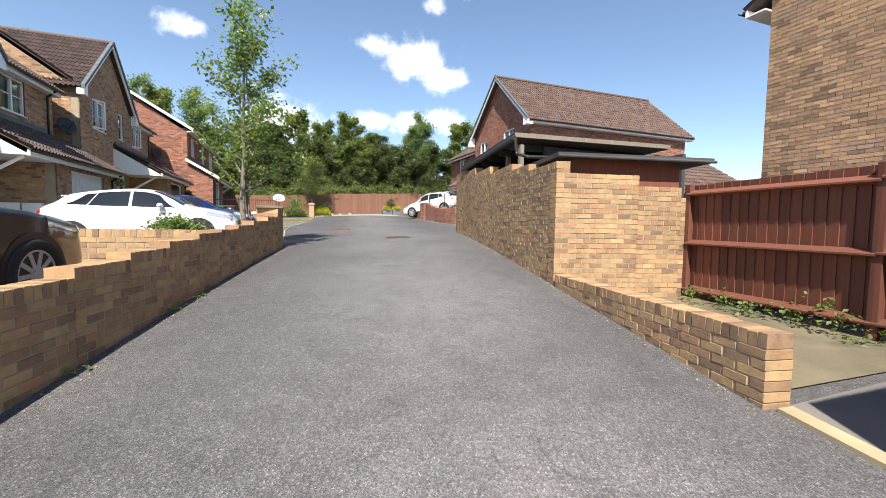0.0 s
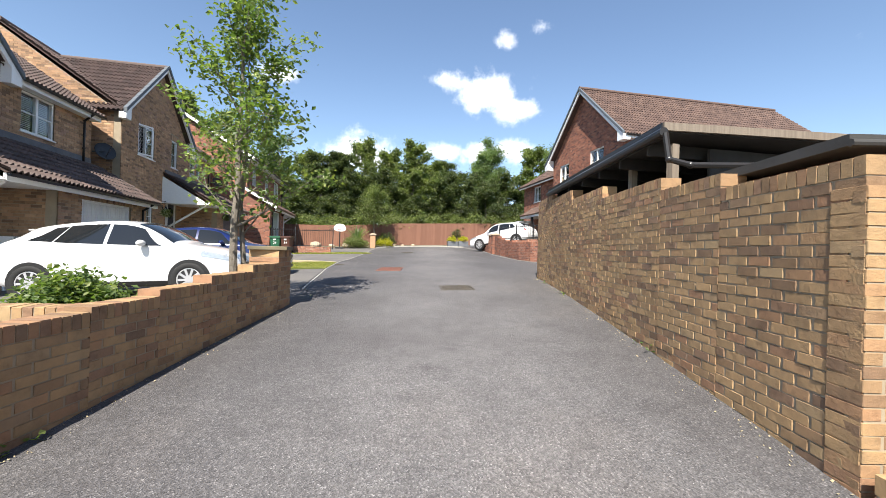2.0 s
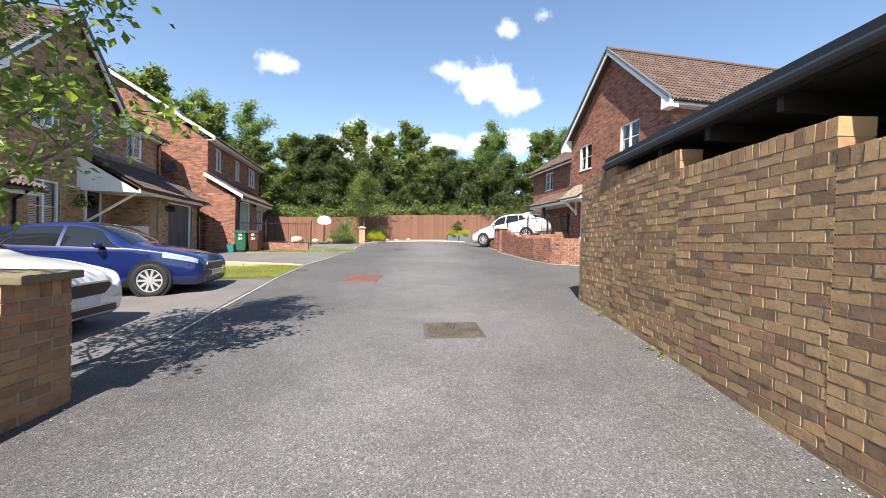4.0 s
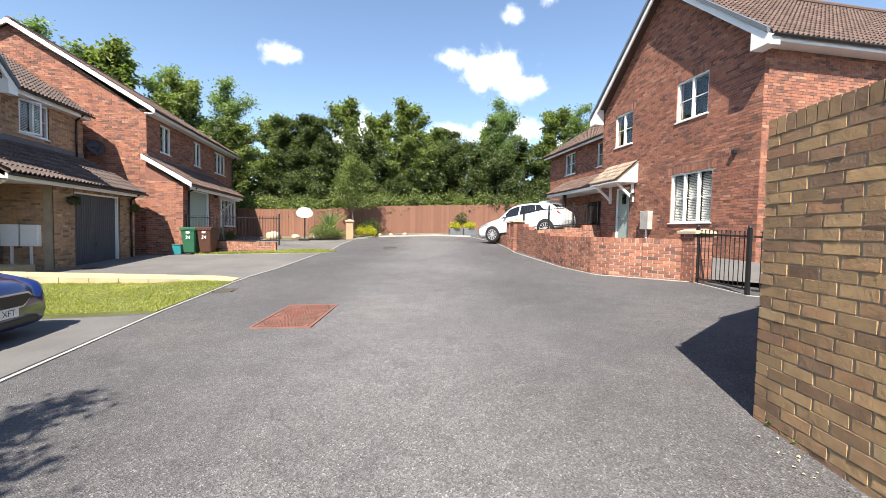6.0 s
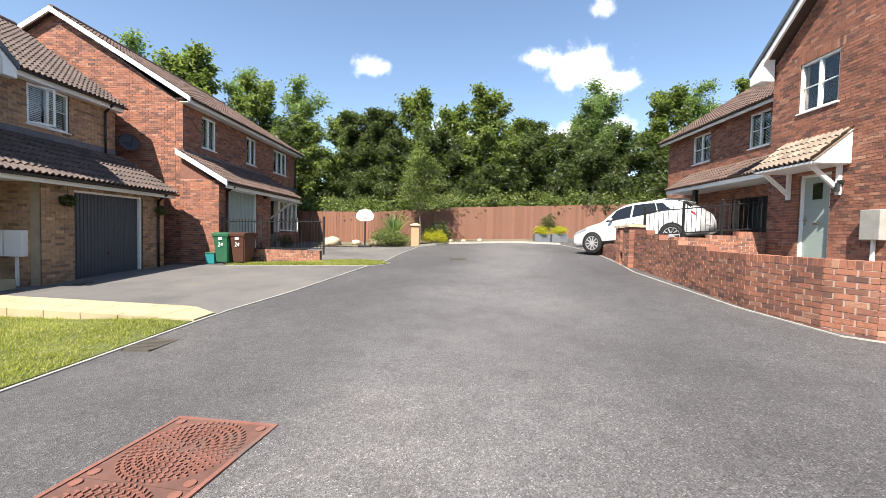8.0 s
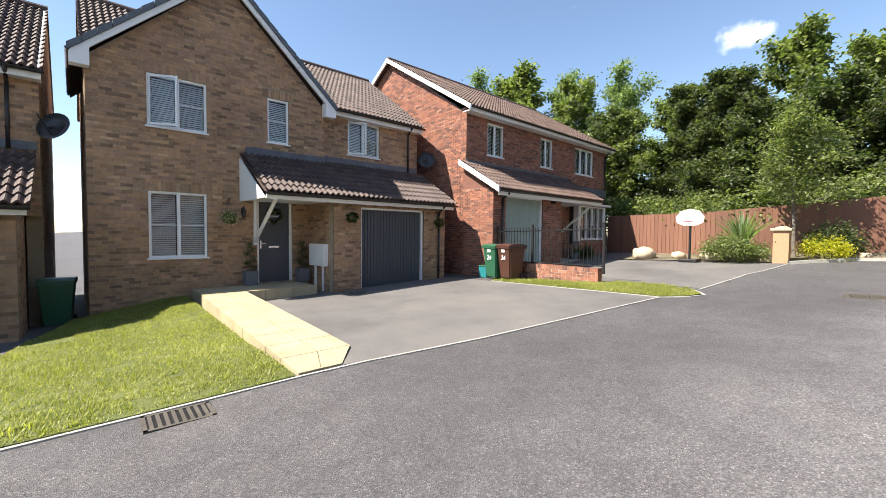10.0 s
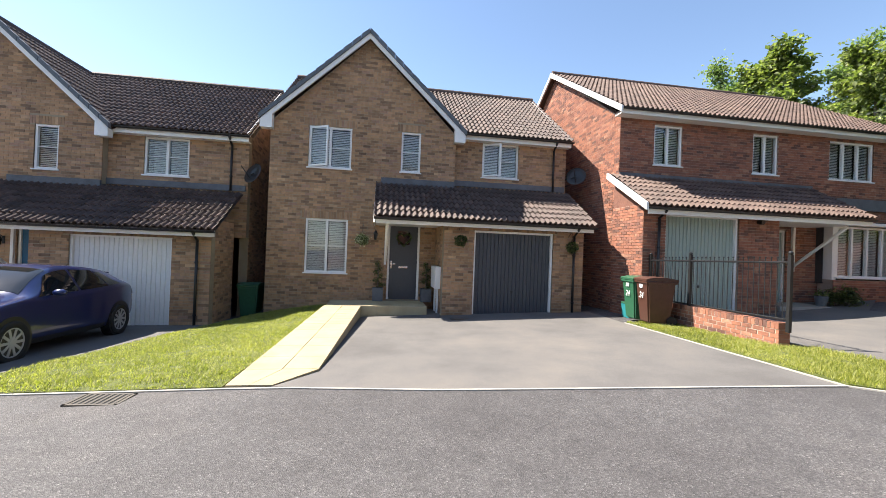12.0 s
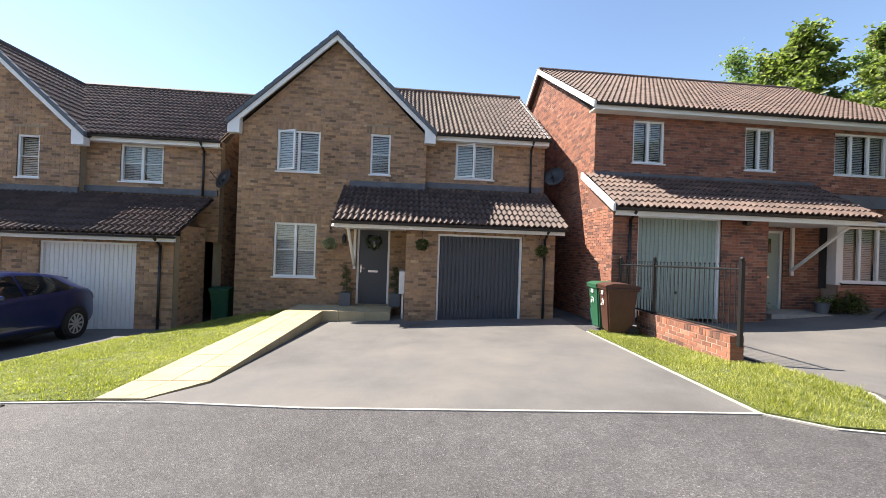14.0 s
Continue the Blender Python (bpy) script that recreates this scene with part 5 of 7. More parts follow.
# front garden wall of the east house, curving
GW = [(8.72, 16.3), (8.14, 16.97), (7.62, 17.45), (7.42, 17.95), (7.34, 19.2)]
for a, b in zip(GW, GW[1:]):
    stepped_wall("front_garden_wall", "low red brick garden wall curving along the road", a, b, (-1, -0.3), [(math.hypot(a[0] - b[0], a[1] - b[1]), 2.44)], 1.2, "red", "mortar_red", pieces=(0, 3), group="red garden wall")
GE0, GE1 = (7.34, 19.2), (7.84, 24.3)
stepped_wall("front_garden_wall", "red brick garden wall stepping up the road", GE0, GE1, (-1, 0), tops_by_y(GE0, GE1, [(20.4, 2.44), (21.6, 2.52), (22.6, 2.62), (23.4, 2.74), (24.3, 2.86)]), 1.3, "red", "mortar_red", pieces=(0, 4), group="red garden wall")
stepped_wall("drive_retaining_wall", "sunlit red brick wall holding up a driveway", (8.1, 24.42), (11.58, 24.42), (0, -1), [(0.9, 2.62), (1.9, 2.7), (2.7, 2.78), (3.48, 2.9)], 1.4, "red", "mortar_red", pieces=(0, 4))
stepped_wall("front_garden_wall", "red brick garden wall beyond a small gate", (8.05, 25.75), (8.78, 30.1), (-1, 0), tops_by_y((8.05, 25.75), (8.78, 30.1), [(26.6, 2.55), (28.0, 2.4), (30.1, 2.25)]), 1.4, "red", "mortar_red", group="red garden wall")


def pier(x, y, z0, z1, w, label):
    p = stepped_wall("brick_pier", label, (x - w / 2, y - w / 2), (x - w / 2, y + w / 2), (-1, 0), [(w, z1)], z0, "red", "mortar_red", thick=w, coping=False, pieces=(0, 1))
    c = thing("pier_cap", "pale stone cap on a red brick pier", "cap", "pier caps", at=(x, y, z1))
    bm = bmesh.new()
    prism(bm, [(-w / 2 - 0.05, 0), (w / 2 + 0.05, 0), (w / 2 + 0.05, 0.05), (0, 0.11), (-w / 2 - 0.05, 0.05)], 1, -w / 2 - 0.05, w / 2 + 0.05)
    part("slab", bm, "stone", c)


pier(8.86, 16.22, 1.2, 2.56, 0.42, "red brick gate pier with stone cap")
pier(7.92, 24.55, 1.4, 2.95, 0.42, "red brick pier by a small iron gate")
pier(8.08, 25.6, 1.5, 2.95, 0.36, "red brick pier beyond a small iron gate")


def railing(name, label, p0, p1, z0, z1, posts, spacing=0.11, knobs=True, bottom=0.08):
    """Black iron railing: posts at fractions, two rails, upright bars with ball tops. z0, z1: (start, end) feet and heads."""
    r = thing(name, label, "railing")
    p0, p1 = Vector((*p0, 0)), Vector((*p1, 0))
    L = (p1 - p0).length
    at = lambda f: p0 + (p1 - p0) * f
    zl = lambda f, z: z[0] + (z[1] - z[0]) * f
    for f in posts:
        q = at(f)
        bm = bmesh.new()
        box(bm, -0.028, 0.028, -0.028, 0.028, zl(f, z0) - 0.12, zl(f, z1) + 0.03, T=Matrix.Translation(q))
        ball(bm, (q.x, q.y, zl(f, z1) + 0.055), 0.036)
        part("post", bm, "iron", r)
    for z, o in ((z0, bottom), (z1, -0.1)):
        bm = bmesh.new()
        a, b = at(0), at(1)
        tube(bm, (a.x, a.y, zl(0, z) + o), (b.x, b.y, zl(1, z) + o), 0.018, 6)
        part("rail", bm, "iron", r)
    n = int(L / spacing)
    for i in range(1, n):
        f = i / n
        q = at(f)
        bm = bmesh.new()
        tube(bm, (q.x, q.y, zl(f, z0) + bottom), (q.x, q.y, zl(f, z1) - 0.03), 0.008, 6)
        if knobs:
            ball(bm, (q.x, q.y, zl(f, z1) - 0.02), 0.017, sub=1)
        part("bar", bm, "iron", r)
    return r


railing("iron_gate", "black iron driveway gate panel standing shut", (8.72, 16.02), (8.47, 14.62), (1.56, 1.52), (2.66, 2.62), (0, 1))
railing("iron_gate", "black iron gate panel beside a brick corner", (8.47, 14.55), (9.9, 13.2), (1.52, 1.53), (2.62, 2.62), (1,))
railing("iron_railing", "black iron railing above a retaining wall", (8.2, 24.5), (11.5, 24.5), (2.66, 2.92), (3.5, 3.85), (0, 0.33, 0.66, 1), spacing=0.13)
railing("iron_gate", "small black iron gate between brick piers", (8.0, 24.8), (8.06, 25.4), (1.95, 1.95), (3.0, 3.0), (0, 1))
stepped_wall("low_wall", "short red brick wall under iron railings", (-4.55, 26.78), (-1.9, 26.68), (0, -1), [(2.65, 1.93)], 1.2, "red", "mortar_red", pieces=(0, 3))
railing("iron_railing", "black iron railing on a low brick wall", (-5.38, 26.85), (-1.78, 26.72), (1.86, 1.92), (2.98, 3.04), (0, 0.38, 1.0))


def board_fence(name, label, pts, tops, feet, mat, board=0.125, rails=(), back=False, pieces=True):
    """Close-boarded fence along points with overlapping upright boards."""
    fence = thing(name, label, "fence")
    for (a, b), (t0, t1), (f0, f1) in zip(zip(pts, pts[1:]), zip(tops, tops[1:]), zip(feet, feet[1:])):
        A, B = Vector((*a, 0)), Vector((*b, 0))
        L = (B - A).length
        T = frame_of(A, B - A)
        n = int(L / board)
        for i in range(n):
            f = (i + 0.5) / n
            bm = bmesh.new()
            j = random.uniform(-0.006, 0.006)
            z0, z1 = f0 + (f1 - f0) * f, t0 + (t1 - t0) * f + j
            x0, x1 = L * i / n - 0.008, L * (i + 1) / n + 0.008
            prism(bm, [(x0, 0.0), (x1, 0.010), (x1, 0.024), (x0, 0.008)], 2, z0, z1, T=T)
            part("board", bm, mat, fence)
        for fr in rails:
            z = lambda q: f0 + (f1 - f0) * q + (t0 - f0 + (t1 - f1 - t0 + f0) * q) * fr
            bm = bmesh.new()
            prism(bm, [(0.026, z(0) - 0.05), (0.12, z(0) - 0.03), (0.12, z(0) - 0.01), (0.026, z(0) + 0.045)], 0, 0, L, T=T)
            part("rail", bm, mat, fence)
        m = max(1, int(L / 2.4))
        for i in range(m + 1):
            if rails:
                box_b = boxes((L * i / m - 0.05, L * i / m + 0.05, 0.0 - 0.0, 0.1, f0 - 0.3, t0 + (t1 - t0) * i / m + 0.02), T=T, bev=0.006)
                part("post", box_b, mat, fence)
    return fence


fence = board_fence("timber_fence", "red-brown stained close-boarded fence with rails", [(4.45, -3.3), (4.76, -0.2), (4.98, 2.13)][::-1], [2.22, 2.25, 2.28], [0.56, 0.56, 0.5], "fence", rails=(0.04, 0.47, 0.93))
part("gravel_board", boxes((-0.02, 0.02, 0, 5.45, 0.3, 0.545), T=Matrix.Translation((4.99, 2.13, 0)) @ Matrix.Rotation(math.atan2(5.43, -0.53) - math.pi / 2 + math.pi, 4, "Z")), "fence", fence)
board_fence("timber_fence", "long orange-brown close-boarded fence below tall trees", [(-6.6, 36.9), (-1.5, 35.3), (3, 37), (14, 38.5), (24, 39.2)], [3.75, 3.75, 4.2, 4.75, 5.1], [1.9, 1.95, 2.2, 2.4, 2.7], "fence_far", board=0.19)

tagged(drape("driveway", [(-9.0, -1.0), (-3.25, -1.0), (-2.35, 4.3), (-9.0, 4.3)], "drive", 0.0, lift=lambda x, y: max(0.0, 0.723 - 0.05 * max(0, 2.4 - y) - ground(x, y))), "raised driveway behind a garden wall", "driveway", kind="structure")

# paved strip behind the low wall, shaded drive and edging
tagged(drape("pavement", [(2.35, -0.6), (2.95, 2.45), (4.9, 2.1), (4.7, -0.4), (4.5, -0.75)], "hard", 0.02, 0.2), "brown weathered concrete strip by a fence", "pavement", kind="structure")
tagged(strip("kerb", [(2.25, -0.78), (2.2, -1.3), (2.0, -4.5)], 0.14, "slab", 0.03, 0.1), "buff edging stones along a drive", "kerb", kind="structure")
tagged(drape("driveway", [(2.3, -0.75), (4.5, -0.8), (4.4, -5.0), (2.1, -5.0)], "drive", 0.008), "dark asphalt driveway in shade", "driveway", kind="structure")
tagged(drape("driveway", [(8.8, 16.3), (9.9, 14.0), (11.5, 14.0), (11.5, 24.3), (7.95, 24.3), (7.5, 19.2), (7.6, 18.0), (8.2, 17.1)], "drive", 0.006, lift=lambda x, y: max(0, min(1, (x - 8) / 3)) * 0.22), "grey front yard behind a brick wall", "yard", kind="structure")
tagged(drape("driveway", [(8.35, 24.6), (13.2, 24.6), (13.2, 32.6), (9.2, 32.6), (8.95, 30.2), (8.3, 25.8)], "drive", 0.0, lift=lambda x, y: max(0.0, 1.95 + 0.185 * (x - 8.4) - 0.03 * (y - 28) - ground(x, y))), "sloping grey driveway with a parked car", "driveway", kind="structure")


def carport():
    c = thing("carport", "dark timber carport with felt roof behind a wall", "carport", at=(3.4, 5.0, 1.0))
    R = lambda x, y, z: (x - 3.4, y - 5.0, z - 1.0)
    bm = bmesh.new()
    prism(bm, [R(3.42, 4.95, 0)[:2], R(7.25, 4.6, 0)[:2], R(8.1, 9.6, 0)[:2], R(4.45, 9.9, 0)[:2]], 2, 2.36, 2.44)
    part("roof", bm, "felt", c)
    for a, b, m, h in (((3.40, 4.92), (7.28, 4.56), "weathered", 0.03), ((3.40, 4.92), (4.42, 9.95), "gutter", 0.12)):
        d = Vector((b[0] - a[0], b[1] - a[1], 0))
        T = frame_of(R(*a, 0), d)
        part("fascia", boxes((0, d.length, -0.02, 0.02, 3.40 - h - 0.0, 3.46), T=T), m, c)
    for i in range(6):
        y = 5.4 + i * 0.8
        x = 3.5 + (y - 5) * 0.2
        part("rafter", boxes((x - 3.4, x + 3.9 - 3.4, y - 5.025, y - 4.975, 2.2, 2.355)), "felt", c)
    for x, y in ((3.62, 5.02), (4.1, 6.4), (7.1, 4.75), (7.9, 9.5)):
        part("post", boxes((x - 3.445, x - 3.355, y - 5.045, y - 4.955, -1.2, 2.25)), "weathered", c)
    gb = bmesh.new()
    tube(gb, R(3.36, 4.86, 3.34), R(4.38, 9.9, 3.34), 0.05, 10)
    part("gutter", gb, "gutter", c)
    pb = bmesh.new()
    for p, q in (((3.38, 4.86, 3.32), (3.40, 4.82, 3.02)), ((3.40, 4.82, 3.02), (3.62, 4.76, 2.96)), ((3.62, 4.76, 2.96), (5.6, 4.45, 3.02))):
        tube(pb, R(*p), R(*q), 0.034, 8)
        ball(pb, R(*q), 0.04)
    part("pipe", pb, "gutter", c)
    # near-black felt colour on these walls stands in for the carport's shade
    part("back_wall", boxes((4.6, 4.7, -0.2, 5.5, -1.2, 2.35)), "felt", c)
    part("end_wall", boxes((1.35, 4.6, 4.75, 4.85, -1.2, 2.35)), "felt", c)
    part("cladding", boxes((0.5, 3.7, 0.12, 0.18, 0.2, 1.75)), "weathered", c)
    # added dark sheet that makes the interior under the roof read black
    part("shade_panel", boxes((0.9, 3.75, 0.2, 0.24, 0.2, 2.3)), "felt", c)
    return c


carport()
shed = thing("shed", "flat-roofed dark shed behind a yellow brick wall", "shed", at=(4.3, 3.2, 0.6))
sb = bmesh.new()
prism(sb, [(-1.38, -0.42), (1.25, -0.98), (1.9, 0.9), (-0.95, 1.35)], 2, 2.03, 2.10)
part("roof", sb, "felt", shed, "ragged dark felt roof sheet")
sb = bmesh.new()
prism(sb, [(-1.05, -0.28), (0.85, -0.68), (1.6, 0.7), (-0.8, 1.1)], 2, -0.3, 2.03)
part("wall", sb, "fence", shed)
sb = bmesh.new()
tube(sb, (-1.4, -0.44, 2.04), (1.27, -1.0, 2.04), 0.024, 8)
part("roof_edge", sb, "felt", shed)


# ---- cars ----
def catmull(rows, t):
    n = len(rows)
    x = max(0.0, min(n - 1.0001, t))
    i = int(x)
    f = x - i
    p = [np.array(rows[max(0, min(n - 1, i + k))], float) for k in (-1, 0, 1, 2)]
    return 0.5 * ((2 * p[1]) + (p[2] - p[0]) * f + (2 * p[0] - 5 * p[1] + 4 * p[2] - p[3]) * f * f + (3 * p[1] - p[0] - 3 * p[2] + p[3]) * f ** 3)


HATCH = [(0.0, 0.42, 0.41, 0.80, 0.60, 0.16), (0.025, 0.51, 0.49, 0.90, 0.72, 0.13), (0.08, 0.575, 0.54, 0.95, 0.78, 0.13), (0.17, 0.64, 0.60, 1.0, 0.80, 0.13), (0.235, 0.675, 0.63, 1.0, 0.80, 0.13),
         (0.28, 0.72, 0.645, 1.0, 0.77, 0.13), (0.36, 0.865, 0.655, 1.0, 0.70, 0.13), (0.44, 0.965, 0.665, 1.0, 0.66, 0.13), (0.54, 1.0, 0.68, 1.0, 0.645, 0.13), (0.68, 0.985, 0.70, 1.0, 0.63, 0.13),
         (0.80, 0.95, 0.725, 0.99, 0.61, 0.14), (0.875, 0.90, 0.74, 0.965, 0.60, 0.15), (0.94, 0.76, 0.71, 0.925, 0.62, 0.17), (0.98, 0.64, 0.61, 0.88, 0.62, 0.19), (1.0, 0.49, 0.48, 0.80, 0.60, 0.21)]
SUV = [(f, z * 0.97 + 0.02 if f < 0.3 else z, b * 0.98, w, t, zb + 0.03) for f, z, b, w, t, zb in HATCH]


def car(name, label, L, W, H, paint, at, heading, tilt=0.0, prof=HATCH, wheel=0.315, plate="", front_plate=True):
    c = thing(name, label, "car", at=at)
    c.rotation_euler = Euler((0, radians(tilt), radians(heading)))

    def ring(f_index):
        f, zt, zb, w, wt, zl = catmull(prof, f_index)
        x = L * (0.5 - f)
        hw = W / 2
        zt, zb, zl = zt * H, min(zb, zt - 0.01) * H, zl * H
        return [(x, 0, zl), (x, w * hw * 0.80, zl), (x, w * hw * 0.97, zl + 0.10), (x, w * hw, zl + (zb - zl) * 0.45), (x, w * hw * 0.985, zl + (zb - zl) * 0.8), (x, w * hw * 0.955, zb),
                (x, wt * hw + 0.015, zt - 0.045 * H), (x, wt * hw * 0.8, zt - 0.012 * H), (x, wt * hw * 0.4, zt + 0.004 * H), (x, 0, zt + 0.008 * H)]

    def S(fi, v):
        return Vector(catmull(ring(fi), v))

    def patch(bm, f0, f1, v0, v1, off, nf=8, nv=6, side=1):
        g = []
        for i in range(nf + 1):
            row = []
            for j in range(nv + 1):
                fi, v = f0 + (f1 - f0) * i / nf, v0 + (v1 - v0) * j / nv
                p = S(fi, v)
                n = (S(fi + 0.05, v) - S(fi - 0.05, v)).cross(S(fi, min(v + 0.1, 9)) - S(fi, v - 0.1))
                n = n.normalized() if n.length > 1e-9 else Vector((0, 0, 1))
                if n.dot(p - Vector((p.x, 0, H * 0.4))) < 0:
                    n = -n
                q = p + n * off
                row.append(bm.verts.new((q.x, q.y * side, q.z)))
            g.append(row)
        for i in range(nf):
            for j in range(nv):
                bm.faces.new((g[i][j], g[i + 1][j], g[i + 1][j + 1], g[i][j + 1]))

    N = len(prof) - 1
    bm = bmesh.new()
    for s in (1, -1):
        patch(bm, 0, N, 0, 9, 0.0, nf=64, nv=36, side=s)
    for fi in (0, N):
        r = [S(fi, v / 4) for v in range(37)]
        bm.faces.new([bm.verts.new(p) for p in r] + [bm.verts.new((p.x, -p.y, p.z)) for p in r[::-1][1:-1]])
    bmesh.ops.remove_doubles(bm, verts=bm.verts, dist=0.0008)
    body = part("body", bm, paint, c, smooth=True)
    idx = lambda f: next(i + (f - prof[i][0]) / (prof[i + 1][0] - prof[i][0]) for i in range(N) if prof[i][0] <= f <= prof[i + 1][0])

    def panel(nm, mat, f0, f1, v0, v1, off=0.006, sides=(1, -1), lab=""):
        for s in sides:
            b = bmesh.new()
            patch(b, idx(f0), idx(f1), v0, v1, off, side=s)
            part(nm, b, mat, c, lab, smooth=True)

    def raked(nm, mat, lo, hi, v0, v1, off=0.006):
        """A side pane whose ends lean: lo and hi are (front, rear) along its lower and upper edges."""
        for s in (1, -1):
            b = bmesh.new()
            g = []
            for j in range(7):
                q = j / 6
                f0, f1 = lo[0] + (hi[0] - lo[0]) * q, lo[1] + (hi[1] - lo[1]) * q
                row = []
                for i in range(9):
                    p = S(idx(f0 + (f1 - f0) * i / 8), v0 + (v1 - v0) * q)
                    row.append(b.verts.new((p.x, s * (p.y + off), p.z + off * 0.3)))
                g.append(row)
            for j in range(6):
                for i in range(8):
                    b.faces.new((g[j][i], g[j][i + 1], g[j + 1][i + 1], g[j + 1][i]))
            part(nm, b, mat, c, smooth=True)

    b = bmesh.new()
    for s in (1, -1):
        patch(b, idx(0.285), idx(0.435), 6.15, 9, 0.006, side=s)
    part("windscreen", b, "car_glass", c, smooth=True)
    b = bmesh.new()
    for s in (1, -1):
        patch(b, idx(0.85), idx(0.935), 6.2, 9, 0.006, side=s)
    part("rear_window", b, "car_glass", c, smooth=True)
    raked("side_window", "car_glass", (0.315, 0.535), (0.405, 0.535), 5.02, 5.92)
    raked("side_window", "car_glass", (0.55, 0.735), (0.55, 0.70), 5.02, 5.92)
    raked("quarter_window", "car_glass", (0.742, 0.835), (0.707, 0.755), 5.03, 5.86)
    panel("headlight", "lamp_glass", 0.02, 0.15, 4.15, 4.95, 0.008, lab="clear headlamp")
    panel("tail_light", "tail", 0.955, 0.985, 4.3, 4.85, 0.008, lab="red tail lamp")
    panel("sill_trim", "gutter", 0.26, 0.72, 1.3, 2.1, 0.004)
    sb = bmesh.new()
    zs = H * 0.897
    prism(sb, [(-L * 0.33, zs + 0.005), (-L * 0.395, zs - 0.012), (-L * 0.395, zs - 0.03), (-L * 0.33, zs - 0.05)], 1, -W * 0.27, W * 0.27)
    part("spoiler", sb, paint, c, smooth=False)
    for nm, grow, dx, mt in (("grille_surround", 0.022, 0.006, "chrome"), ("grille", 0.0, 0.016, "gutter")):
        gb = bmesh.new()
        y1, y0, z0, z1 = W * 0.27 + grow, W * 0.19 + grow, H * 0.325 - grow, H * 0.42 + grow
        prism(gb, [(-y0, z0), (y0, z0), (y1, z0 + (z1 - z0) * 0.7), (y1 - 0.05, z1), (-y1 + 0.05, z1), (-y1, z0 + (z1 - z0) * 0.7)], 0, L / 2 - 0.10, L / 2 + dx)
        part(nm, gb, mt, c)
    gb = boxes((L / 2 - 0.08, L / 2 + 0.006, -W * 0.33, W * 0.33, H * 0.165, H * 0.225), bev=0.02)
    part("lower_grille", gb, "gutter", c)
    for s in (-1, 1):
        gb = boxes((L / 2 - 0.13, L / 2 - 0.045, s * W * 0.36 - 0.1, s * W * 0.36 + 0.1, H * 0.20, H * 0.235), bev=0.012)
        part("fog_light", gb, "lamp_glass", c)
    pl = part("number_plate", boxes((L / 2 + 0.008, L / 2 + 0.022, -0.26, 0.26, H * 0.245, H * 0.245 + 0.11)), "plate", c, "white number plate")
    if plate:
        cu = bpy.data.curves.new("lettering", "FONT")
        cu.body, cu.size, cu.align_x = plate, 0.105, "CENTER"
        cu.materials.append(M["gutter"])
        tx = new("lettering", cu)
        tx.parent = pl
        tx.matrix_basis = Matrix.Translation((L / 2 + 0.0235, 0, H * 0.245 + 0.02)) @ Euler((radians(90), 0, radians(90))).to_matrix().to_4x4()
    part("number_plate", boxes((-L / 2 - 0.012, -L / 2 + 0.004, -0.26, 0.26, H * 0.38, H * 0.38 + 0.11)), "plate", c)
    for s in (-1, 1):
        mb = bmesh.new()
        ball(mb, (L * 0.115, s * (W / 2 + 0.07), H * 0.69), 0.1, 0.62)
        bmesh.ops.scale(mb, vec=(0.7, 1.1, 1.0), verts=mb.verts, space=Matrix.Translation((-L * 0.115, -s * (W / 2 + 0.07), -H * 0.69)))
        part("wing_mirror", mb, paint, c, smooth=True)
        part("door_handle", boxes((L * -0.05, L * -0.005, s * W * 0.487 - 0.012, s * W * 0.487 + 0.012, H * 0.575, H * 0.592), bev=0.004), paint, c)
        for fx in (0.20, 0.825):
            x = L * (0.5 - fx)
            ar = bmesh.new()
            tube(ar, (x, s * (W / 2 - 0.16), wheel + 0.015), (x, s * (W / 2 + 0.004), wheel + 0.015), wheel + 0.05, 32)
            part("wheel_arch", ar, "gutter", c)
            wb = bmesh.new()
            prof_t = [(wheel - 0.10, 0.0), (wheel - 0.09, 0.012), (wheel - 0.02, 0.018), (wheel, 0.0), (wheel, -0.15)]
            rows = []
            for k in range(36):
                t = 2 * math.pi * k / 36
                rows.append([wb.verts.new((x + r * math.cos(t), s * (W / 2 + 0.012 + o), wheel + r * math.sin(t))) for r, o in prof_t])
            for k in range(36):
                for m in range(4):
                    wb.faces.new((rows[k][m], rows[(k + 1) % 36][m], rows[(k + 1) % 36][m + 1], rows[k][m + 1]))
            tyre = part("tyre", wb, "tyre", c, smooth=True)
            rb = bmesh.new()
            tube(rb, (x, s * (W / 2 - 0.03), wheel), (x, s * (W / 2 + 0.016), wheel), 0.05, 14)
            for k in range(10):
                t = 2 * math.pi * k / 10
                q = Matrix.Translation((x, s * (W / 2 - 0.002), wheel)) @ Matrix.Rotation(t, 4, "Y")
                box(rb, 0.04, wheel - 0.09, -0.014, 0.014, -0.02, 0.02, T=q)
            ro = []
            for k in range(36):
                t = 2 * math.pi * k / 36
                ro.append([rb.verts.new((x + r * math.cos(t), s * (W / 2 + o), wheel + r * math.sin(t))) for r, o in ((wheel - 0.12, -0.02), (wheel - 0.115, 0.016), (wheel - 0.09, 0.014))])
            for k in range(36):
                for m in range(2):
                    rb.faces.new((ro[k][m], ro[(k + 1) % 36][m], ro[(k + 1) % 36][m + 1], ro[k][m + 1]))
            part("rim", rb, "rim", tyre)
    return c


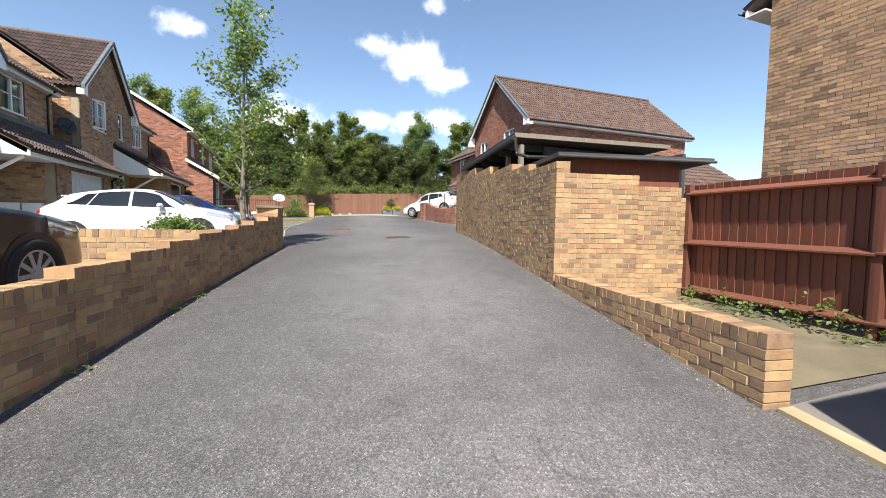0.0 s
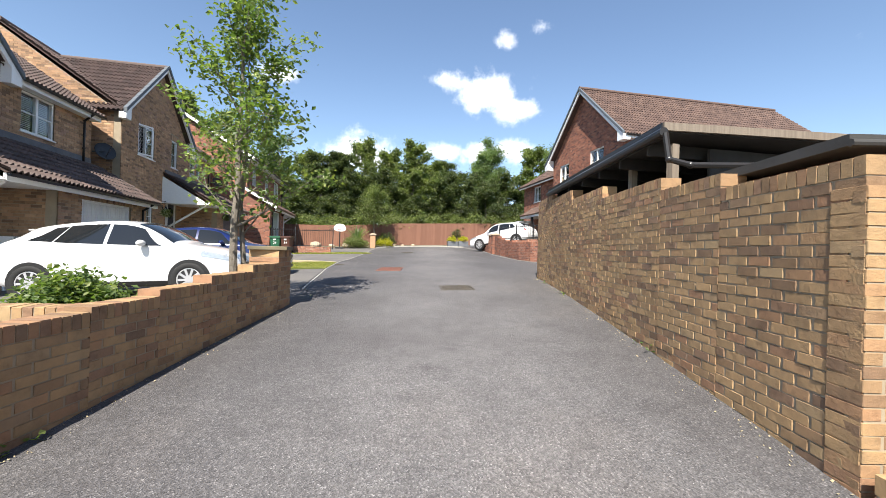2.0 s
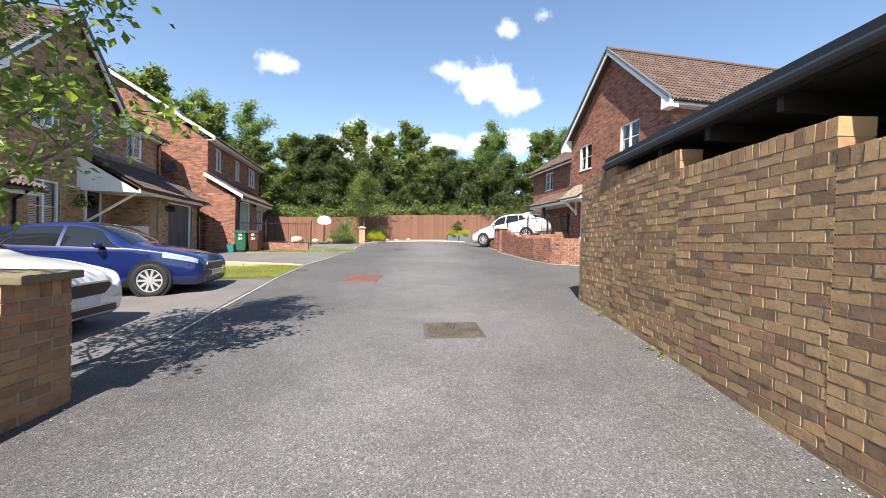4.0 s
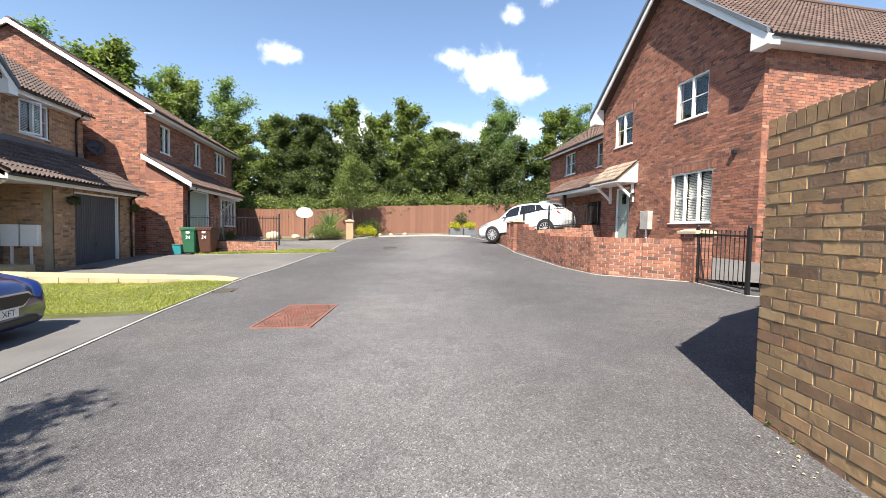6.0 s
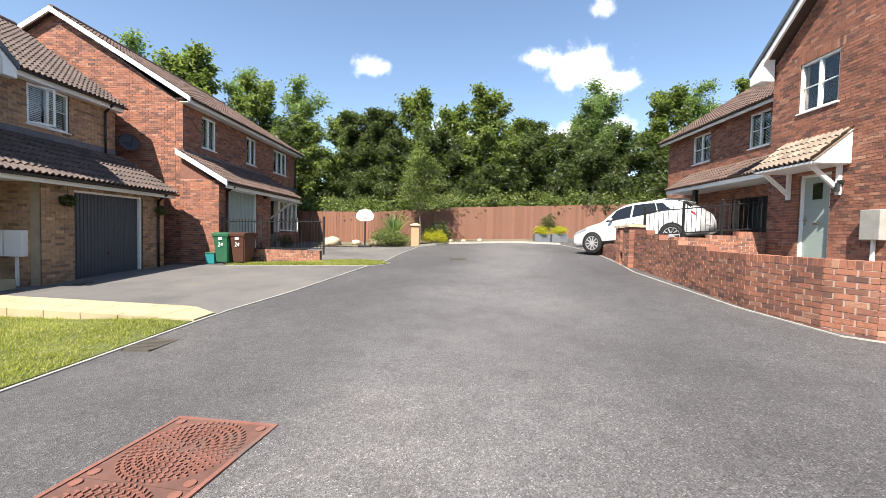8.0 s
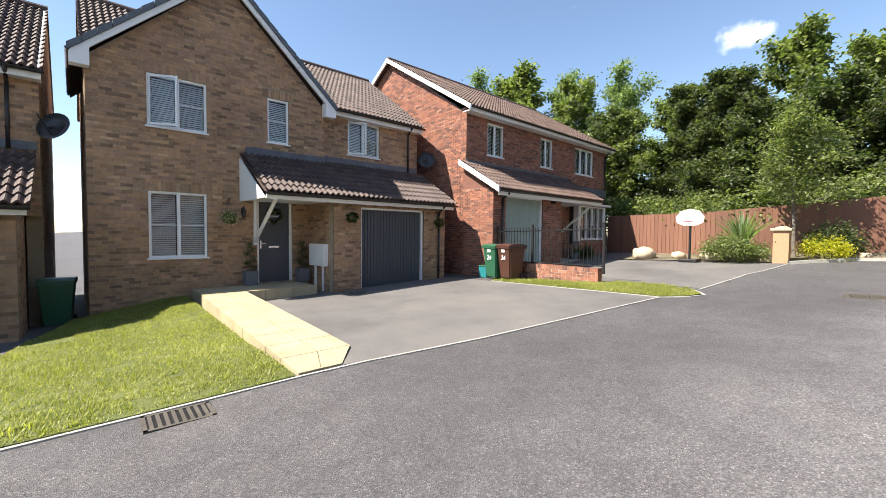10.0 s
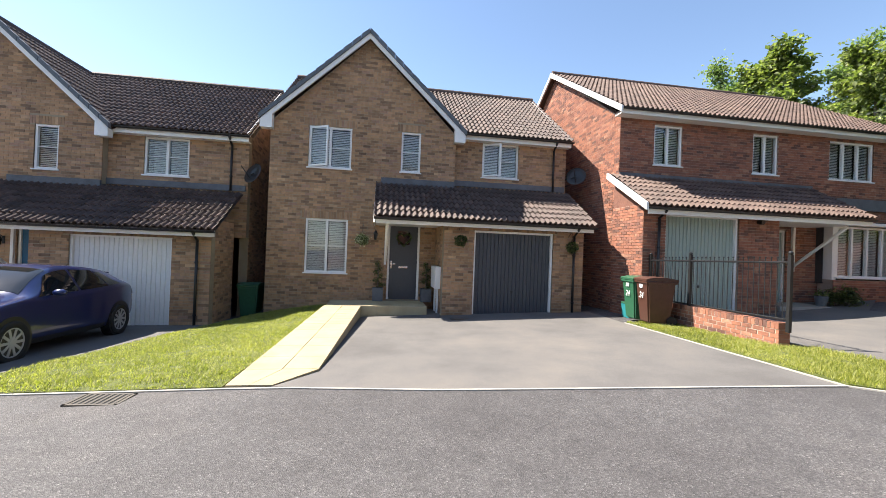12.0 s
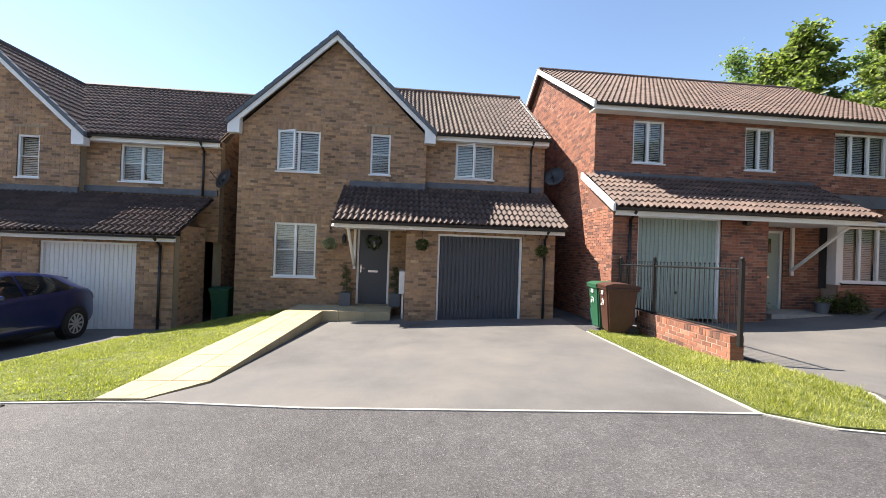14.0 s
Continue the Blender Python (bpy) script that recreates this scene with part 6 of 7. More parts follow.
car("car", "white five-door hatchback parked on a driveway", 4.16, 1.78, 1.46, "paint_white", (-4.27, 10.12, 0.875), -2, tilt=-2.6)
car("car", "bright blue hatchback parked nose to the road", 4.28, 1.80, 1.44, "paint_blue", (-4.23, 13.92, 0.965), 2, tilt=-2.2, plate="CJ19 XFT")
car("car", "white large estate car parked nose down a drive", 4.65, 1.88, 1.70, "paint_white", (9.75, 28.1, 2.22), 130, tilt=7.0, prof=SUV, wheel=0.365)
car("car", "dark family car parked behind a garden wall", 4.35, 1.80, 1.46, "paint_black", (-4.21, 1.14, 0.66), 80, tilt=-2.9, wheel=0.325)


# ---- plants ----
def leaf_cloud(centres, radius, per, size, rng, flat=0.7, droop=0.3):
    """Small folded leaves scattered round each centre; returns vertices and faces."""
    n = len(centres) * per
    c = np.repeat(np.array(centres), per, axis=0)
    off = rng.normal(0, 1, (n, 3)) * radius * (1, 1, flat)
    p = c + off
    face = rng.normal(0, 0.55, (n, 3)) + (0, 0, 1)
    a = np.cross(face, rng.normal(0, 1, (n, 3)))
    a[:, 2] -= droop * np.linalg.norm(a, axis=1)
    a /= np.linalg.norm(a, axis=1)[:, None]
    b = np.cross(face, a)
    b /= np.linalg.norm(b, axis=1)[:, None]
    s = size * rng.uniform(0.6, 1.35, n)[:, None]
    k = np.cross(a, b)
    v = np.stack([p, p + a * s * 0.5 + b * s * 0.32 + k * s * 0.08, p + a * s, p + a * s * 0.5 - b * s * 0.32 + k * s * 0.08], axis=1).reshape(-1, 3)
    f = np.arange(n * 4).reshape(-1, 4)
    return v, f


def limbs(bm, base, rng, height, r0, n, spread, start, up=0.6, sub=3):
    """Tapered, slightly crooked trunk with limbs and twigs; returns the twig points."""
    tips = []
    p = Vector(base)
    prev = p.copy()
    pts = [p.copy()]
    steps = 8
    for i in range(steps):
        p = p + Vector((rng.normal(0, 0.03) * height * 0.25, rng.normal(0, 0.03) * height * 0.25, height / steps))
        pts.append(p.copy())
        tube(bm, prev, p, max(0.01, r0 * (1 - i / steps) ** 0.8), 8, max(0.008, r0 * (1 - (i + 1) / steps) ** 0.8))
        prev = p
    for j in range(n):
        f = start + (1 - start) * (j + rng.uniform(0, 1)) / n
        i = min(steps - 1, int(f * steps))
        q = pts[i].lerp(pts[i + 1], f * steps - i)
        az = j * 2.4 + rng.uniform(-0.5, 0.5)
        ln = spread * (1.15 - 0.75 * ((f - start) / (1 - start))) * rng.uniform(0.75, 1.2)
        d = Vector((math.cos(az), math.sin(az), up * rng.uniform(0.5, 1.5))).normalized()
        r = max(0.006, r0 * 0.42 * (1 - f * 0.7))
        prev2 = q
        for k in range(3):
            q2 = prev2 + d * ln / 3
            tube(bm, prev2, q2, r * (1 - k / 3.3), 6, r * (1 - (k + 1) / 3.3))
            d = (d + Vector((rng.normal(0, 0.22), rng.normal(0, 0.22), rng.normal(0.05, 0.15)))).normalized()
            prev2 = q2
            for m in range(sub):
                e = (d + Vector((rng.normal(0, 0.8), rng.normal(0, 0.8), rng.normal(0.1, 0.5)))).normalized()
                q3 = q2 + e * ln * rng.uniform(0.15, 0.38)
                if r > 0.012:
                    tube(bm, q2, q3, r * 0.35, 4, 0.003)
                tips.append(tuple(q3))
            tips.append(tuple(q2))
    tips.append(tuple(pts[-1]))
    return tips


def tree(name, label, seed, height, r0, n, spread, start, leaf, per, cloud, size, up=0.6, sub=3, at=(0, 0, 0), group="", blossom=0, stems=1):
    rng = np.random.default_rng(seed)
    t = thing(name, label, "tree", group, at)
    bm = bmesh.new()
    tips = []
    for k in range(stems):
        o = (0, 0, 0) if k == 0 else (rng.normal(0, 0.12), rng.normal(0, 0.12), 0)
        tips += limbs(bm, o, rng, height * (1 if k == 0 else rng.uniform(0.75, 0.92)), r0 * (1 if k == 0 else 0.7), n, spread, start, up, sub)
    part("trunk", bm, "bark", t)
    v, f = leaf_cloud(tips, cloud, per, size, rng)
    me = bpy.data.meshes.new("crown")
    me.from_pydata(v.tolist(), [], f.tolist())
    link_mesh("crown", me, leaf, t)
    if blossom:
        pick = [tips[i] for i in rng.integers(0, len(tips), blossom)]
        v, f = leaf_cloud(pick, cloud * 0.35, 40, size * 0.5, rng)
        me = bpy.data.meshes.new("blossom")
        me.from_pydata(v.tolist(), [], f.tolist())
        link_mesh("blossom", me, "blossom", t)
    return t


rowan = tree("rowan_tree", "slender young rowan tree with light feathery leaves", 5, 5.3, 0.07, 17, 1.3, 0.22, "leaf_light", 22, 0.11, 0.085, up=1.1, sub=2, at=(-1.9, 7.9, 0.93), blossom=9, stems=2)

PROTO = [
    tree("broadleaf_tree", "tall dense lime-green broadleaf tree behind a fence", 11, 9.6, 0.2, 26, 2.3, 0.10, "leaf_mid", 66, 0.21, 0.215, at=(4.6, 41.2, 2.4), group="trees behind the fence"),
    tree("conifer_tree", "dark narrow evergreen tree behind a fence", 12, 8.6, 0.2, 34, 1.9, 0.05, "leaf_dark", 74, 0.19, 0.16, up=0.25, at=(-2.2, 40.5, 2.2), group="trees behind the fence"),
    tree("birch_tree", "airy silver-green birch tree behind a fence", 13, 9.6, 0.15, 22, 2.3, 0.15, "leaf_birch", 64, 0.24, 0.16, up=1.0, at=(12.2, 44.0, 2.7), group="trees behind the fence", blossom=10),
    tree("broadleaf_tree", "spreading dark green broadleaf tree behind a fence", 14, 7.0, 0.2, 20, 2.9, 0.08, "leaf_dark", 72, 0.25, 0.19, at=(7.6, 42.5, 2.5), group="trees behind the fence", blossom=12),
]
rg = random.Random(3)
ROW = [(0, -0.2, 42.5, 1.02), (3, 1.8, 41.0, 0.95), (1, -4.2, 41.5, 1.0), (0, -6.0, 44.0, 0.92), (3, -3.4, 43.6, 1.12), (0, 7.4, 45.5, 0.88), (2, 14.8, 45.5, 1.12), (3, 10.2, 42.8, 1.0), (0, 13.4, 46.6, 0.9), (3, 15.2, 42.6, 0.98),
       (0, 18.6, 44.0, 1.05), (2, 21.5, 46, 1.1), (0, 24.5, 43.8, 1.1), (3, 22.4, 42.5, 1.05), (0, 28.5, 45.5, 1.2), (2, 32, 46, 1.3), (3, -0.8, 40.2, 0.7), (3, 4.4, 39.9, 0.62), (3, 12.4, 41.0, 0.8), (3, 18.4, 41.4, 0.85),
       (2, -9.5, 46.0, 1.18), (0, -12.5, 44.5, 1.2), (2, -15.5, 47.5, 1.3), (3, -9.0, 41.5, 1.05), (0, -18.0, 44.0, 1.42), (0, -7.8, 40.6, 0.8), (2, -22.5, 46.0, 1.5), (1, 9.2, 47.5, 1.1), (0, 2.6, 44.6, 0.98), (3, 5.6, 46.5, 1.1), (0, -30, 50, 1.4), (0, 37, 47, 1.3), (3, 26.5, 42, 1.0)]
for k, x, y, s in ROW:
    m = pose(x, y, ground(x, y) - 0.1 + 0.2, 0, 0, rg.uniform(0, 360))
    t = copy_thing(PROTO[k], m)
    t.scale = (s * rg.uniform(0.9, 1.1), s * rg.uniform(0.9, 1.1), s)


def shrub(name, label, at, r, h, leaf, n=60, size=0.06, seed=1, per=40, spread=0.1):
    rng = np.random.default_rng(seed)
    s = thing(name, label, "shrub", at=at)
    c = []
    while len(c) < n:
        p = rng.uniform(-1, 1, 3)
        if 0.35 < np.linalg.norm(p) < 1 and p[2] > -0.2:
            c.append((p[0] * r, p[1] * r, h * (0.35 + 0.6 * p[2])))
    bm = bmesh.new()
    for q in c[::3]:
        tube(bm, (q[0] * 0.1, q[1] * 0.1, -0.03), q, 0.008, 5, 0.003)
    part("stems", bm, "bark", s)
    v, f = leaf_cloud(c, spread, per, size, rng, flat=0.8)
    v[:, 2] = np.maximum(v[:, 2], 0.0)
    me = bpy.data.meshes.new("foliage")
    me.from_pydata(v.tolist(), [], f.tolist())
    link_mesh("foliage", me, leaf, s)
    return s


# hedge growth spilling over the fence
rngh = np.random.default_rng(31)
FTOP = [(-6.6, 36.9, 3.75), (-1.5, 35.3, 3.75), (3, 37, 4.2), (14, 38.5, 4.75), (24, 39.2, 5.1)]
cs = []
for (x0, y0, z0), (x1, y1, z1) in zip(FTOP, FTOP[1:]):
    n = int(math.hypot(x1 - x0, y1 - y0) * 16)
    for i in range(n):
        f = rngh.uniform(0, 1)
        x = x0 + (x1 - x0) * f
        wob = noise.noise(Vector((x * 0.6, 2.0, 0.0)))
        cs.append((x, y0 + (y1 - y0) * f + rngh.uniform(0.25, 2.2), z0 + (z1 - z0) * f - 0.1 + max(-0.1, rngh.uniform(-0.5, 0.9) + wob * 0.5)))
v, f = leaf_cloud(cs, 0.22, 48, 0.15, rngh)
me = bpy.data.meshes.new("hedge")
me.from_pydata(v.tolist(), [], f.tolist())
tagged(link_mesh("hedge", me, "leaf_mid"), "overgrown hedge and ivy spilling over a fence", "hedge", kind="stuff")
shrub("shrub", "bright green leafy shrub behind a garden wall", (-2.75, 5.55, 1.0), 0.5, 0.62, "leaf_light", 70, 0.065, 4, 60, 0.07)


# ---- street and garden details ----
def ring_cover(bm, cx, cy, w, l, T, z=0.006):
    """Raised chevron studs in rings on one iron cover, with plain corners and a fringe along the edges."""
    R = min(w, l) / 2 - 0.03
    rings = [R * f for f in (0.2, 0.36, 0.52, 0.68, 0.84, 1.0)]
    for k, r in enumerate(rings):
        n = int(2 * math.pi * r / 0.040)
        for i in range(n):
            t = 2 * math.pi * (i + 0.5 * (k % 2)) / n
            for side in (-1, 1):
                rr = r + side * 0.011
                q = T @ Matrix.Translation((cx + rr * math.cos(t), cy + rr * math.sin(t), z)) @ Matrix.Rotation(t + side * 0.75, 4, "Z")
                box(bm, -0.016, 0.016, -0.0055, 0.0055, -0.004, 0.007, T=q)
    for sx in (-1, 1):
        for sy in (-1, 1):
            c = T @ Vector((cx + sx * (w / 2 - 0.05), cy + sy * (l / 2 - 0.05), z))
            tube(bm, c, c + Vector((0, 0, 0.006)), 0.032, 14)


def manhole(label, centre, ang, w, l, covers, mat):
    x, y = centre
    z = ground(x, y)
    gx, gy = ground(x + 0.3, y) - ground(x - 0.3, y), ground(x, y + 0.3) - ground(x, y - 0.3)
    c = thing("manhole_cover", label, "manhole", at=(x, y, z))
    c.rotation_euler = Euler((math.atan2(gy, 0.6), -math.atan2(gx, 0.6), radians(ang)))
    I = Matrix.Identity(4)
    part("rim", boxes((-w / 2, -w / 2 + 0.03, -l / 2, l / 2, -0.05, 0.012), (w / 2 - 0.03, w / 2, -l / 2, l / 2, -0.05, 0.012), (-w / 2 + 0.03, w / 2 - 0.03, -l / 2, -l / 2 + 0.03, -0.05, 0.012), (-w / 2 + 0.03, w / 2 - 0.03, l / 2 - 0.03, l / 2, -0.05, 0.012)), mat, c)
    cl = (l - 0.06) / covers
    for i in range(covers):
        y0 = -l / 2 + 0.03 + i * cl
        # rust-red lids get a darker colour than the studs, deepening the grooves
        lid = part("cover", boxes((-w / 2 + 0.034, w / 2 - 0.034, y0 + 0.004, y0 + cl - 0.004, -0.03, 0.006)), "cast_recess" if mat == "cast" else "cast_grey", c)
        bm = bmesh.new()
        ring_cover(bm, 0, y0 + cl / 2, w - 0.07, cl, I, 0.009)
        part("studs", bm, mat, lid)["kind"] = "stuff"
    return c


manhole("rust-red double iron cover set in asphalt", (1.01, 14.8), -9.5, 0.80, 1.46, 2, "cast")
manhole("worn grey-brown iron cover set in asphalt", (2.08, 9.38), -6, 0.70, 0.68, 1, "cast_grey")
manhole("dull grey iron cover far up the road", (2.9, 27.3), 4, 0.7, 0.6, 1, "cast_grey")


def drain(centre, ang, label, w=0.5, l=0.34):
    x, y = centre
    d = thing("drain_grate", label, "drain", "drain grates", at=(x, y, ground(x, y) + 0.003))
    d.rotation_euler = Euler((0, 0, radians(ang)))
    part("frame", boxes((-w / 2, w / 2, -l / 2, -l / 2 + 0.03, -0.05, 0.012), (-w / 2, w / 2, l / 2 - 0.03, l / 2, -0.05, 0.012), (-w / 2, -w / 2 + 0.03, -l / 2, l / 2, -0.05, 0.012), (w / 2 - 0.03, w / 2, -l / 2, l / 2, -0.05, 0.012)), "cast_grey", d)
    # no hollow here: a black block gives the dark between the slats
    part("pit_shade", boxes((-w / 2 + 0.03, w / 2 - 0.03, -l / 2 + 0.03, l / 2 - 0.03, -0.03, 0.0065)), "gutter", d)
    n = 8
    for i in range(n):
        x0 = -w / 2 + 0.03 + (w - 0.06) * (i + 0.5) / n
        part("slat", boxes((x0 - 0.014, x0 + 0.014, -l / 2 + 0.03, l / 2 - 0.03, -0.02, 0.011)), "cast_grey", d)


drain((-0.80, 17.35), 88, "iron road gully grate by the lawn edge")
drain((-6.0, 22.15), 92, "small drain grate in a driveway", 0.45, 0.3)


def wheelie_bin(label, at, ang, mat, h=1.05, digits=True):
    b = thing("wheelie_bin", label, "bin", "wheelie bins", at=at)
    b.rotation_euler = Euler((0, 0, radians(ang)))
    bm = bmesh.new()
    lo = [(-0.21, -0.24), (0.21, -0.24), (0.21, 0.22), (-0.21, 0.22)]
    hi = [(-0.28, -0.33), (0.28, -0.33), (0.28, 0.3), (-0.28, 0.3)]
    a = [bm.verts.new((*p, 0.04)) for p in lo]
    c = [bm.verts.new((*p, h - 0.09)) for p in hi]
    bm.faces.new(a[::-1])
    bm.faces.new(c)
    for i in range(4):
        bm.faces.new((a[i], a[(i + 1) % 4], c[(i + 1) % 4], c[i]))
    bmesh.ops.bevel(bm, geom=bm.edges[:], offset=0.03, segments=2, affect="EDGES")
    box(bm, -0.295, 0.295, -0.35, 0.32, h - 0.14, h - 0.09, bev=0.012)
    part("body", bm, mat, b)
    lid = bmesh.new()
    prism(lid, [(-0.36, h - 0.085), (0.34, h - 0.085), (0.34, h - 0.04), (0.1, h), (-0.2, h - 0.005), (-0.36, h - 0.045)], 0, -0.30, 0.30)
    part("lid", lid, mat, b)
    hb = bmesh.new()
    tube(hb, (-0.22, 0.37, h - 0.08), (0.22, 0.37, h - 0.08), 0.016, 8)
    for s in (-1, 1):
        tube(hb, (s * 0.22, 0.37, h - 0.08), (s * 0.22, 0.31, h - 0.1), 0.016, 8)
    part("handle", hb, mat, b)
    for s in (-1, 1):
        wb = bmesh.new()
        tube(wb, (s * 0.21, 0.24, 0.1), (s * 0.27, 0.24, 0.1), 0.1, 20)
        part("wheel", wb, "tyre", b)
    if digits:
        cu = bpy.data.curves.new("digits", "FONT")
        cu.body, cu.size, cu.align_x = "24", 0.19, "CENTER"
        cu.materials.append(M["white"])
        tx = new("digits", cu)
        tx.parent = b
        tx.matrix_basis = Matrix.Translation((0, -0.327, 0.58)) @ Euler((radians(82), 0, 0)).to_matrix().to_4x4()
        sq = boxes((-0.07, 0.07, -0.336, -0.330, 0.80, 0.88))
        part("sticker", sq, "white", b)
    return b


wheelie_bin("green wheelie bin with white house number", (-4.98, 26.32, ground(-4.98, 26.3) + 0.02), -6, "bin_green")
wheelie_bin("brown wheelie bin with white house number", (-4.36, 26.25, ground(-4.4, 26.3) + 0.02), -10, "bin_brown")
wheelie_bin("dark green wheelie bin between two houses", (-8.9, 16.45, 0.72), 85, "bin_green", digits=False)
caddy = thing("food_caddy", "small teal food waste caddy by the bins", "caddy", at=(-5.55, 26.45, ground(-5.55, 26.45) + 0.01))
cb = bmesh.new()
prism(cb, [(-0.13, 0), (0.13, 0), (0.16, 0.34), (-0.16, 0.34)], 0, -0.15, 0.15)
part("body", cb, "teal", caddy)
part("lid", boxes((-0.165, 0.165, -0.17, 0.17, 0.34, 0.38), bev=0.012), "bin_green", caddy)


def basketball_hoop():
    h = thing("basketball_hoop", "white basketball backboard on a dark pole", "hoop", at=(-1.75, 33.2, ground(-1.75, 33.2)))
    bm = bmesh.new()
    tube(bm, (0, 0, 0), (0, 0, 1.75), 0.04, 10)
    part("pole", bm, "gutter", h)
    bm = bmesh.new()
    pts = [(-0.42, 1.42), (-0.2, 1.32), (0.2, 1.32), (0.42, 1.42), (0.46, 1.62), (0.3, 1.84), (0, 1.92), (-0.3, 1.84), (-0.46, 1.62)]
    prism(bm, pts, 1, -0.09, -0.06)
    part("backboard", bm, "white", h)
    bm = bmesh.new()
    for i in range(16):
        a, b = 2 * math.pi * i / 16, 2 * math.pi * (i + 1) / 16
        tube(bm, (0.2 * math.cos(a), -0.32 + 0.2 * math.sin(a), 1.45), (0.2 * math.cos(b), -0.32 + 0.2 * math.sin(b), 1.45), 0.01, 6)
    part("ring", bm, "tail", h)
    part("base", boxes((-0.3, 0.3, -0.25, 0.3, 0, 0.12), bev=0.03), "gutter", h)


basketball_hoop()
fp = thing("garden_pier", "tan masonry pier with a domed cap", "pier", at=(0.78, 33.55, ground(0.78, 33.55)))
part("shaft", boxes((-0.2, 0.2, -0.2, 0.2, -0.1, 1.02), bev=0.01), "terracotta", fp)
bm = boxes((-0.27, 0.27, -0.27, 0.27, 1.02, 1.1), bev=0.02)
ball(bm, (0, 0, 1.1), 0.2, 0.35)
part("cap", bm, "stone", fp)


def phormium(at, n, h, seed):
    rng = random.Random(seed)
    p = thing("phormium", "spiky variegated sword-leaf plant", "plant", at=at)
    bm = bmesh.new()
    for i in range(n):
        az, lean, ln = rng.uniform(0, 6.283), rng.uniform(0.1, 0.75), h * rng.uniform(0.75, 1.1)
        prev = None
        for k in range(6):
            f = k / 5
            r = lean * ln * f ** 1.6
            z = ln * f - 0.3 * lean * ln * f ** 3
            w = 0.048 * (1 - f) ** 0.6 + 0.002
            c, s = math.cos(az), math.sin(az)
            a, b = bm.verts.new((c * r - s * w, s * r + c * w, z)), bm.verts.new((c * r + s * w, s * r - c * w, z))
            if prev:
                bm.faces.new((prev[0], prev[1], b, a))
            prev = (a, b)
    part("leaves", bm, "leaf_birch", p)


phormium((-0.45, 34.35, ground(-0.45, 34.35) + 0.05), 95, 1.75, 8)
shrub("hedge_shrub", "clipped low rounded green shrub in a far garden", (-0.55, 33.75, ground(-0.55, 33.75)), 0.95, 0.9, "leaf_mid", 130, 0.075, 21, 48, 0.14)
shrub("shrub", "bright yellow-green shrub beside a garden pier", (1.75, 34.3, ground(1.75, 34.3)), 0.65, 0.75, "leaf_yellow", 60, 0.07, 22, 40, 0.1)
shrub("shrub", "dark green shrub against a timber fence", (1.9, 35.2, ground(1.9, 35.2)), 0.8, 1.1, "leaf_dark", 70, 0.09, 23, 40, 0.14)
tree("ornamental_tree", "slim ornamental tree with brownish green crown", 41, 4.6, 0.06, 16, 1.4, 0.3, "leaf_mid", 40, 0.2, 0.1, up=0.9, at=(0.95, 34.75, ground(0.95, 34.75) - 0.05))
for i, (x, y, r) in enumerate([(-1.25, 33.75, 0.34), (-3.6, 33.9, 0.42), (-2.4, 34.1, 0.25), (2.6, 34.9, 0.16), (3.3, 35.1, 0.14), (4.2, 35.3, 0.15)]):
    s = thing("boulder", "pale rounded garden boulder", "boulder", "garden boulders", at=(x, y, ground(x, y)))
    bm = bmesh.new()
    ball(bm, (0, 0, r * 0.45), r, 0.7, 3)
    for v in bm.verts:
        v.co += v.co.normalized() * 0.22 * r * noise.noise(v.co * 3 / r + Vector((i, 0, 0)))
    part("stone", bm, "stone", s, smooth=True)
for x, y, sd in ((7.55, 35.0, 51), (8.45, 34.85, 52)):
    pl = thing("planter", "grey square planter filled with golden shrubs", "planter", "grey planters", at=(x, y, ground(x, y)))
    part("box", boxes((-0.42, 0.42, -0.3, 0.3, -0.02, 0.42), bev=0.015), "pot", pl)
    shrub("shrub", "golden rounded shrub growing in a planter", (x, y, ground(x, y) + 0.38), 0.4, 0.45, "leaf_yellow", 45, 0.06, sd, 40, 0.08)
shrub("shrub", "dark leafy standard shrub behind a planter", (8.0, 35.5, ground(8, 35.5) + 0.5), 0.45, 1.0, "leaf_dark", 40, 0.08, 53, 36, 0.1)
tagged(drape("garden_bed", [(0.9, 33.4), (2.4, 34.45), (6.0, 34.75), (7.2, 34.6), (8.6, 36.5), (3, 36.9), (-1.5, 35.2), (-4.5, 36.0), (-4.5, 33.5)], "hard", 0.03), "brown gravel and stone garden bed by a fence", "bed", kind="structure")


# by the front doors
def topiary(at, label):
    p = thing("potted_topiary", label, "plant", "door topiaries", at=at)
    bm = bmesh.new()
    prism(bm, [(-0.12, 0), (0.12, 0), (0.17, 0.38), (-0.17, 0.38)], 1, -0.15, 0.15)
    part("pot", bm, "pot", p)
    rng = np.random.default_rng(int(abs(at[1] * 100)))
    cs = []
    for k in range(44):
        f = k / 44
        t = f * 6.283 * 3
        r = 0.13 * (1 - f * 0.75)
        cs.append((r * math.cos(t), r * math.sin(t), 0.42 + f * 0.72))
    v, f = leaf_cloud(cs, 0.045, 26, 0.035, rng)
    me = bpy.data.meshes.new("spiral")
    me.from_pydata(v.tolist(), [], f.tolist())
    link_mesh("spiral", me, "leaf_dark", p)
    bm = bmesh.new()
    tube(bm, (0, 0, 0.36), (0, 0, 1.1), 0.015, 6)
    part("stem", bm, "bark", p)


topiary((-8.08, 20.12, 1.40), "spiral box topiary in a grey pot by a door")
topiary((-8.08, 21.52, 1.40), "spiral box topiary in a grey pot by a porch wall")


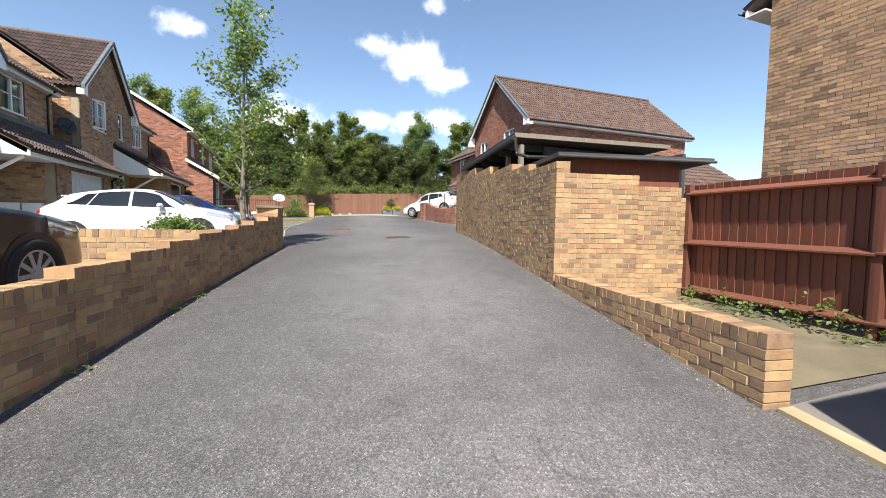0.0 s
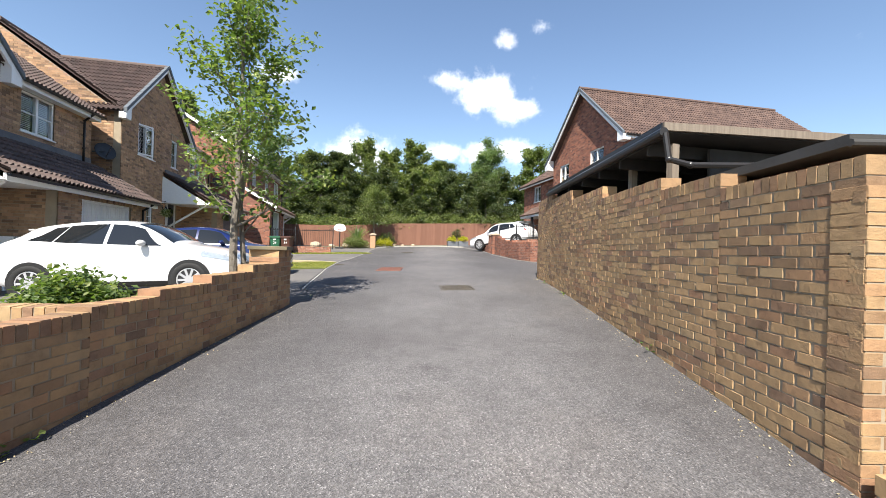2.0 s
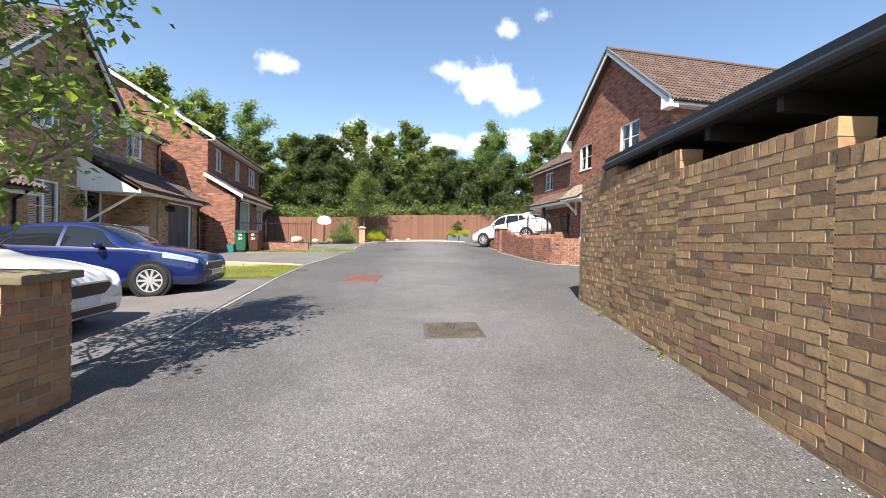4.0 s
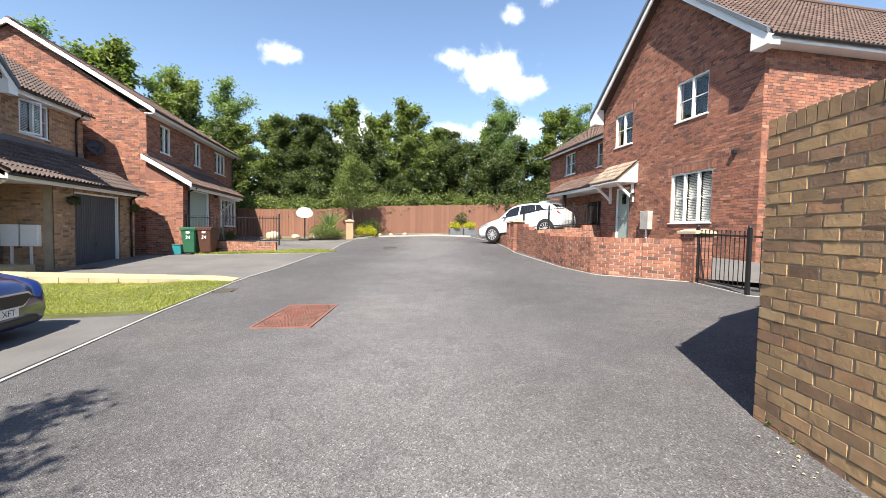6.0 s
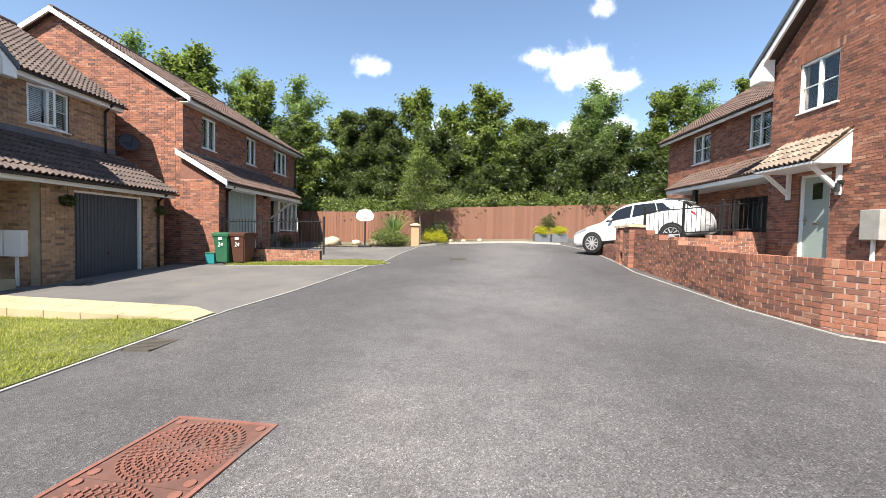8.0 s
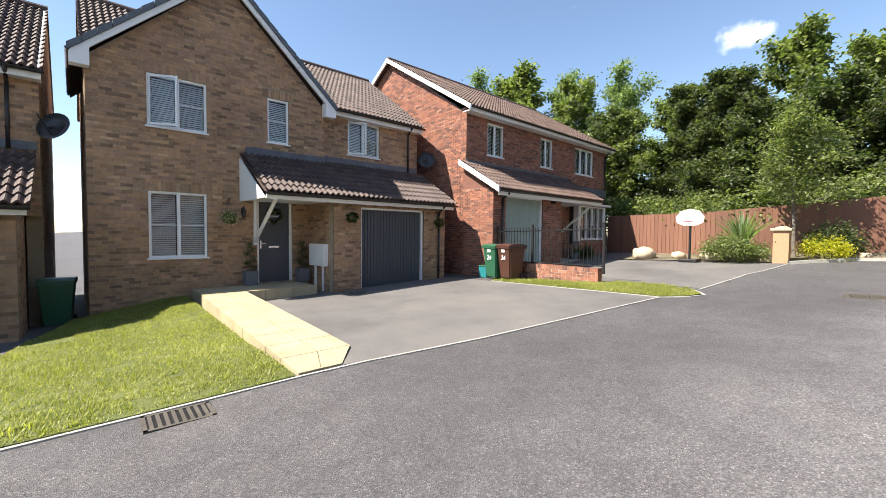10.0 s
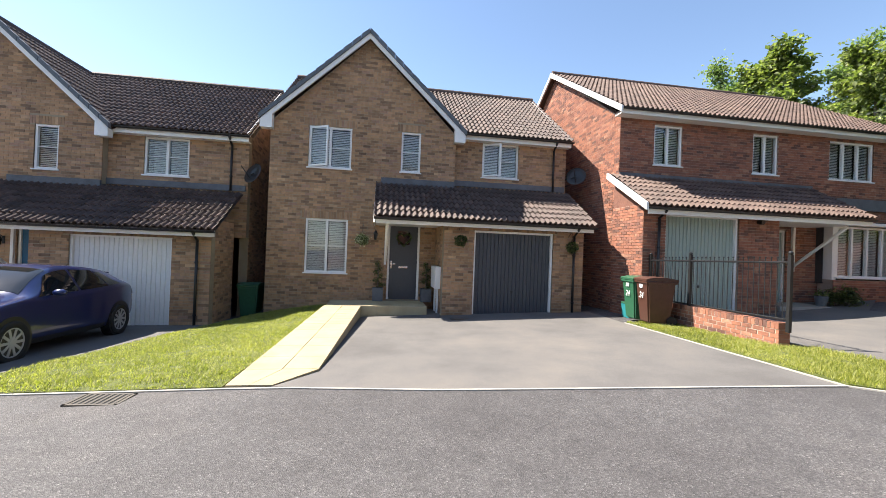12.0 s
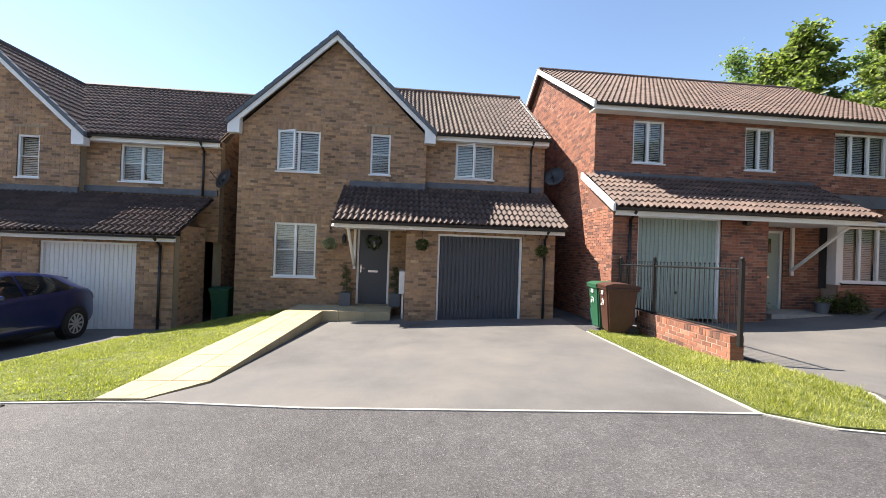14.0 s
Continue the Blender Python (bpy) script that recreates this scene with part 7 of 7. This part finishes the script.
def hanging_ball(at, wall_x, label, leaf="leaf_dark", r=0.15, flowers=False):
    p = thing("hanging_plant", label, "plant", "hanging plants", at=at)
    bm = bmesh.new()
    dx = wall_x - at[0]
    tube(bm, (dx, 0, 0.42), (0, 0, 0.48), 0.009, 6)
    tube(bm, (dx, 0, 0.28), (0, 0, 0.46), 0.007, 6)
    tube(bm, (0, 0, 0.48), (0, 0, 0.1), 0.004, 5)
    part("bracket", bm, "iron", p)
    rng = np.random.default_rng(int(abs(at[1] * 77)))
    q = rng.normal(0, 1, (70, 3))
    q = q / np.linalg.norm(q, axis=1)[:, None] * r * 0.85
    v, f = leaf_cloud(q.tolist(), 0.025, 22, 0.035, rng)
    me = bpy.data.meshes.new("ball")
    me.from_pydata(v.tolist(), [], f.tolist())
    link_mesh("ball", me, leaf, p)
    if flowers:
        v, f = leaf_cloud(q[:30].tolist(), 0.05, 14, 0.045, rng)
        me = bpy.data.meshes.new("flowers")
        me.from_pydata(v.tolist(), [], f.tolist())
        link_mesh("flowers", me, "blossom", p)["kind"] = "stuff"


hanging_ball((-6.5, 22.2, 3.2), -6.74, "hanging green leaf ball beside a garage door")
hanging_ball((-6.5, 25.3, 3.15), -6.74, "hanging green leaf ball on a garage corner")
hanging_ball((-8.02, 19.63, 3.15), -8.31, "hanging basket with white flowers on a brick wall", "leaf_mid", 0.16, True)


def lantern(at, label, nx=1):
    l = thing("wall_lantern", label, "lantern", "wall lanterns", at=at)
    bm = boxes((-0.02 * nx - 0.01, 0.0, -0.03, 0.03, -0.08, 0.12))
    tube(bm, (0, 0, 0.1), (0.12 * nx, 0, 0.16), 0.01, 6)
    tube(bm, (0.12 * nx, 0, 0.04), (0.12 * nx, 0, 0.14), 0.07, 6, 0.02)
    tube(bm, (0.12 * nx, 0, -0.14), (0.12 * nx, 0, -0.11), 0.03, 6, 0.045)
    part("body", bm, "iron", l)
    bm = bmesh.new()
    tube(bm, (0.12 * nx, 0, -0.11), (0.12 * nx, 0, 0.04), 0.04, 6, 0.062)
    part("shade", bm, "car_glass", l)


lantern((-8.3, 20.0, 3.3), "black wall lantern beside a porch")
lantern((-8.58, 10.3, 2.75), "black wall lantern beside a porch")
shrub("shrub", "dark low shrub in a bed under a bay window", (-5.9, 33.4, ground(-5.9, 33.4) + 0.05), 0.35, 0.55, "leaf_dark", 40, 0.07, 61, 36, 0.09)
for x, y in ((-6.1, 31.1), (-6.1, 32.9)):
    p = thing("flower_pot", "small grey flower pot by a door", "pot", "door pots", at=(x, y, ground(x, y) + 0.07))
    bm = bmesh.new()
    tube(bm, (0, 0, 0), (0, 0, 0.28), 0.12, 16, 0.17)
    part("pot", bm, "pot", p)
    rng = np.random.default_rng(7)
    v, f = leaf_cloud([(0, 0, 0.34), (0.06, 0.05, 0.36), (-0.07, 0.02, 0.35)], 0.07, 40, 0.06, rng)
    me = bpy.data.meshes.new("plant")
    me.from_pydata(v.tolist(), [], f.tolist())
    link_mesh("plant", me, "leaf_mid", p)
ds = thing("door_step", "grey stone step before a front door", "step", at=(-6.5, 32.0, ground(-6.5, 32.0)))
part("slab", boxes((-0.35, 0.75, -0.9, 1.0, -0.1, 0.16), bev=0.01), "kerb", ds)


# weeds, leaf litter and grit along the wall feet
def litter():
    rng = random.Random(9)
    vs, fs = [], []
    lines = [((2.72, 2.4), (4.55, 10.8), -1), ((2.1, -0.7), (2.68, 2.4), -1), ((-3.2, -1.5), (-1.1, 7.9), 1)]
    for (x0, y0), (x1, y1), s in lines:
        n = int(math.hypot(x1 - x0, y1 - y0) * 34)
        for i in range(n):
            f = rng.random()
            o = abs(rng.gauss(0, 0.11)) + 0.01
            x, y = x0 + (x1 - x0) * f + s * o, y0 + (y1 - y0) * f
            z = ground(x, y) + 0.004
            r, t = rng.uniform(0.003, 0.011), rng.uniform(0, 6.28)
            k = len(vs)
            vs += [(x + r * math.cos(t + q), y + r * math.sin(t + q) * rng.uniform(0.5, 1), z + rng.uniform(0, 0.014)) for q in (0, 1.6, 3.1, 4.7)]
            fs.append((k, k + 1, k + 2, k + 3))
    me = bpy.data.meshes.new("leaf_litter")
    me.from_pydata(vs, [], fs)
    tagged(link_mesh("leaf_litter", me, "slab"), "pale grit and dry leaf litter along wall feet", "litter", kind="stuff")
    vs, fs = [], []
    r2 = np.random.default_rng(10)
    cs = []
    for x, y in ((-2.72, 0.45), (-2.5, 1.3), (-2.15, 2.9), (-1.9, 3.9), (-2.0, 3.4), (3.95, 8.2), (4.3, 9.6), (3.2, 5.0), (4.6, 10.6)):
        for _ in range(2):
            cs.append((x + r2.normal(0, 0.06), y + r2.normal(0, 0.12), ground(x, y) + 0.04))
    v, f = leaf_cloud(cs, 0.025, 6, 0.05, r2)
    me = bpy.data.meshes.new("weeds")
    me.from_pydata(v.tolist(), [], f.tolist())
    tagged(link_mesh("weeds", me, "leaf_light"), "small sparse weeds at the foot of walls", "weeds", kind="stuff")
    cs = [(4.62 + r2.normal(0, 0.1), y, ground(4.6, y) + 0.1 + abs(r2.normal(0, 0.07))) for y in np.arange(-2.6, 1.9, 0.14)]
    v, f = leaf_cloud(cs, 0.07, 22, 0.06, r2)
    v[:, 2] = np.maximum(v[:, 2], 0.35)
    me = bpy.data.meshes.new("weeds")
    me.from_pydata(v.tolist(), [], f.tolist())
    tagged(link_mesh("weeds", me, "leaf_light"), "trailing weeds along a timber fence foot", "weeds", kind="stuff")


litter()
